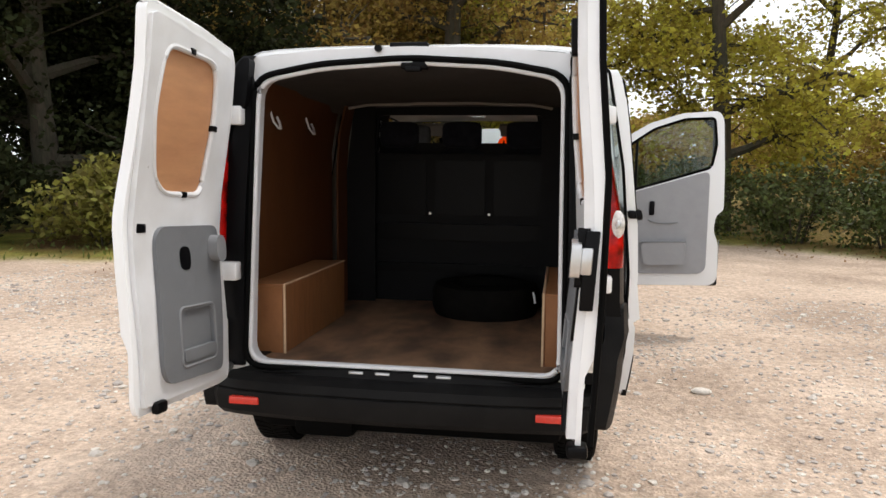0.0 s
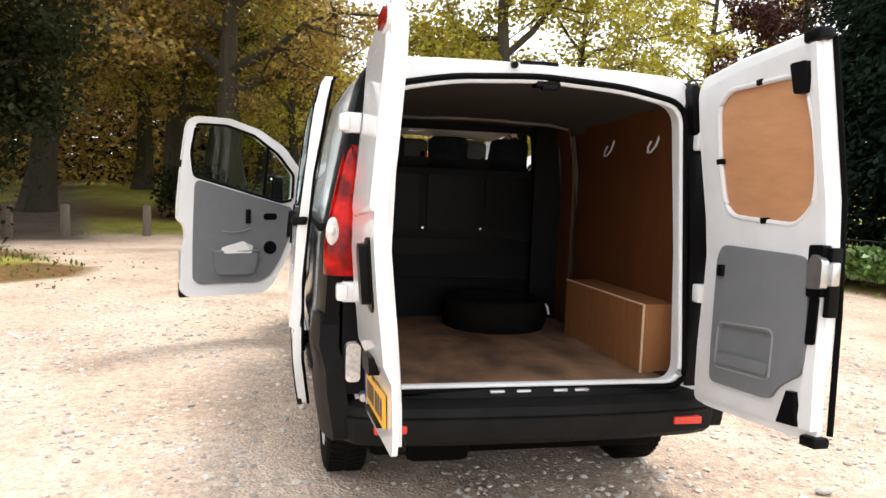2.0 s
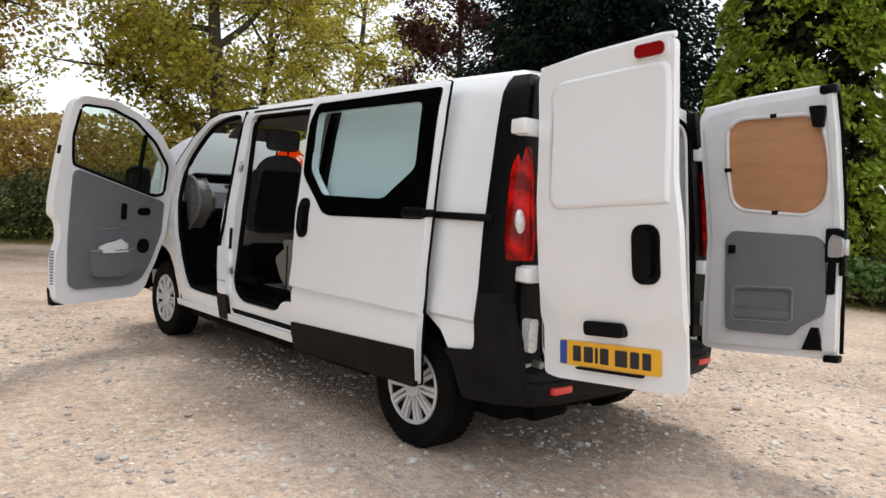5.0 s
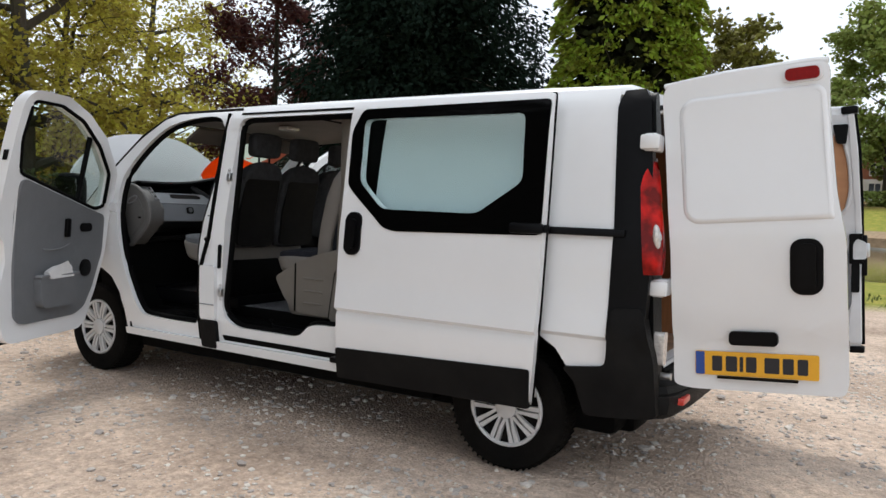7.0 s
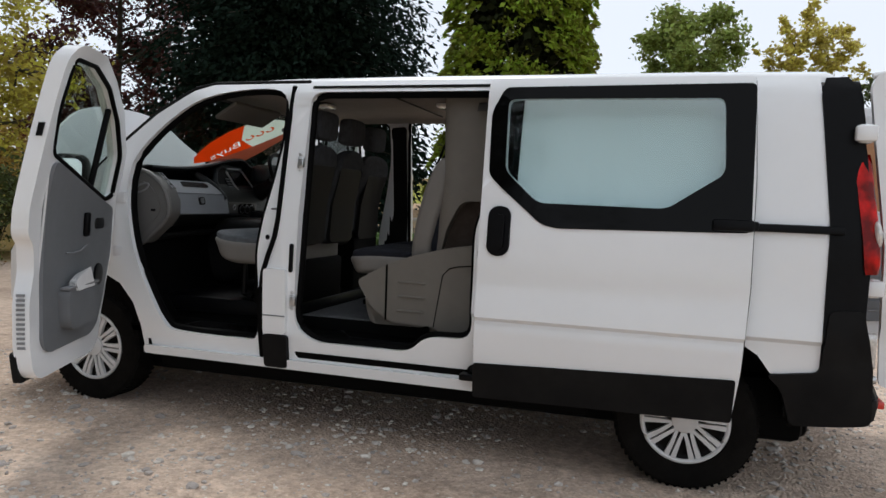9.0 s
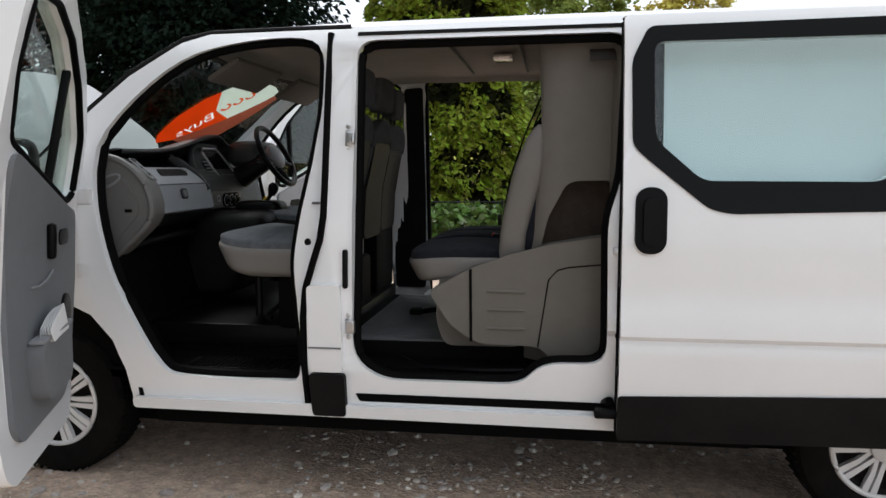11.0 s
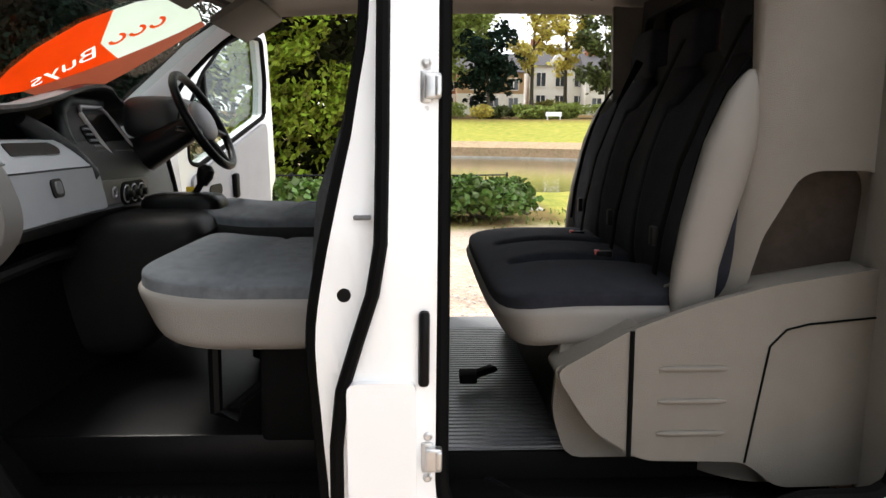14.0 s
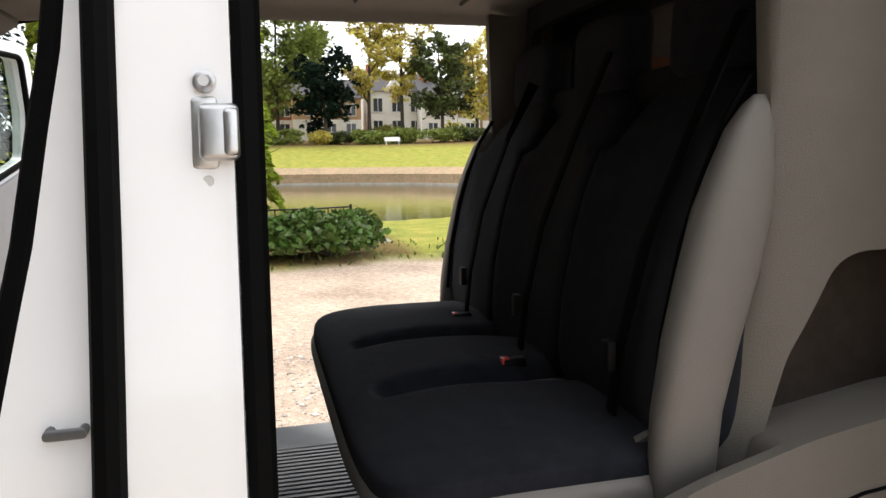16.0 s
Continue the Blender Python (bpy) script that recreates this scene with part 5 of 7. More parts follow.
for s in (-1, 1):
    rings = []
    for z in (.585, .9, 1.2, 1.5, 1.75, 1.94):
        xo, xi = half(1.9, z) - .055, min(.695, half(1.9, z) - .10)
        rings.append([(s * xi, 1.905, z), (s * (xi + .6 * (xo - xi)), 1.893, z), (s * xo, 1.872, z), (s * xo, 1.864, z), (s * (xi - .02), 1.864, z), (s * (xi - .02), 1.90, z)])
    vp("shell_return", loft(rings), TAUPE, sharp=60)
    # latch on the rear jamb of the side opening
    for nm, m, y0, y1, z0, z1, d in (("jamb_latch", CHROME, 1.868, 1.905, 1.075, 1.105, .028), ("jamb_block", BLACK, 1.868, 1.885, .985, 1.065, .016), ("jamb_plug", BLACK, 1.858, 1.872, 1.30, 1.345, .012), ("jamb_plug", BLACK, 1.872, 1.888, .735, .80, .012)):
        vp(nm, block(bmesh.new(), -.03, d - .015, y0, y1, z0, z1, .005), m, fn=lambda x, y, z, s=s: Vector((s * (half(y, z) + x), y, z)))
bm = sheet([(-.58, .64), (.58, .64), (.575, 1.6), (.56, 1.95), (-.56, 1.95), (-.575, 1.6)], [round_poly([(-.53, 1.68), (.53, 1.68), (.51, 1.88), (-.51, 1.88)], .04)], 0, -.03)
vp("bulkhead_shell", bm, BULK, fn=lambda a, o, b: Vector((a, 2.12 - o - .05 * (b - 1.0), b)))
# cabin headliner with its step, lamps, visor
bm = bmesh.new()
rows_ = []
for y, dz in ((1.9, -.02), (2.5, -.01), (3.0, -.01), (3.3, -.02), (3.62, -.055)):
    rows_.append([bm.verts.new((x * .96, y + (.16 * (1 - (x / .77) ** 2) if y > 3.4 else 0), max(z - .050 + dz, 1.938 + dz * .5))) for x, z in zip(XS, ZR)])
for A, B in zip(rows_, rows_[1:]):
    for i in range(len(XS) - 1):
        bm.faces.new((A[i], A[i + 1], B[i + 1], B[i]))
hl = vp("cabin_headliner", bm, LINER)
bm = bmesh.new()
tube(bm, [(-.60, 2.30, 1.968), (.60, 2.30, 1.968)], .006)
tube(bm, [(-.60, 2.62, 1.968), (.60, 2.62, 1.968)], .006)
vp("liner_seam", bm, TRIM, hl)
for y in (2.40, 3.25):
    bm = bmesh.new()
    block(bm, -.09, .05, y - .05, y + .05, 1.945, 1.975, .012)
    vp("roof_lamp", bm, CLEAR, hl)
for x0, x1 in ((-.66, -.12), (.14, .66)):
    bm = bmesh.new()
    block(bm, x0, x1, -.09, .09, -.012, .012, .010)
    vp("sun_visor", bm, VISOR, hl, fn=lambda x, y, z: Vector((x, 3.60 + y * .82 + z * .4, 1.855 - y * .50 + z)))

# dashboard: a dark top pad over a deep shelf, pale panels below it, cheek, centre stack
DP = [(4.60, 1.27), (4.40, 1.405), (4.20, 1.475), (4.03, 1.508), (3.990, 1.506), (3.985, 1.495), (3.995, 1.486), (4.10, 1.470), (4.24, 1.445), (4.26, 1.412), (4.08, 1.418), (4.00, 1.425), (3.975, 1.415), (3.935, 1.365), (3.915, 1.335), (3.900, 1.27), (3.885, 1.20), (3.92, 1.165), (4.06, 1.12), (4.14, .98), (4.30, .90), (4.60, .90)]
rings = []
bend = lambda x: .035 * min(1, max(0, (x + .66) / .5)) + .06 * max(0, (x - .3) / .5) ** 2
for x in np.linspace(-.76, .80, 27):
    lift = .105 * math.exp(-((x - .28) / (.42 if x < .28 else .12)) ** 2) + .055 * math.exp(-((x - .53) / .13) ** 2)
    rings.append([(x, y + (bend(x) if y < 4.12 else -.16 * (abs(x) / .8) ** 2 if y > 4.3 else 0), z + (lift if z > 1.43 else 0)) for y, z in DP])
dash = vp("dashboard", loft(rings), DASH_TOP, label="dark dashboard with pale grey lower panels", sharp=30)
PY = lambda a, b: float(np.interp(b, [1.165, 1.20, 1.27, 1.335, 1.365, 1.415, 1.425], [3.92, 3.885, 3.900, 3.915, 3.935, 3.975, 4.0])) + bend(a)
front = lambda a, o, b: Vector((a, PY(a, b) - o * .9, b + o * .35))
ZCUT = [1.22, 1.25, 1.28, 1.31, 1.345, 1.36, 1.375, 1.39, 1.405]
shelf = vp("shelf_panel", sheet(round_poly([(-.67, 1.338), (-.05, 1.338), (-.07, 1.40), (-.10, 1.418), (-.67, 1.418)], .015), (), .012, -.02, ZCUT, [-.55, -.4, -.3, -.2, -.12]), DASH_PALE, dash, "pale blue-grey shelf panel", fn=front)
vp("shelf_inset", sheet(round_poly([(-.52, 1.378), (-.22, 1.378), (-.20, 1.394), (-.24, 1.410), (-.52, 1.410)], .012), (), .0145, .0, ZCUT), TRIM, shelf, fn=front)
glove = vp("glove_box", sheet(round_poly([(-.67, 1.205), (-.04, 1.205), (-.035, 1.333), (-.67, 1.333)], .014), (), .012, -.02, ZCUT, [-.55, -.4, -.3, -.2]), DASH_PALE, dash, "pale blue-grey glove box lid", fn=front)
vp("glove_latch", sheet(rr(-.395, -.325, 1.262, 1.312, .016), (), .018, .0, ZCUT), TRIM, glove, fn=front)
vp("latch_paddle", sheet(rr(-.378, -.342, 1.270, 1.304, .010), (), .023, .0, ZCUT), GREY, glove, fn=front)
# end cheek: rounded moulding with an oval vent ring, an inset panel, a slot and a row of vents along its ridge
CK = round_poly([(4.24, 1.475), (4.06, 1.472), (3.99, 1.455), (3.925, 1.412), (3.872, 1.355), (3.842, 1.27), (3.842, 1.21), (3.878, 1.155), (3.958, 1.085), (4.03, 1.02), (4.12, 1.02), (4.24, 1.10)], .03, 4)
cheek = vp("dash_cheek", sheet(CK, (), -.675, -.79), CHEEK, dash, "grey moulded dash cheek with an oval vent", fn=lambda a, o, b: Vector((o, a, b)))
vp("cheek_ridge", tube(bmesh.new(), [(-.785, a, b) for a, b in CK], .016, 8, closed=True), CHEEK, cheek)
vp("cheek_panel", sheet(round_poly([(4.18, 1.40), (4.02, 1.405), (3.955, 1.36), (3.90, 1.27), (3.90, 1.215), (4.03, 1.08), (4.12, 1.08)], .03), (), -.78, -.797), CHEEK, cheek, fn=lambda a, o, b: Vector((o, a, b)))
vp("vent_ring", tube(bmesh.new(), [(-.80, 4.035 + .052 * math.cos(q) - .012 * math.sin(q), 1.362 + .026 * math.sin(q) - .014 * math.cos(q)) for q in np.linspace(0, 2 * math.pi, 25)[:-1]], .006, 6, closed=True), GREY_LT, cheek)
vp("cheek_slot", block(bmesh.new(), -.801, -.785, 3.93, 3.965, 1.222, 1.238, .005), BLACK, cheek)
vp("vent_frame", tube(bmesh.new(), [(-.70 + dx, 3.985 + (3.872 - 3.985) * u, 1.462 + (1.368 - 1.462) * u) for u, dx in ((0, -.016), (1, -.016), (1, .016), (0, .016))], .004, 6, closed=True), GREY_LT, cheek)
for i in range(6):
    u = .08 + i * .155
    y, z = 3.985 + (3.872 - 3.985) * u, 1.456 + (1.362 - 1.456) * u
    vp("vent_slat", tube(bmesh.new(), [(-.712, y, z), (-.688, y, z)], .006, 6), GREY_LT if i % 2 else BLACK, cheek)
vp("cheek_step", sheet(round_poly([(3.905, 1.345), (3.87, 1.30), (3.868, 1.21), (3.89, 1.17), (3.94, 1.19), (3.94, 1.33)], .012), (), -.64, -.70), CHEEK, cheek, fn=lambda a, o, b: Vector((o, a, b)))
# centre stack with vents, radio, heater knobs
SF = lambda a, o, b: Vector((a, 3.980 - o * .9 + .5 * (b - 1.314), b + o * .4))
bm = sheet(round_poly([(-.03, 1.298), (.43, 1.305), (.465, 1.345), (.40, 1.47), (.345, 1.528), (.09, 1.530), (.02, 1.50), (-.03, 1.41)], .03), (), .018, -.12, [1.36, 1.42, 1.48])
stack = vp("centre_console", bm, BLACK, dash, "black centre stack with silver edging", fn=SF)
vp("stack_cowl", tube(bmesh.new(), [SF(a, .012, b) for a, b in ((-.05, 1.285), (-.055, 1.36), (-.05, 1.43), (.0, 1.505), (.09, 1.54), (.34, 1.54))], .020, 10), DASH_TOP, stack)
vp("cowl_wing", tube(bmesh.new(), [(-.05, 3.95, 1.30), (-.10, 4.00, 1.38), (-.17, 4.04, 1.435), (-.22, 4.07, 1.48)], [.030, .036, .034, .02], 10), DASH_TOP, stack)
vp("stack_bezel", tube(bmesh.new(), [SF(a, .022, b) for a, b in ((.31, 1.522), (.14, 1.520), (.120, 1.500), (.150, 1.42), (.207, 1.312))], .008, 8), SILVER, stack)
vp("stack_bezel", tube(bmesh.new(), [SF(a, .022, b) for a, b in ((.31, 1.522), (.335, 1.505), (.395, 1.41), (.455, 1.330), (.207, 1.312))], .006, 8), SILVER, stack)
vp("vent_recess", sheet(round_poly([(.075, 1.318), (.185, 1.318), (.135, 1.465), (.065, 1.455)], .015), (), .021, .0), RUBBER, stack, fn=SF)
for i in range(7):
    b = 1.332 + i * .0185
    a = .088 - .003 * i
    vp("vent_slat", sheet(rr(a, a + .085 - .006 * i, b, b + .006, .002), (), .027, .0), GREY, stack, fn=SF)
radio = vp("radio", sheet(round_poly([(.225, 1.328), (.43, 1.335), (.40, 1.385), (.20, 1.380)], .008), (), .024, .0), TRIM, stack, fn=SF)
for i in range(6):
    vp("radio_button", block(bmesh.new(), .232 + i * .028, .248 + i * .028, .022, .028, 1.342, 1.354, 0), GREY_LT, radio, fn=SF)
    vp("radio_button", block(bmesh.new(), .224 + i * .028, .238 + i * .028, .022, .028, 1.364, 1.373, 0), GREY_LT, radio, fn=SF)
vp("display", sheet(round_poly([(.185, 1.405), (.375, 1.41), (.32, 1.50), (.145, 1.495)], .012), (), .024, .0), GLOSS_BLACK, stack, fn=SF)
HF = lambda a, o, b: Vector((a, 3.935 - o, b))
heater = vp("heater_panel", sheet(round_poly([(-.03, 1.205), (.27, 1.188), (.325, 1.225), (.345, 1.285), (-.035, 1.292)], .02), (), .012, -.06), CHEEK, dash, fn=HF)
vp("heater_face", sheet(rr(.09, .30, 1.202, 1.280, .035), (), .017, .0), RUBBER, heater, fn=HF)
for xk in (.130, .195, .260):
    bm = bmesh.new()
    lathe(bm, [(.027, 0), (.026, .006), (.024, .010), (.013, .012), (.012, .024), (.0, .025)], 18)
    knob = vp("heater_knob", bm, BLACK, heater, fn=lambda h, a, b, xk=xk: Vector((xk + a, 3.917 - h, 1.240 + b)))
    vp("knob_ring", tube(bmesh.new(), [(xk + .029 * math.cos(q), 3.915, 1.240 + .029 * math.sin(q)) for q in np.linspace(0, 2 * math.pi, 17)[:-1]], .002, 6, closed=True), SILVER, knob)
vp("socket", tube(bmesh.new(), [(.035 + .016 * math.cos(q), 3.918, 1.252 + .016 * math.sin(q)) for q in np.linspace(0, 2 * math.pi, 13)[:-1]], .004, 6, closed=True), SILVER, heater)
bm = cushion(.40, .76, 3.83, 4.05, 1.42, 1.585, 0, 8, 2.0)
vp("instrument_hood", bm, DASH_TOP, dash)
bm = sheet(rr(.45, .70, 1.43, 1.55, .05), (), 0, -.01)
vp("instrument_face", bm, BLACK, dash, fn=lambda a, o, b: Vector((a, 3.832 - o, b)))
bm = cushion(-.10, .36, 3.60, 4.02, .72, 1.185, 0, 8, 3.0)
vp("lower_console", bm, TRIM, dash, fn=lambda x, y, z: Vector((x, y + .20 * max(0, (1.12 - z) / .4), z)))
bm = cushion(.16, .34, 3.62, 3.90, 1.10, 1.235, 0, 6, 2.4)
vp("shift_pod", bm, BLACK, dash)
bm = bmesh.new()
tube(bm, [(.24, 3.74, 1.20), (.24, 3.69, 1.28)], [.012, .012], 8)
tube(bm, [(.24, 3.695, 1.262), (.24, 3.685, 1.292), (.24, 3.678, 1.317), (.24, 3.673, 1.332)], [.018, .03, .03, .015], 12)
vp("gear_lever", bm, BLACK, dash)
bm = bmesh.new()
tube(bm, [(-.72, 4.05, 1.05), (-.2, 4.02, 1.08), (.2, 3.98, 1.07)], .02)
vp("dash_underrail", bm, TRIM, dash)
dash.location.y = .05
# steering wheel
C = Vector((.43, 3.785, 1.490))
n_ = Vector((0, -.88, .48)).normalized()
u_ = Vector((1, 0, 0))
v_ = n_.cross(u_).normalized()
bm = bmesh.new()
tube(bm, [C + (u_ * math.cos(t) + v_ * math.sin(t)) * .19 for t in np.linspace(0, 2 * math.pi, 41)[:-1]], .016, 10, closed=True)
for t in (math.radians(200), math.radians(340), math.radians(90 + 180)):
    d = u_ * math.cos(t) + v_ * math.sin(t)
    tube(bm, [C - n_ * .03 + d * .05, C - n_ * .01 + d * .12, C + d * .185], [.022, .016, .012], 8)
sw = vp("steering_wheel", bm, BLACK, label="black three-spoke steering wheel with a pale boss")
bm = bmesh.new()
bmesh.ops.create_uvsphere(bm, u_segments=20, v_segments=12, radius=1)
vp("wheel_boss", bm, GREY_PALE, sw, fn=lambda x, y, z: C - n_ * .002 + u_ * x * .085 + v_ * y * .080 + n_ * z * .032)
bm = bmesh.new()
tube(bm, [C - n_ * .03, C - n_ * .12, C - n_ * .26], [.045, .055, .07], 12)
tube(bm, [C - n_ * .07 + u_ * -.04, C - n_ * .06 + u_ * -.17], .008)
tube(bm, [C - n_ * .07 + u_ * .04, C - n_ * .06 + u_ * .17], .008)
vp("steering_column", bm, BLACK, sw)
bm = bmesh.new()
block(bm, .33, .335, 3.80, 3.83, 1.20, 1.25, .0)
vp("key_tag", bm, KEYTAG, sw)
bm = bmesh.new()
tube(bm, [(.30, 4.05, .98), (.32, 3.95, .80), (.32, 3.93, .77)], .01)
block(bm, .28, .36, 3.915, 3.93, .74, .80, .005)
block(bm, .42, .48, 3.93, 3.945, .76, .82, .005)
vp("pedal", bm, CHROME, dash)

# things left in the van
bm = bmesh.new()
lathe(bm, [(.10, .02), (.20, .02), (.215, .0), (.27, -.005), (.318, .012), (.335, .06), (.335, .15), (.318, .195), (.27, .205), (.215, .20), (.19, .15), (.10, .15)], 40)
spare = part("spare_wheel", bm, TYRE, None, "", lambda h, a, b: Vector((.23 + a, 1.60 + b, .585 + h)), 35)
tagged(spare, "black spare tyre lying flat on the plywood load floor", "tyre")
bm = bmesh.new()
tube(bm, [(.53, 1.47, .75), (.54, 1.45, .73), (.545, 1.44, .69)], .008)
part("valve_tag", bm, PAPER, spare)
papers = new("paper_bundle")
papers.location = (-1.49, 3.885, .84)
for k in range(5):
    bm = bmesh.new()
    sub = sheet(round_poly([(-.15 + .012 * k, -.05), (.14, -.05), (.15 - .018 * k, .012 + .008 * k), (.06, .036 + .006 * k), (-.06, .028), (-.145, .0)], .012), (), .002, -.002, [-.02, .0, .015], [-.08, 0, .08])
    merge(bm, sub, 0, lambda a, o, b, k=k: Vector((-1.49 + a * .91 + o * .4, 3.885 + a * .41 - k * .009 + o + .05 * b * math.sin(a * 20 + k), .845 + b)))
    part("paper_sheet", bm, PAPER, papers)
tagged(papers, "loose white papers stuffed in the door pocket", "papers")
bm = bmesh.new()
tube(bm, [(-.06, 2.73, .655), (-.11, 2.78, .655), (-.15, 2.82, .655), (-.17, 2.80, .655)], .012, 6, flat=2.0)
block(bm, -.20, -.13, 2.79, 2.845, .648, .678, .006)
strap = part("strap", bm, RUBBER)
tagged(strap, "short black strap lying on the cabin floor", "strap")


# ---- ground, pond ----
def ground_mat():
    m = bpy.data.materials.new("ground_cover")
    m.use_nodes = True
    nt = m.node_tree
    N, L = nt.nodes, nt.links
    b = N["Principled BSDF"]
    b.inputs["Roughness"].default_value = 0.95
    b.inputs["Specular IOR Level"].default_value = 0.15
    tc = N.new("ShaderNodeTexCoord")

    def noise_(scale, detail=6, rough=0.6):
        n = N.new("ShaderNodeTexNoise")
        n.inputs["Scale"].default_value, n.inputs["Detail"].default_value, n.inputs["Roughness"].default_value = scale, detail, rough
        L.new(tc.outputs["Object"], n.inputs["Vector"])
        return n.outputs["Fac"]

    def ramp(src, stops):
        r = N.new("ShaderNodeValToRGB")
        while len(r.color_ramp.elements) < len(stops):
            r.color_ramp.elements.new(0.5)
        for e, (p, c) in zip(r.color_ramp.elements, stops):
            e.position, e.color = p, (*c, 1)
        L.new(src, r.inputs[0])
        return r.outputs[0]

    def mix(f, a, c, mode="MIX"):
        x = N.new("ShaderNodeMixRGB")
        x.blend_type = mode
        if isinstance(f, float):
            x.inputs[0].default_value = f
        else:
            L.new(f, x.inputs[0])
        L.new(a, x.inputs[1])
        L.new(c, x.inputs[2])
        return x.outputs[0]

    vo = N.new("ShaderNodeTexVoronoi")
    vo.inputs["Scale"].default_value = 55
    L.new(tc.outputs["Object"], vo.inputs["Vector"])
    grit = ramp(vo.outputs["Color"], ((0.0, (.25, .21, .18)), (.40, (.45, .39, .34)), (.8, (.60, .535, .48)), (1.0, (.76, .71, .66))))
    dirt = ramp(noise_(0.7), ((.34, (.32, .265, .22)), (.47, (.50, .43, .37)), (.56, (.60, .525, .46)), (.68, (.72, .65, .58))))
    fine = ramp(noise_(14, 8, .75), ((.3, (.55, .55, .55)), (.7, (1.25, 1.22, 1.18))))
    gravel = mix(1.0, mix(0.36, dirt, grit), fine, "MULTIPLY")
    grass = mix(1.0, ramp(noise_(1.6), ((.3, (.18, .235, .045)), (.55, (.29, .32, .068)), (.75, (.43, .35, .105)))), fine, "MULTIPLY")
    leaf = mix(1.0, ramp(noise_(3.0), ((.3, (.10, .07, .03)), (.5, (.17, .105, .05)), (.7, (.09, .10, .03)))), fine, "MULTIPLY")
    path_ = mix(1.0, ramp(noise_(0.9), ((.3, (.10, .09, .08)), (.7, (.17, .15, .135)))), fine, "MULTIPLY")
    at = N.new("ShaderNodeAttribute")
    at.attribute_name = "cover"
    sp = N.new("ShaderNodeSeparateColor")
    L.new(at.outputs["Color"], sp.inputs[0])
    c = mix(sp.outputs[0], gravel, grass)
    c = mix(sp.outputs[1], c, leaf)
    c = mix(sp.outputs[2], c, path_)
    wm = N.new("ShaderNodeMixRGB")
    wm.blend_type, wm.inputs[0].default_value = "MULTIPLY", 1.0
    wm.inputs[2].default_value = (1.10, 1.0, .92, 1)
    L.new(c, wm.inputs[1])
    L.new(wm.outputs[0], b.inputs["Base Color"])
    bp = N.new("ShaderNodeBump")
    bp.inputs["Strength"].default_value, bp.inputs["Distance"].default_value = 0.6, 0.02
    ad = N.new("ShaderNodeMath")
    L.new(vo.outputs["Distance"], ad.inputs[0])
    L.new(noise_(30), ad.inputs[1])
    L.new(ad.outputs[0], bp.inputs["Height"])
    L.new(bp.outputs[0], b.inputs["Normal"])
    return m


LAKE = np.array([(18.5, -1.8), (26, -4.6), (41.5, -11.2), (52, -14.2), (60, -14.6), (66, -11), (69.5, -6), (71, 2), (70, 18), (62, 34), (40, 36), (24, 24), (18, 10), (17, 3)])


def edge_dist(poly, X, Y):
    """Signed distance to a polygon: negative inside."""
    best = np.full(X.shape, 1e9)
    inside = np.zeros(X.shape, bool)
    for (ax, ay), (bx, by) in zip(poly, np.roll(poly, -1, 0)):
        dx, dy = bx - ax, by - ay
        t = np.clip(((X - ax) * dx + (Y - ay) * dy) / (dx * dx + dy * dy), 0, 1)
        best = np.minimum(best, np.hypot(X - ax - t * dx, Y - ay - t * dy))
        if dy:
            cross = ((ay > Y) != (by > Y)) & (X < (bx - ax) * (Y - ay) / dy + ax)
            inside ^= cross
    return np.where(inside, -best, best)


YARD = np.array([(-40, -30), (11.5, -30), (13.5, -10), (10.6, -3), (9.35, -.1), (9.35, .95), (8.85, 1.8), (8.7, 3.0), (8.2, 5.0), (7.6, 6.8), (6.9, 9.8), (5.0, 11.3), (3.4, 12.4), (0, 14.2), (-2.0, 15.8), (-7.4, 14.6), (-7.2, 12.9), (-4.1, 9.0), (-4.3, 8.0), (-5.1, 7.1), (-7.1, 7.2), (-9, 6.2), (-40, 5)])
PATHW = np.array([(-4.9, 13.6), (-6.8, 13.2), (-8.9, 21), (-11.2, 30), (-16, 46), (-13.3, 46), (-8.4, 26.3)])


def height(X, Y):
    """The lie of the land: level yard, a pond below it, and a bank that climbs beyond."""
    d = edge_dist(LAKE, X, Y)
    z = np.where(d < 0, -1.4, -1.4 + 1.4 * np.clip(d, 0, 1))
    far = np.clip((X - 55) / 12, 0, 1)
    z = z + np.where(d > 0, far * (np.clip(d / .8, 0, 1) * .7 + np.clip((d - 1) / 20, 0, 1) * 2.9 + np.clip((d - 22) / 30, 0, 1) * 1.5), 0)
    z = z + np.where(Y > 15, np.clip((Y - 15) / 40, 0, 1) * 1.2 * (X < 14), 0)
    return z


def spaced(lo, hi, mid0, mid1, step, n):
    inner = np.arange(mid0, mid1 + 1e-6, step)
    g = lambda a, b: a + (b - a) * (np.linspace(0, 1, n) ** 2.2)
    return np.concatenate([g(mid0, lo)[::-1][:-1], inner, g(mid1, hi)[1:]])


GX, GY = spaced(-600, 700, -12, 20, .32, 34), spaced(-600, 700, -8, 20, .32, 34)
GX = np.unique(np.concatenate([GX, np.arange(20, 120, 1.2)]))
GY = np.unique(np.concatenate([GY, np.arange(-30, 20, 2.0)]))
XX, YY = np.meshgrid(GX, GY, indexing="ij")
ZZ = height(XX, YY)
yd = edge_dist(YARD, XX, YY)
rough_ = np.array([[noise.noise((x * .8, y * .8, 0)) for y in GY] for x in GX])
ZZ = ZZ + np.where(np.hypot(XX, YY) < 30, rough_ * .018, 0) + np.where((yd > 0) & (XX < 14), np.clip(yd, 0, .5) * .14, 0)
nx, ny = len(GX), len(GY)
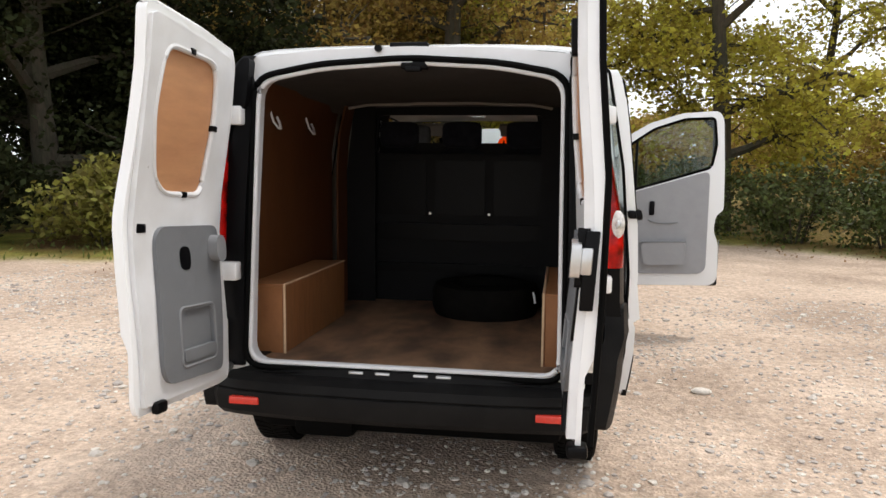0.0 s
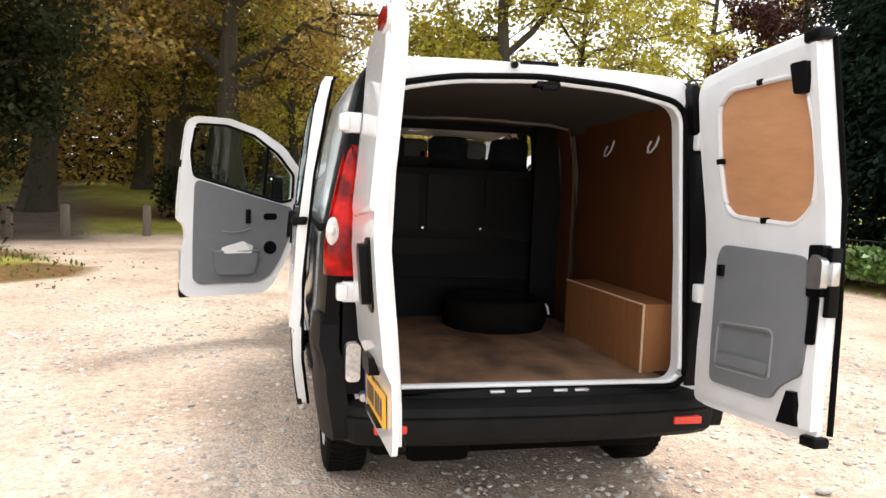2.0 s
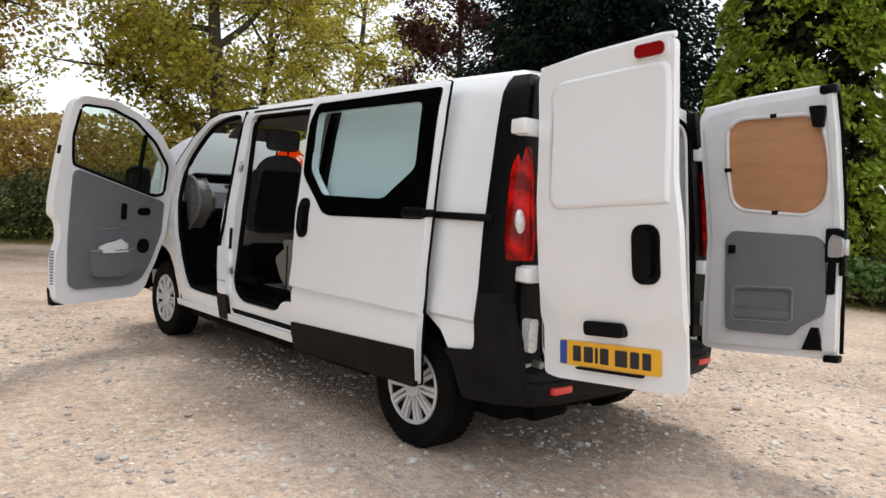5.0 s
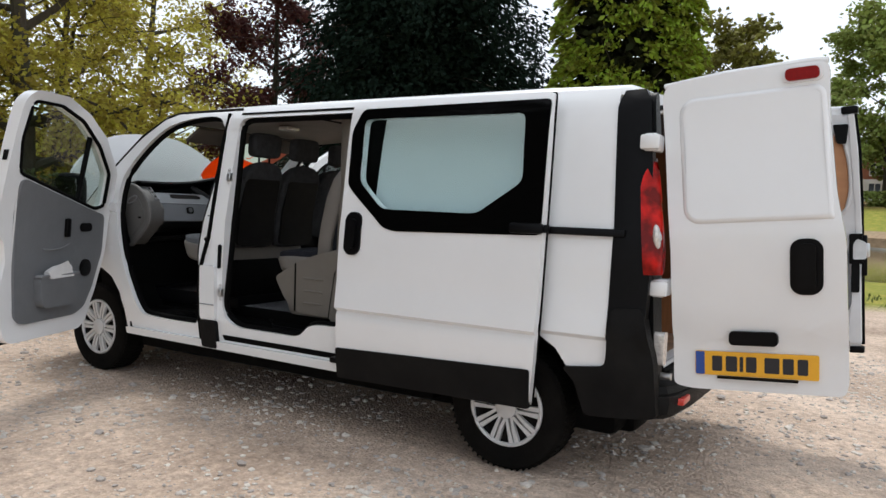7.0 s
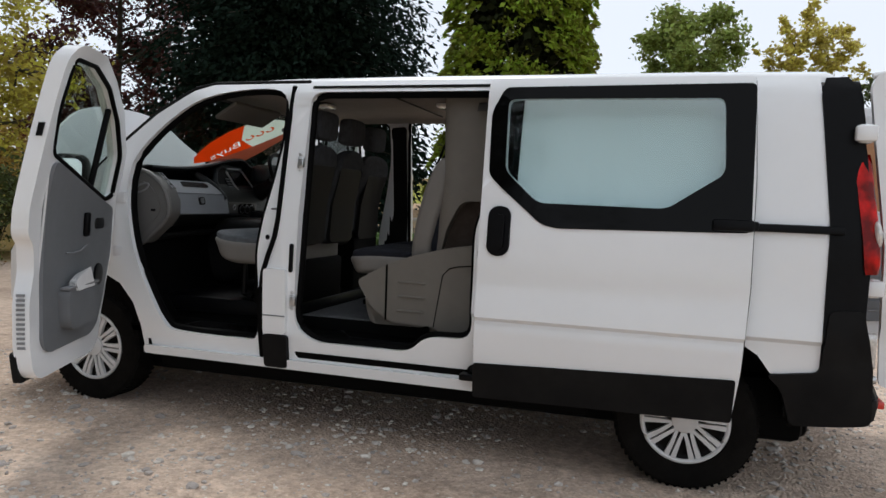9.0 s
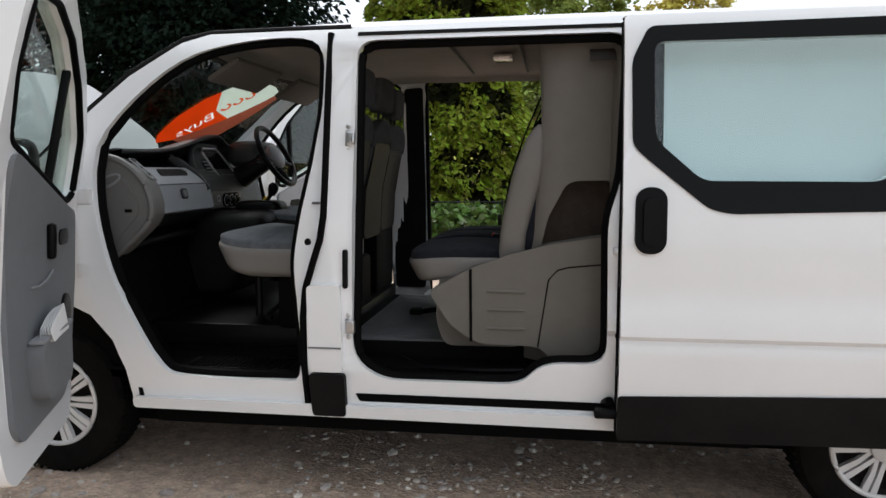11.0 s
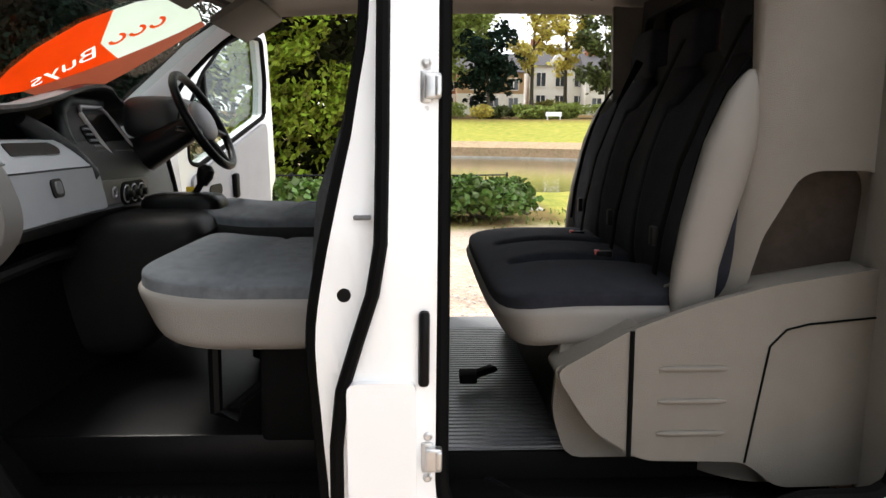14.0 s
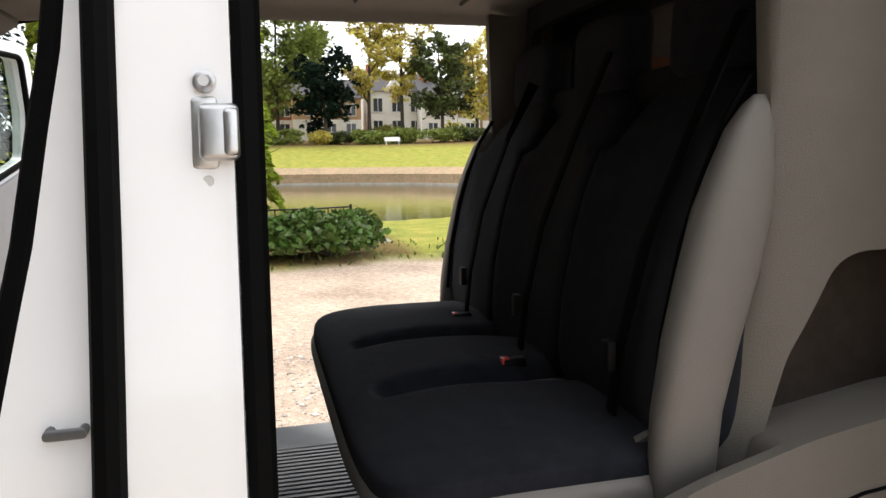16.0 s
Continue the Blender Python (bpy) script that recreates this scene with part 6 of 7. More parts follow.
idx = np.arange(nx * ny).reshape(nx, ny)
faces_ = np.stack([idx[:-1, :-1], idx[1:, :-1], idx[1:, 1:], idx[:-1, 1:]], -1).reshape(-1, 4)
me = bpy.data.meshes.new("ground")
me.from_pydata(np.stack([XX, YY, ZZ], -1).reshape(-1, 3).tolist(), [], faces_.tolist())
soft_ = np.clip(yd / .5 + .5 + rough_ * .9, 0, 1)
grass_ = soft_
pd = edge_dist(PATHW, XX, YY)
path_w = np.clip(.5 - pd / .6, 0, 1) * (YY > 12)
woods = np.where((YY > 15) & (XX > -13), .25, 1.0) * np.clip((YY - 5.5) / 2, 0, 1) * np.clip((3 - XX) / 3, 0, 1) * (soft_ > .3) * np.clip(.55 + rough_ * 1.6, 0, 1)
woods = np.maximum(woods, np.clip(1.6 - np.abs(YY - 20.8) / 2.6 + rough_ * .8, 0, 1) * (XX > -9.5) * np.clip((3 - XX) / 3, 0, 1))
bed = np.clip((XX - 3) / 2, 0, 1) * (yd > .1) * (XX < 14) * (YY > .6)
bank = np.clip(1 - np.abs(edge_dist(LAKE, XX, YY) - .8) / 1.3, 0, 1) * (XX > 45)
lit = np.clip((edge_dist(LAKE, XX, YY) - 17) / 5, 0, 1) * (XX > 60) * .9
cover = np.stack([grass_, np.clip(woods + bed * .8 + bank + lit, 0, 1), path_w, np.ones_like(grass_)], -1).reshape(-1, 4)
at = me.color_attributes.new("cover", "FLOAT_COLOR", "POINT")
at.data.foreach_set("color", cover.astype(np.float32).ravel())
me.polygons.foreach_set("use_smooth", [True] * len(me.polygons))
me.materials.append(ground_mat())
tagged(new("ground", me), "pale stony gravel yard running into grass and leaf litter", "ground", kind="structure")


def water_mat():
    m = bpy.data.materials.new("pond_water")
    m.use_nodes = True
    N, L = m.node_tree.nodes, m.node_tree.links
    b = N["Principled BSDF"]
    b.inputs["Base Color"].default_value = (.055, .05, .022, 1)
    b.inputs["Roughness"].default_value = .06
    tc, n, bp = N.new("ShaderNodeTexCoord"), N.new("ShaderNodeTexNoise"), N.new("ShaderNodeBump")
    n.inputs["Scale"].default_value, n.inputs["Detail"].default_value = 2.5, 3
    L.new(tc.outputs["Object"], n.inputs["Vector"])
    bp.inputs["Strength"].default_value, bp.inputs["Distance"].default_value = .25, .03
    L.new(n.outputs["Fac"], bp.inputs["Height"])
    L.new(bp.outputs[0], b.inputs["Normal"])
    return m


bm = bmesh.new()
bm.faces.new([bm.verts.new((x, y, -.6)) for x, y in ((16, -22), (76, -22), (76, 44), (16, 44))])
tagged(part("water", bm, water_mat()), "still brown-green pond water with ripples", "pond", kind="structure")


# ---- stones on the yard ----
STONE = mat("pale_stone", (.50, .455, .41), .9, vary=.25, scale=40, island=.35, bump=.3, bump_scale=90)


def stones(name, n, lo, hi, region, lab):
    rng = np.random.default_rng(5)
    base = bmesh.new()
    bmesh.ops.create_icosphere(base, subdivisions=1, radius=1)
    bv = np.array([v.co[:] for v in base.verts])
    bf = np.array([[v.index for v in f.verts] for f in base.faces])
    base.free()
    V, F = [], []
    x0, x1, y0, y1 = region
    k = 0
    while k < n:
        x, y = rng.uniform(x0, x1), rng.uniform(y0, y1)
        if noise.noise((x * .9, y * .9, 3)) < rng.uniform(-.55, .35):
            continue
        r = lo * (hi / lo) ** (rng.random() ** 2.2)
        q = bv * (1 + rng.normal(0, .16, (len(bv), 1))) * np.array([r, r * rng.uniform(.6, 1), r * rng.uniform(.35, .65)])
        a = rng.uniform(0, 6.28)
        R = np.array([[math.cos(a), -math.sin(a), 0], [math.sin(a), math.cos(a), 0], [0, 0, 1]])
        V.append(q @ R.T + np.array([x, y, noise.noise((x * .8, y * .8, 0)) * .018 + r * .12]))
        F.append(bf + k * len(bv))
        k += 1
    me = bpy.data.meshes.new(name)
    me.from_pydata(np.concatenate(V).tolist(), [], np.concatenate(F).tolist())
    me.materials.append(STONE)
    ob = new(name, me)
    return tagged(ob, lab, "stones", kind="stuff")


stones("gravel", 26000, .006, .026, (-6.5, 4.5, -3.4, 6.0), "loose pale gravel scattered over the yard")
stones("cobble", 1500, .014, .042, (-6.5, 5.0, -3.2, 7.5), "larger loose stones lying on the yard")
bm = bmesh.new()
for (x, y, r) in ((1.66, 2.09, .06), (-2.4, -1.0, .05), (-1.5, -1.7, .055), (1.6, .2, .04)):
    sub = bmesh.new()
    bmesh.ops.create_icosphere(sub, subdivisions=2, radius=1)
    merge(bm, sub, 0, lambda a, b, c, x=x, y=y, r=r: Vector((x + a * r * 1.2, y + b * r * .8, .01 + c * r * .4)))
tagged(part("boulder", bm, STONE), "flat pale stones half sunk in the gravel", "stones", kind="stuff")

# ---- plants ----
BARK = mat("bark", (.075, .058, .043), .95, vary=.4, scale=7, bump=.7, bump_scale=25, stretch=(3, 3, .7), second=(.05, .05, .03), second_scale=2, mix_sharp=.4)
L_YEL = mat("yellow_green_leaf", (.42, .37, .06), .6, island=.45, trans=.5, spec=.25)
L_OLIVE = mat("olive_leaf", (.19, .18, .04), .65, island=.45, trans=.35, spec=.25)
L_BROWN = mat("brown_leaf", (.36, .25, .07), .65, island=.45, trans=.5, spec=.2)
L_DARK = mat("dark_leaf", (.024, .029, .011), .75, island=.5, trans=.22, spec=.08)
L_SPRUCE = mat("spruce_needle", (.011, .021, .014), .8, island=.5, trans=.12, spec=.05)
L_GREEN = mat("bright_conifer_leaf", (.21, .27, .022), .6, island=.65, trans=.25, spec=.25)
L_RED = mat("copper_leaf", (.10, .035, .03), .6, island=.45, trans=.3, spec=.25)
L_IVY = mat("ivy_leaf", (.10, .17, .035), .42, island=.45, trans=.2, spec=.5)
L_HEDGE = mat("hedge_leaf", (.075, .095, .025), .5, island=.5, trans=.2, spec=.4)
L_FAR = mat("far_leaf", (.23, .28, .07), .7, island=.4, trans=.3, spec=.2)
L_WILLOW = mat("willow_leaf", (.56, .48, .12), .6, island=.35, trans=.45, spec=.2)
L_FALL = mat("fallen_leaf", (.20, .10, .035), .8, island=.5, spec=.2)


def leaf_mesh(name, C, size, rng, mat_, parent, droop=0.0, long=1.6, up=None, label=""):
    """One mesh of many small bent leaves, centred on the points C."""
    n = len(C)
    d = rng.normal(size=(n, 3))
    d[:, 2] = d[:, 2] * .6 - droop
    if up is not None:
        d = d * .55 + up
    d /= np.linalg.norm(d, axis=1)[:, None]
    q = np.cross(d, rng.normal(size=(n, 3)))
    q /= np.linalg.norm(q, axis=1)[:, None] + 1e-9
    nn = np.cross(d, q)
    s = size * rng.uniform(.6, 1.4, (n, 1))
    a, b = C - d * s * long * .5, C + d * s * long * .5
    l, r = C + q * s * .5 + nn * s * .12, C - q * s * .5 + nn * s * .12
    V = np.stack([a, l, b, r], 1).reshape(-1, 3)
    me = bpy.data.meshes.new(name)
    me.vertices.add(n * 4)
    me.vertices.foreach_set("co", V.astype(np.float32).ravel())
    me.loops.add(n * 4)
    me.loops.foreach_set("vertex_index", np.arange(n * 4, dtype=np.int32))
    me.polygons.add(n)
    me.polygons.foreach_set("loop_start", np.arange(0, n * 4, 4, dtype=np.int32))
    me.update(calc_edges=True)
    me.materials.append(mat_)
    ob = new(name, me)
    if parent:
        ob.parent = parent
        ob.matrix_parent_inverse = parent.matrix_basis.inverted()
    if label:
        ob["label"] = label
    return ob


def broad_tree(x, y, h, crown, mat_, seed, label, leaves=9000, size=.13, bole=.28, trunk=.2, bark=BARK, z0=None, low=.3, droop=.1, cat="tree", sparse=1.0):
    """A broadleaf tree: tapered trunk, forking limbs, leaves in clumps at the twig ends."""
    rng = np.random.default_rng(seed)
    z0 = float(height(np.array([x]), np.array([y]))[0]) - .05 if z0 is None else z0
    top = tagged(new("tree"), label, cat, group="trees round the yard")
    top.location = (x, y, z0)
    bm = bmesh.new()
    lean = rng.normal(0, .03, 2)
    pts = [Vector((x + lean[0] * h * t + .12 * math.sin(t * 7 + seed), y + lean[1] * h * t + .12 * math.cos(t * 6 + seed), z0 + h * .8 * t)) for t in np.linspace(0, 1, 9)]
    tube(bm, pts, [trunk * (1.35 if i == 0 else 1) * (1 - .88 * i / 8) for i in range(9)], 9)
    ends = []
    nl = 16
    for i in range(nl):
        f = low + (.98 - low) * (i + rng.random()) / nl
        p = pts[min(7, int(f * 8))].lerp(pts[min(8, int(f * 8) + 1)], f * 8 % 1)
        ang = i * 2.4 + rng.random()
        reach = crown * math.sqrt(max(.12, 1 - ((f - .5) / .62) ** 2)) * rng.uniform(.75, 1.08)
        rise = h * .16 * rng.uniform(.2, 1.2)
        q = [p]
        for k in range(1, 5):
            t = k / 4
            q.append(p + Vector((math.cos(ang) * reach * t, math.sin(ang) * reach * t, rise * t - .3 * droop * reach * t * t)) + Vector(rng.normal(0, .08 * reach * t, 3)))
        r0 = trunk * (1 - .80 * f) * .62
        tube(bm, q, [max(.008, r0 * (1 - .85 * k / 4)) for k in range(5)], 6)
        for k in (2, 3, 4):
            for _ in range(4):
                e = q[k] + Vector(rng.normal(0, .24 * reach, 3) * np.array([1, 1, .7]))
                tube(bm, [q[k], q[k].lerp(e, .5) + Vector(rng.normal(0, .05, 3)), e], [max(.006, r0 * .3), max(.005, r0 * .2), .004], 4)
                ends.append((np.array(e), .095 * crown * rng.uniform(.6, 1.3)))
            ends.append((np.array(q[k]), .09 * crown))
    part("trunk", bm, bark, top)
    w = rng.integers(0, len(ends), leaves)
    base = np.array([e[0] for e in ends])[w]
    rad = np.array([e[1] for e in ends])[w][:, None]
    C = base + rng.normal(size=(leaves, 3)) * rad * np.array([1, 1, .75]) * sparse
    C[:, 2] -= droop * np.abs(rng.normal(size=leaves)) * rad[:, 0] * 2
    C[:, 2] = np.maximum(C[:, 2], z0 + .15)
    leaf_mesh("crown", C, size, rng, mat_, top, droop=droop)
    return top


def conifer(x, y, h, r, mat_, seed, label, leaves=16000, size=.14, skirt=.04, power=.8, flat=False, trunk=.2):
    """A conifer: straight trunk, tiers of drooping boughs, each with fans of needles."""
    rng = np.random.default_rng(seed)
    top = tagged(new("conifer"), label, "tree", group="trees round the yard")
    top.location = (x, y, 0)
    bm = bmesh.new()
    tube(bm, [(x, y, -.05), (x + .03, y, h * .5), (x, y, h * .98)], [trunk, trunk * .6, .015], 9)
    boughs = []
    n = int(46 + h * 5)
    for i in range(n):
        f = skirt + (1 - skirt) * (i / n) ** 1.1
        ang = i * 2.399 + rng.normal(0, .2)
        reach = r * (1 - f) ** power * rng.uniform(.78, 1.1) + .12
        p0 = np.array((x, y, h * f))
        if flat:
            p1 = p0 + np.array((math.cos(ang) * reach, math.sin(ang) * reach, reach * .55))
        else:
            p1 = p0 + np.array((math.cos(ang) * reach, math.sin(ang) * reach, -.22 * reach + .1))
        mid = (p0 + p1) / 2 + np.array((0, 0, .06 * reach))
        tube(bm, [p0, mid, p1], [.035 * (1 - f) + .01, .02 * (1 - f) + .006, .004], 4)
        boughs.append((p0, mid, p1, reach))
    part("trunk", bm, BARK, top)
    wts = np.array([b[3] for b in boughs]) ** 1.3
    w = rng.choice(len(boughs), leaves, p=wts / wts.sum())
    t = rng.random(leaves) ** .6
    P0, P1 = np.array([b[0] for b in boughs])[w], np.array([b[2] for b in boughs])[w]
    R = np.array([b[3] for b in boughs])[w][:, None]
    C = P0 + (P1 - P0) * t[:, None] + rng.normal(size=(leaves, 3)) * np.array([.15, .15, .10]) * R * (1.25 - t[:, None] * .55)
    C[:, 2] -= np.abs(rng.normal(size=leaves)) * .10 * R[:, 0]
    C[:, 2] = np.maximum(C[:, 2], .05)
    if flat:
        # dense column: drooping fans over inner leaves coloured dark for the shade between them
        k = 620
        f = rng.random(k) * .97 + .015
        a_ = rng.uniform(0, 2 * math.pi, k)
        rr_ = r * (1 - f) ** power * rng.uniform(.86, 1.06, k)
        K = np.stack([x + np.cos(a_) * rr_, y + np.sin(a_) * rr_, h * f], 1)
        O = np.stack([np.cos(a_), np.sin(a_), np.zeros(k)], 1)
        w = rng.integers(0, k, leaves)
        u_ = rng.random(leaves)
        side = np.stack([-O[w][:, 1], O[w][:, 0], np.zeros(leaves)], 1)
        C = K[w] + O[w] * (u_ * .34 - .12)[:, None] + side * (rng.normal(0, .17, leaves) * (1.1 - .5 * u_))[:, None]
        C[:, 2] += -.42 * u_ ** 1.6 + rng.normal(0, .045, leaves) + .12
        C[:, 2] = np.maximum(C[:, 2], .05)
        leaf_mesh("crown", C, size, rng, mat_, top, long=2.1, up=O[w] * .8 + np.array([0, 0, -.55]))
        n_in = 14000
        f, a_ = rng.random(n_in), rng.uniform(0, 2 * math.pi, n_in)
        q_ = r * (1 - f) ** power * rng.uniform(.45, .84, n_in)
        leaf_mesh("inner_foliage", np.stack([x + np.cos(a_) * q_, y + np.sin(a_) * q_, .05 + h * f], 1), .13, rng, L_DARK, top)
        return top
    up = (P1 - P0) / np.linalg.norm(P1 - P0, axis=1)[:, None] * .9 + (np.array([0, 0, .35]) if flat else np.array([0, 0, -.45]))
    leaf_mesh("crown", C, size, rng, mat_, top, long=2.3, up=up)
    n_in = 42000
    f, a_ = rng.random(n_in) ** 1.2 * .97, rng.uniform(0, 2 * math.pi, n_in)
    q_ = r * (1 - f) ** power * rng.uniform(.2, .80, n_in)
    leaf_mesh("inner_foliage", np.stack([x + np.cos(a_) * q_, y + np.sin(a_) * q_, .3 + h * f], 1), .13, rng, mat_, top)
    return top


def bush(name, x, y, rx, ry, h, mat_, seed, label, leaves=2500, size=.07, z0=None, cat="shrub", group="shrubs"):
    rng = np.random.default_rng(seed)
    z0 = float(height(np.array([x]), np.array([y]))[0]) if z0 is None else z0
    top = tagged(new(name), label, cat, group=group)
    top.location = (x, y, z0)
    bm = bmesh.new()
    for i in range(9):
        a = i * 2.4
        e = (x + math.cos(a) * rx * .6, y + math.sin(a) * ry * .6, z0 + h * rng.uniform(.5, .9))
        tube(bm, [(x + .1 * math.cos(a) * rx, y + .1 * math.sin(a) * ry, z0 - .03), ((x + e[0]) / 2, (y + e[1]) / 2, z0 + h * .35), e], [.025, .016, .006], 5)
    part("stem", bm, BARK, top)
    k = 26
    lob = rng.normal(size=(k, 3))
    lob /= np.linalg.norm(lob, axis=1)[:, None]
    lob = lob * rng.uniform(.55, .9, (k, 1))
    w = rng.integers(0, k, leaves)
    d = rng.normal(size=(leaves, 3))
    d /= np.linalg.norm(d, axis=1)[:, None]
    C = lob[w] + d * rng.uniform(.2, .42, (leaves, 1))
    C = np.stack([x + C[:, 0] * rx, y + C[:, 1] * ry, z0 + h * .5 + C[:, 2] * h * .5], 1)
    C[:, 2] = np.maximum(C[:, 2], z0 + .02)
    leaf_mesh("foliage", C, size, rng, mat_, top)
    return top


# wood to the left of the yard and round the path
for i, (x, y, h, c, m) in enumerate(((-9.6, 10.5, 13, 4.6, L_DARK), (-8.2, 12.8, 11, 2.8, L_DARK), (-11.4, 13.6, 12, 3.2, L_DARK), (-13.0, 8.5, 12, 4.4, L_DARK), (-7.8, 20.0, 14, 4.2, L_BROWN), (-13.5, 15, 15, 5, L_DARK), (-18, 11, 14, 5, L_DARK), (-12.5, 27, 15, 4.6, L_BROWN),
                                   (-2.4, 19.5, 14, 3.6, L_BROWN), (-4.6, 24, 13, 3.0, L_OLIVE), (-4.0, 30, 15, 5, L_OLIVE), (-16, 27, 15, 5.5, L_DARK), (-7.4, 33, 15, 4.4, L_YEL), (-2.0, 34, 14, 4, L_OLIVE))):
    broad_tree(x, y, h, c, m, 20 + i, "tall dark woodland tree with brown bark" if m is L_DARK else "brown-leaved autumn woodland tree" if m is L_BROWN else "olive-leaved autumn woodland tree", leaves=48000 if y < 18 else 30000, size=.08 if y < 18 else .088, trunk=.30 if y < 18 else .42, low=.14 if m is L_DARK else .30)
# the wood's depth beyond the nearest trees
rng = np.random.default_rng(3)
n = 90000
wx = rng.uniform(-46, 30, n)
wy = 36 + rng.uniform(-4, 8, n) - .012 * (wx + 8) ** 2 * (wx < -8) - .004 * (wx - 5) ** 2 * (wx > 5)
top_ = np.where(wx < -16, 12, np.where(wx < -3, 8, 8 - 4.5 * np.clip((wx + 3) / 5, 0, 1))) * (1 + .30 * np.array([noise.noise((a * .22, b * .1, 1)) for a, b in zip(wx, wy)]))
C = np.stack([wx, wy, .5 + top_ * rng.random(n) ** .9], 1)
C[:, 2] += np.where((wx > -18) & (wx < -2), .15, 0)
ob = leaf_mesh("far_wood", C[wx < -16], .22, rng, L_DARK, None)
tagged(ob, "deep dark woodland behind the yard's trees", "wood", kind="stuff")
ob = leaf_mesh("far_thicket", C[wx >= -16], .17, rng, L_BROWN, None)
tagged(ob, "brown thicket beyond the autumn trees", "thicket", kind="stuff")
# undergrowth at the far end of the path
n = 60000
wx, wy = rng.uniform(-34, 3, n), rng.uniform(40, 48, n)
C = np.stack([wx, wy, height(wx, wy) + .1 + 6.5 * rng.random(n) ** 1.1], 1)
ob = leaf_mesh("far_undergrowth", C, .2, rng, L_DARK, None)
tagged(ob, "dark undergrowth closing the end of the path", "undergrowth", kind="stuff")
# light trees ahead of the van
broad_tree(4.2, 14.6, 13, 3.0, L_YEL, 51, "spreading yellow-green autumn tree behind the hedge", leaves=40000, size=.078, trunk=.24, low=.16, sparse=1.1)
broad_tree(-.6, 22.5, 10, 2.6, L_YEL, 52, "yellow-green autumn tree with dark limbs", leaves=17000, size=.075, trunk=.2, low=.2)
broad_tree(8.0, 19.5, 11, 3.2, L_YEL, 53, "yellow-green autumn tree with open crown", leaves=17000, size=.08, trunk=.2, low=.18)
broad_tree(20, 33, 18, 5.0, L_YEL, 55, "tall yellow-green autumn tree beyond the hedge", leaves=18000, size=.15, trunk=.35, low=.12)
broad_tree(15.3, 18.2, 11.5, 2.6, L_RED, 54, "copper-red leaved tree beyond the spruce", leaves=26000, size=.09, trunk=.22, low=.16)
conifer(14.6, 11.6, 17.8, 4.15, L_SPRUCE, 61, "broad dark spruce with drooping boughs", leaves=95000, size=.078, power=.45, skirt=.14)
conifer(12.5, 4.6, 11, 1.9, L_GREEN, 62, "dense bright green conifer behind the railing", leaves=52000, size=.075, power=.32, flat=True)
for i, (x, y, h, rx, ry) in enumerate(((3.6, 13.2, 1.7, 1.2, .9), (5.2, 12.2, 1.75, 1.2, .9), (6.6, 11.4, 1.6, 1.1, .9), (7.8, 10.2, 1.4, 1.0, .9), (2.0, 14.0, 1.6, 1.1, .9), (.4, 15.0, 1.5, 1.1, .9), (-1.0, 16.2, 1.5, 1.0, .9), (8.8, 12.6, 1.7, 1.3, 1.1))):
    bush("hedge_bush", x, y, rx, ry, h, L_HEDGE, 70 + i, "clipped dark green hedge bush along the yard", leaves=4200, size=.055, cat="hedge", group="hedge along the yard")
for i, (x, y, h, rx, ry) in enumerate(((-7.0, 8.6, 1.5, 1.3, 1.0), (-9.2, 8.0, 1.8, 1.4, 1.1), (-11.8, 7.4, 1.7, 1.5, 1.1), (-7.6, 10.0, 1.0, .8, .8), (-8.2, 12.5, 1.6, 1.3, 1.1), (-14.8, 7.2, 2.0, 1.7, 1.2), (-9.6, 16.4, 1.8, 1.4, 1.3), (-3.2, 19, 1.7, 1.5, 1.3))):
    bush("undergrowth", x, y, rx, ry, h, L_DARK if i % 3 else L_OLIVE, 90 + i, "dark tangled undergrowth at the wood's edge", leaves=3200, size=.08, group="undergrowth at the wood's edge")

# ivy bed with its iron railing along the pond side
rng = np.random.default_rng(7)
n = 15000
ed = np.array([(9.7, .95), (9.0, 1.75), (8.9, 2.9), (8.4, 4.8), (7.7, 6.8), (7.1, 9.6)])
seg = rng.integers(0, 5, n)
t = rng.random(n)
P = ed[seg] + (ed[seg + 1] - ed[seg]) * t[:, None]
D = ed[seg + 1] - ed[seg]
Nn = np.stack([-D[:, 1], D[:, 0]], 1) / np.linalg.norm(D, axis=1)[:, None] * -1
u = rng.random(n) ** .8 * 1.15
prof = .62 * np.sqrt(np.clip(1 - ((u - .55) / .62) ** 2, 0, 1))
lump = np.array([noise.noise((p[0] * 1.7, p[1] * 1.7, 2)) for p in P])
C = np.stack([P[:, 0] + Nn[:, 0] * u, P[:, 1] + Nn[:, 1] * u, prof * (1 + .35 * lump) * rng.uniform(.55, 1.08, n) + .03], 1)
ivy = tagged(new("ivy_bed"), "glossy green ivy heaped along the railing", "ivy")
ivy.location = (9.2, 3.2, 0)
leaf_mesh("ivy_leaves", C, .11, rng, L_IVY, ivy, long=1.1)
bm = bmesh.new()
for a, b in zip(ed, ed[1:]):
    tube(bm, [(a[0] + .5, a[1] + .15, .1), ((a[0] + b[0]) / 2 + .5, (a[1] + b[1]) / 2 + .15, .3), (b[0] + .5, b[1] + .15, .12)], .025, 5)
part("ivy_stem", bm, BARK, ivy)

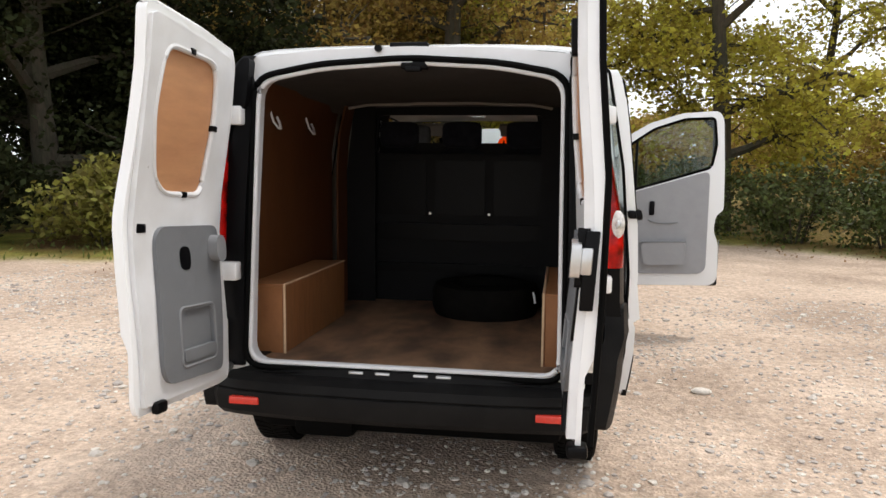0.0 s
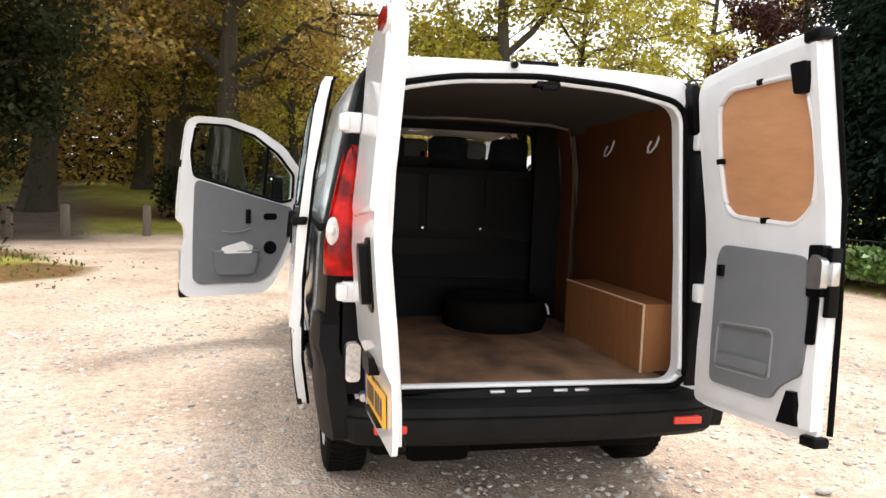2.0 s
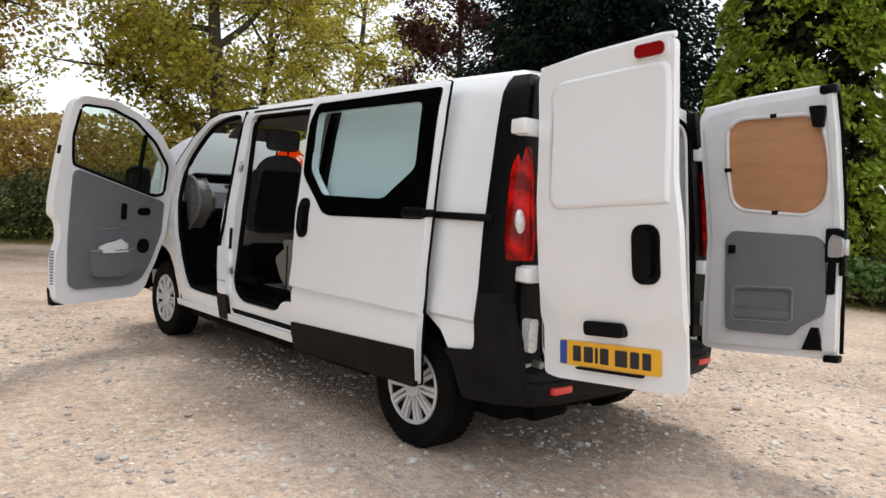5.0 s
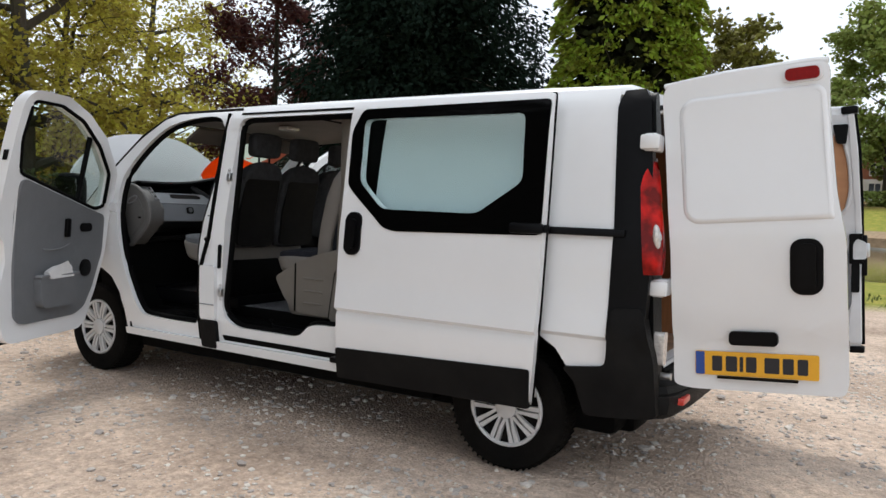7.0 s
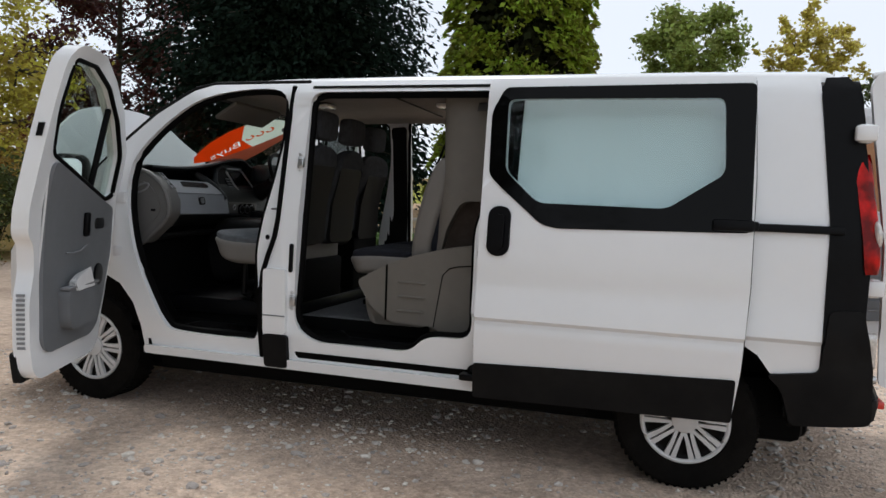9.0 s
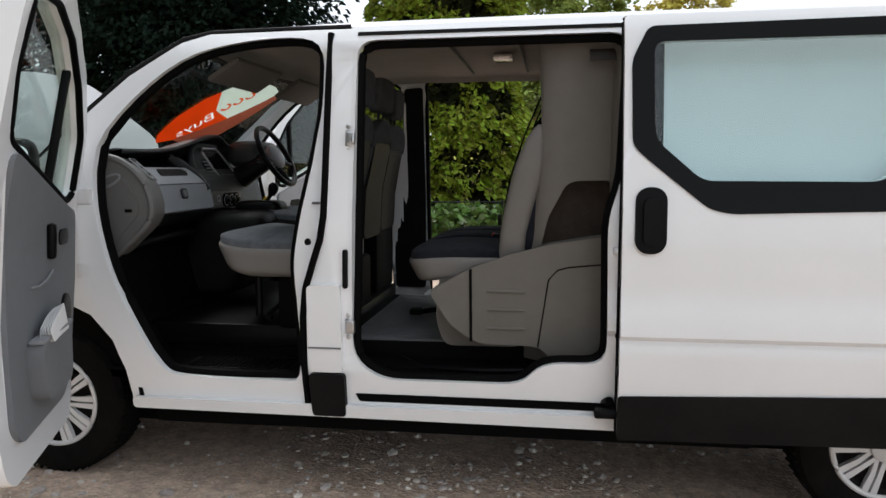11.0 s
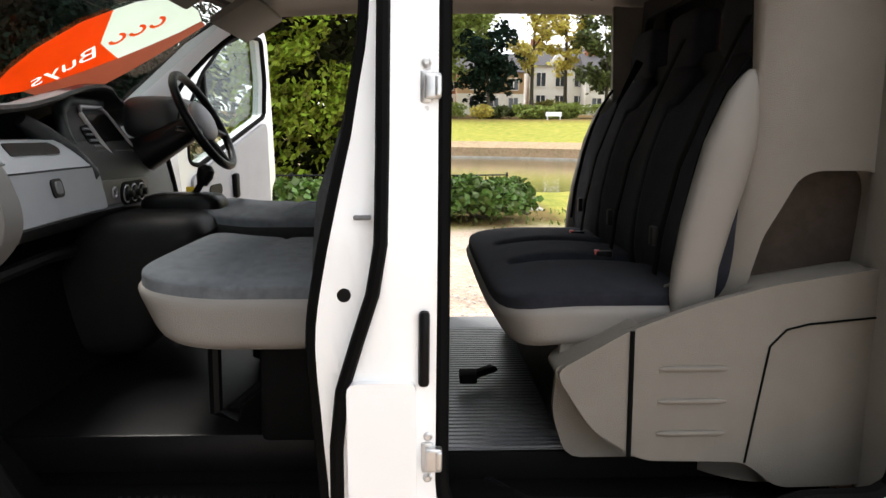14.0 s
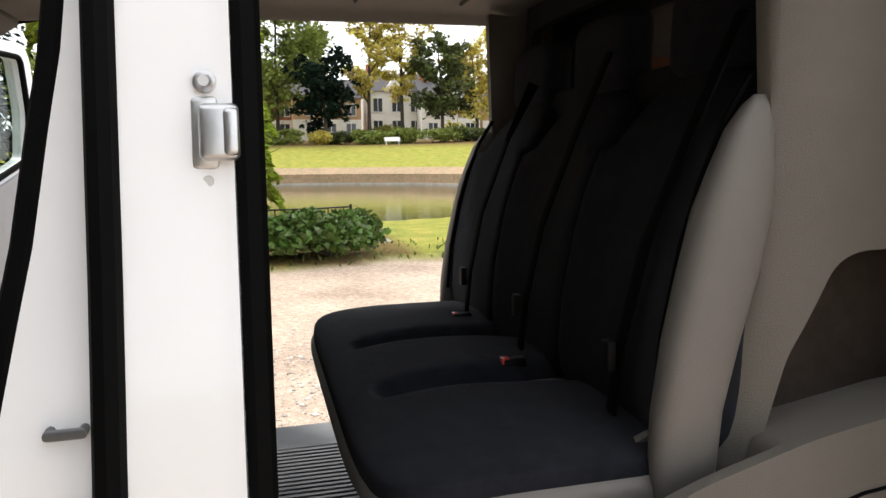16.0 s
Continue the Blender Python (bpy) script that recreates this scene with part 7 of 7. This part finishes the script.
IRON = mat("black_iron", (.015, .016, .016), .5, .4, vary=.3, scale=12, bump=.2, bump_scale=60)
rail = tagged(new("railing"), "low black iron railing behind the ivy", "railing")
rail.location = (10, 2, 0)
rp = [(10.35, 1.46), (10.0, 2.1), (9.9, 3.1), (9.4, 5.0), (8.7, 7.0), (8.0, 9.8)]
for a, b in zip(rp, rp[1:]):
    for z in (.77, .28):
        bm = bmesh.new()
        tube(bm, [(a[0], a[1], z), (b[0], b[1], z)], .014, 6)
        part("rail", bm, IRON, rail)
    L_ = math.hypot(b[0] - a[0], b[1] - a[1])
    k = int(L_ / .14)
    for j in range(k):
        t = j / k
        bm = bmesh.new()
        px, py = a[0] + (b[0] - a[0]) * t, a[1] + (b[1] - a[1]) * t
        tube(bm, [(px, py, .0), (px, py, .81 if j == 0 else .77)], .02 if j == 0 else .009, 6)
        part("post" if j == 0 else "baluster", bm, IRON, rail)

# stone pier edge and grass verge by the pond
CONC = mat("pale_concrete", (.42, .40, .36), .85, vary=.2, scale=6, bump=.3, bump_scale=40, second=(.30, .28, .24), second_scale=1.5, mix_sharp=.4)
bm = bmesh.new()
block(bm, 11.2, 15.5, .62, 2.1, -.7, .10, .05)
tagged(part("landing_slab", bm, CONC), "pale concrete landing slab at the pond edge", "slab")
# low brick wall along the far bank
BRICK = mat("bank_brick", (.36, .24, .15), .9, vary=.3, scale=3, bump=.3, bump_scale=12, second=(.26, .20, .11), second_scale=.5, mix_sharp=.5)
farp = [(41.3, -12.2), (52, -15.2), (60.3, -15.6), (66.8, -11.7), (70.4, -6.4), (72, 2), (71, 18.3), (62.8, 35)]
bm = sweep(farp, [(-1.3, -1.0), (.6, -1.0), (.6, .98), (.1, .86), (-1.3, .38)])
tagged(part("bank_wall", bm, BRICK), "low brown retaining wall round the far bank", "wall", kind="structure")
bm = sweep(farp, [(-1.7, -.9), (-1.2, -.9), (-1.2, -.45), (-1.7, -.45)])
tagged(part("bank_kerb", bm, CONC), "pale kerb along the water line", "kerb", kind="structure")

# timber bollards at the head of the path
WOOD = mat("weathered_timber", (.17, .14, .11), .9, vary=.3, scale=6, bump=.5, bump_scale=40, stretch=(4, 4, .6))
bm = bmesh.new()
block(bm, -.085, .085, -.085, .085, -.1, .62, .02)
merge(bm, sheet([(-.085, .62), (.085, .62), (.05, .66), (-.05, .66)], (), .085, -.085), 0)
bol = part("bollard", bm, WOOD)
tagged(bol, "square weathered timber bollard at the path", "bollard", group="bollards at the path")
bol.matrix_basis = pose(-5.6, 14.15, .05)
for x, y in ((-6.5, 13.5), (-4.1, 15.0), (-7.5, 13.0), (-2.6, 16.2), (-1.3, 15.6)):
    copy_thing(bol, pose(x, y, .05))

# far bank: bench, shrubs, trees, houses
def far_bench(x, y):
    z = float(height(np.array([x]), np.array([y]))[0])
    top = tagged(new("park_bench"), "white park bench on the far bank", "bench")
    top.location = (x, y, z)
    for k, (a0, a1, z0, z1) in enumerate(((-.2, .2, .42, .50), (.18, .26, .50, .95))):
        bm = bmesh.new()
        block(bm, x + a0, x + a1, y - 1.0, y + 1.0, z + z0, z + z1, .02)
        part(("seat", "backrest")[k], bm, PAPER, top)
    for dy in (-.8, .8):
        bm = bmesh.new()
        block(bm, x - .2, x + .2, y + dy - .05, y + dy + .05, z - .05, z + .43, .01)
        part("leg", bm, PAPER, top)


def far_y(x, deg, cx=-1.66, cy=3.0):
    return cy + (x - cx) * math.tan(radians(deg))


far_bench(91, far_y(91, -10.3))
k = 0
for x, deg, rx, ry, h, m in ((94, -4.8, 1.7, 1.8, 1.9, L_WILLOW), (95, -6.3, 1.6, 1.8, 1.6, L_HEDGE), (94, -8.6, 2.1, 3.2, 1.9, L_FAR), (95, -11.0, 1.8, 2.5, 2.1, L_FAR), (94, -13.6, 2.1, 3.5, 1.9, L_FAR), (96, -17.0, 1.8, 3.1, 1.8, L_HEDGE),
                           (96, -2.0, 1.8, 3.1, 2.0, L_FAR), (96, -20, 1.8, 3.1, 2.0, L_FAR), (95, 1.5, 1.8, 3.1, 2.0, L_FAR), (98, -9.8, 1.7, 3.5, 2.4, L_OLIVE), (98, -15.2, 1.7, 3.5, 2.3, L_FAR)):
    bush("far_shrub", x, far_y(x, deg), rx, ry, h, m, 120 + k, "rounded park shrub on the far bank", leaves=1500, size=.24, group="shrubs on the far bank")
    k += 1
for x, deg, h, c, m, lv, sz in ((97, -5.4, 13, 3.6, L_SPRUCE, 4000, .4), (101, -8.6, 27, 3.4, L_WILLOW, 4600, .36), (103, -11.2, 27, 3.5, L_WILLOW, 4600, .36), (97, -14.2, 16, 3.8, L_HEDGE, 6500, .35), (99, -16.8, 16, 3.8, L_WILLOW, 3000, .38), (102, -20.0, 11, 4, L_OLIVE, 3200, .4),
                              (102, -1.7, 28, 7.6, L_FAR, 15000, .42), (97, 2.6, 14, 5.6, L_FAR, 6500, .42), (104, 6.5, 13, 5, L_OLIVE, 4500, .42), (104, 10, 13, 5.5, L_FAR, 4500, .42), (107, -24, 12, 5, L_FAR, 4000, .42), (104, -29, 12, 5, L_OLIVE, 4000, .42), (100, 14, 13, 5, L_FAR, 4000, .42)):
    broad_tree(x, far_y(x, deg), h, c, m, 150 + k, "park tree on the far bank of the pond", leaves=lv, size=sz, trunk=.3, low=.22)
    k += 1
broad_tree(101, 17.6, 27, 5.8, L_OLIVE, 182, "olive park tree behind the green conifer", leaves=9000, size=.46, trunk=.35, low=.2)

HB = mat("house_brick", (.33, .13, .075), .9, vary=.2, scale=2, bump=.2, bump_scale=8)
HW = mat("house_render", (.76, .74, .69), .85, vary=.06, scale=1)
HR = mat("roof_slate", (.075, .07, .075), .8, vary=.3, scale=3, bump=.3, bump_scale=6)
HG = mat("window_dark_glass", (.04, .05, .06), .08)
HT = mat("house_tan", (.48, .32, .18), .9, vary=.1, scale=2)


def house(x, y, w, d, h, wall, seed, lab):
    rng = np.random.default_rng(seed)
    z = float(height(np.array([x]), np.array([y]))[0]) + .2
    top = tagged(new("house"), lab, "house", group="houses beyond the pond")
    top.location = (x, y, z)
    bm = bmesh.new()
    block(bm, x, x + d, y - w / 2, y + w / 2, z - 1, z + h, 0)
    part("wall", bm, wall, top)
    bm = bmesh.new()
    block(bm, x - .12, x + .0, y - w / 2, y + w / 2, z - 1, z + h * .48, 0)
    part("ground_storey", bm, HW, top)
    ro = part("roof", loft([[(x - .5, yy, z + h), (x + d + .5, yy, z + h), (x + d / 2, yy, z + h + d * .42)] for yy in (y - w / 2 - .3, y + w / 2 + .3)]), HR, top)
    bm = bmesh.new()
    block(bm, x + d / 2 - .5, x + d / 2 + .5, y + w * .3, y + w * .3 + 1.4, z + h, z + h + d * .42 + 1.4, .03)
    part("chimney", bm, HB, ro)
    for fl in (.10, .56):
        for j in range(int(w / 3.2)):
            yy = y - w / 2 + 1.7 + j * 3.2
            zz = z + h * fl
            bm = bmesh.new()
            merge(bm, sheet(rr(yy - .85, yy + .85, zz, zz + h * .30, .02), [rr(yy - .75, yy - .05, zz + .12, zz + h * .30 - .12, .02), rr(yy + .05, yy + .75, zz + .12, zz + h * .30 - .12, .02)], .22, .05))
            wi = part("window", bm, HW, top, fn=lambda a, o, b: Vector((x - o, a, b)))
            bm = bmesh.new()
            block(bm, x - .16, x - .13, yy - .75, yy + .75, zz + .1, zz + h * .30 - .1, 0)
            part("pane", bm, HG, wi)
    bm = sheet([(y - w * .22, z + h * .98), (y + w * .22, z + h * .98), (y, z + h * 1.32)], (), .4, -2.0)
    part("gable", bm, wall, top, fn=lambda a, o, b: Vector((x - o, a, b)))
    return top


for i, (x, deg, w, h, wl, lab) in enumerate(((120, -5.4, 11, 6.6, HT, "tan brick house with white ground floor and bay gable"), (123, -10.6, 10, 8, HW, "white rendered house behind the autumn trees"), (119, -14.8, 10, 6.6, HW, "white rendered house with slate roof"),
                                      (124, -.5, 11, 6.6, HB, "red brick house half hidden by trees"), (123, -19.5, 11, 6.6, HT, "tan house beyond the park trees"))):
    house(x, far_y(x, deg), w, 8, h, wl, 30 + i, lab)


def far_car(x, y, m, lab):
    z = float(height(np.array([x]), np.array([y]))[0])
    top = tagged(new("car"), lab, "car", group="cars parked by the houses")
    top.location = (x, y, z)
    sec_ = [(-2.1, .35), (2.1, .35), (2.15, .8), (1.3, .95), (.7, 1.42), (-.9, 1.45), (-1.6, .98), (-2.15, .85)]
    part("body", sheet(round_poly(sec_, .12), (), .85, -.85), m, top, fn=lambda a, o, b: Vector((x + o, y + a, z + b)))
    part("glazing", sheet(round_poly([(1.15, .97), (.65, 1.36), (-.85, 1.38), (-1.4, 1.0)], .06), (), .865, -.865), HG, top, fn=lambda a, o, b: Vector((x + o, y + a, z + b)))
    for a in (-1.3, 1.3):
        bm = bmesh.new()
        lathe(bm, [(.33, -.9), (.33, .9)], 16)
        part("wheel", bm, TYRE, top, fn=lambda h, p, q, a=a: Vector((x + h, y + a + p, z + .33 + q)))


for x, deg, m, lab in ((112, -5.9, HW, "white parked car across the park"), (112, -11.0, SILVER, "silver parked car across the park"), (112, -8.0, INK, "dark parked car across the park")):
    far_car(x, far_y(x, deg), m, lab)

# leaves fallen on the yard's edges and on the far lawn
rng = np.random.default_rng(11)
n = 1500
C = np.stack([rng.uniform(-6, 11, n), rng.uniform(4.5, 12, n), np.full(n, .03)], 1)
keep = edge_dist(YARD, C[:, 0], C[:, 1]) > -1.2
C = C[keep]
C[:, 2] += np.clip(edge_dist(YARD, C[:, 0], C[:, 1]), 0, .5) * .14
leaf_mesh("fallen_leaves", C, .03, rng, L_FALL, None)
tagged(bpy.data.objects["fallen_leaves"], "brown fallen leaves along the yard's edge", "leaves", kind="stuff")
n = 9000
C = np.stack([rng.uniform(-9, 13, n), rng.uniform(-2, 15, n), np.full(n, .05)], 1)
dd = edge_dist(YARD, C[:, 0], C[:, 1])
C = C[(dd > -.15) & (dd < 1.6)]
C[:, 2] += np.clip(edge_dist(YARD, C[:, 0], C[:, 1]), 0, .5) * .14
leaf_mesh("grass_tufts", C, .035, rng, mat("grass_blade", (.12, .15, .03), .7, island=.4, trans=.3), None, long=2.6, up=np.array([0, 0, 1.2]))
tagged(bpy.data.objects["grass_tufts"], "short grass tufts along the yard's edge", "grass", kind="stuff")
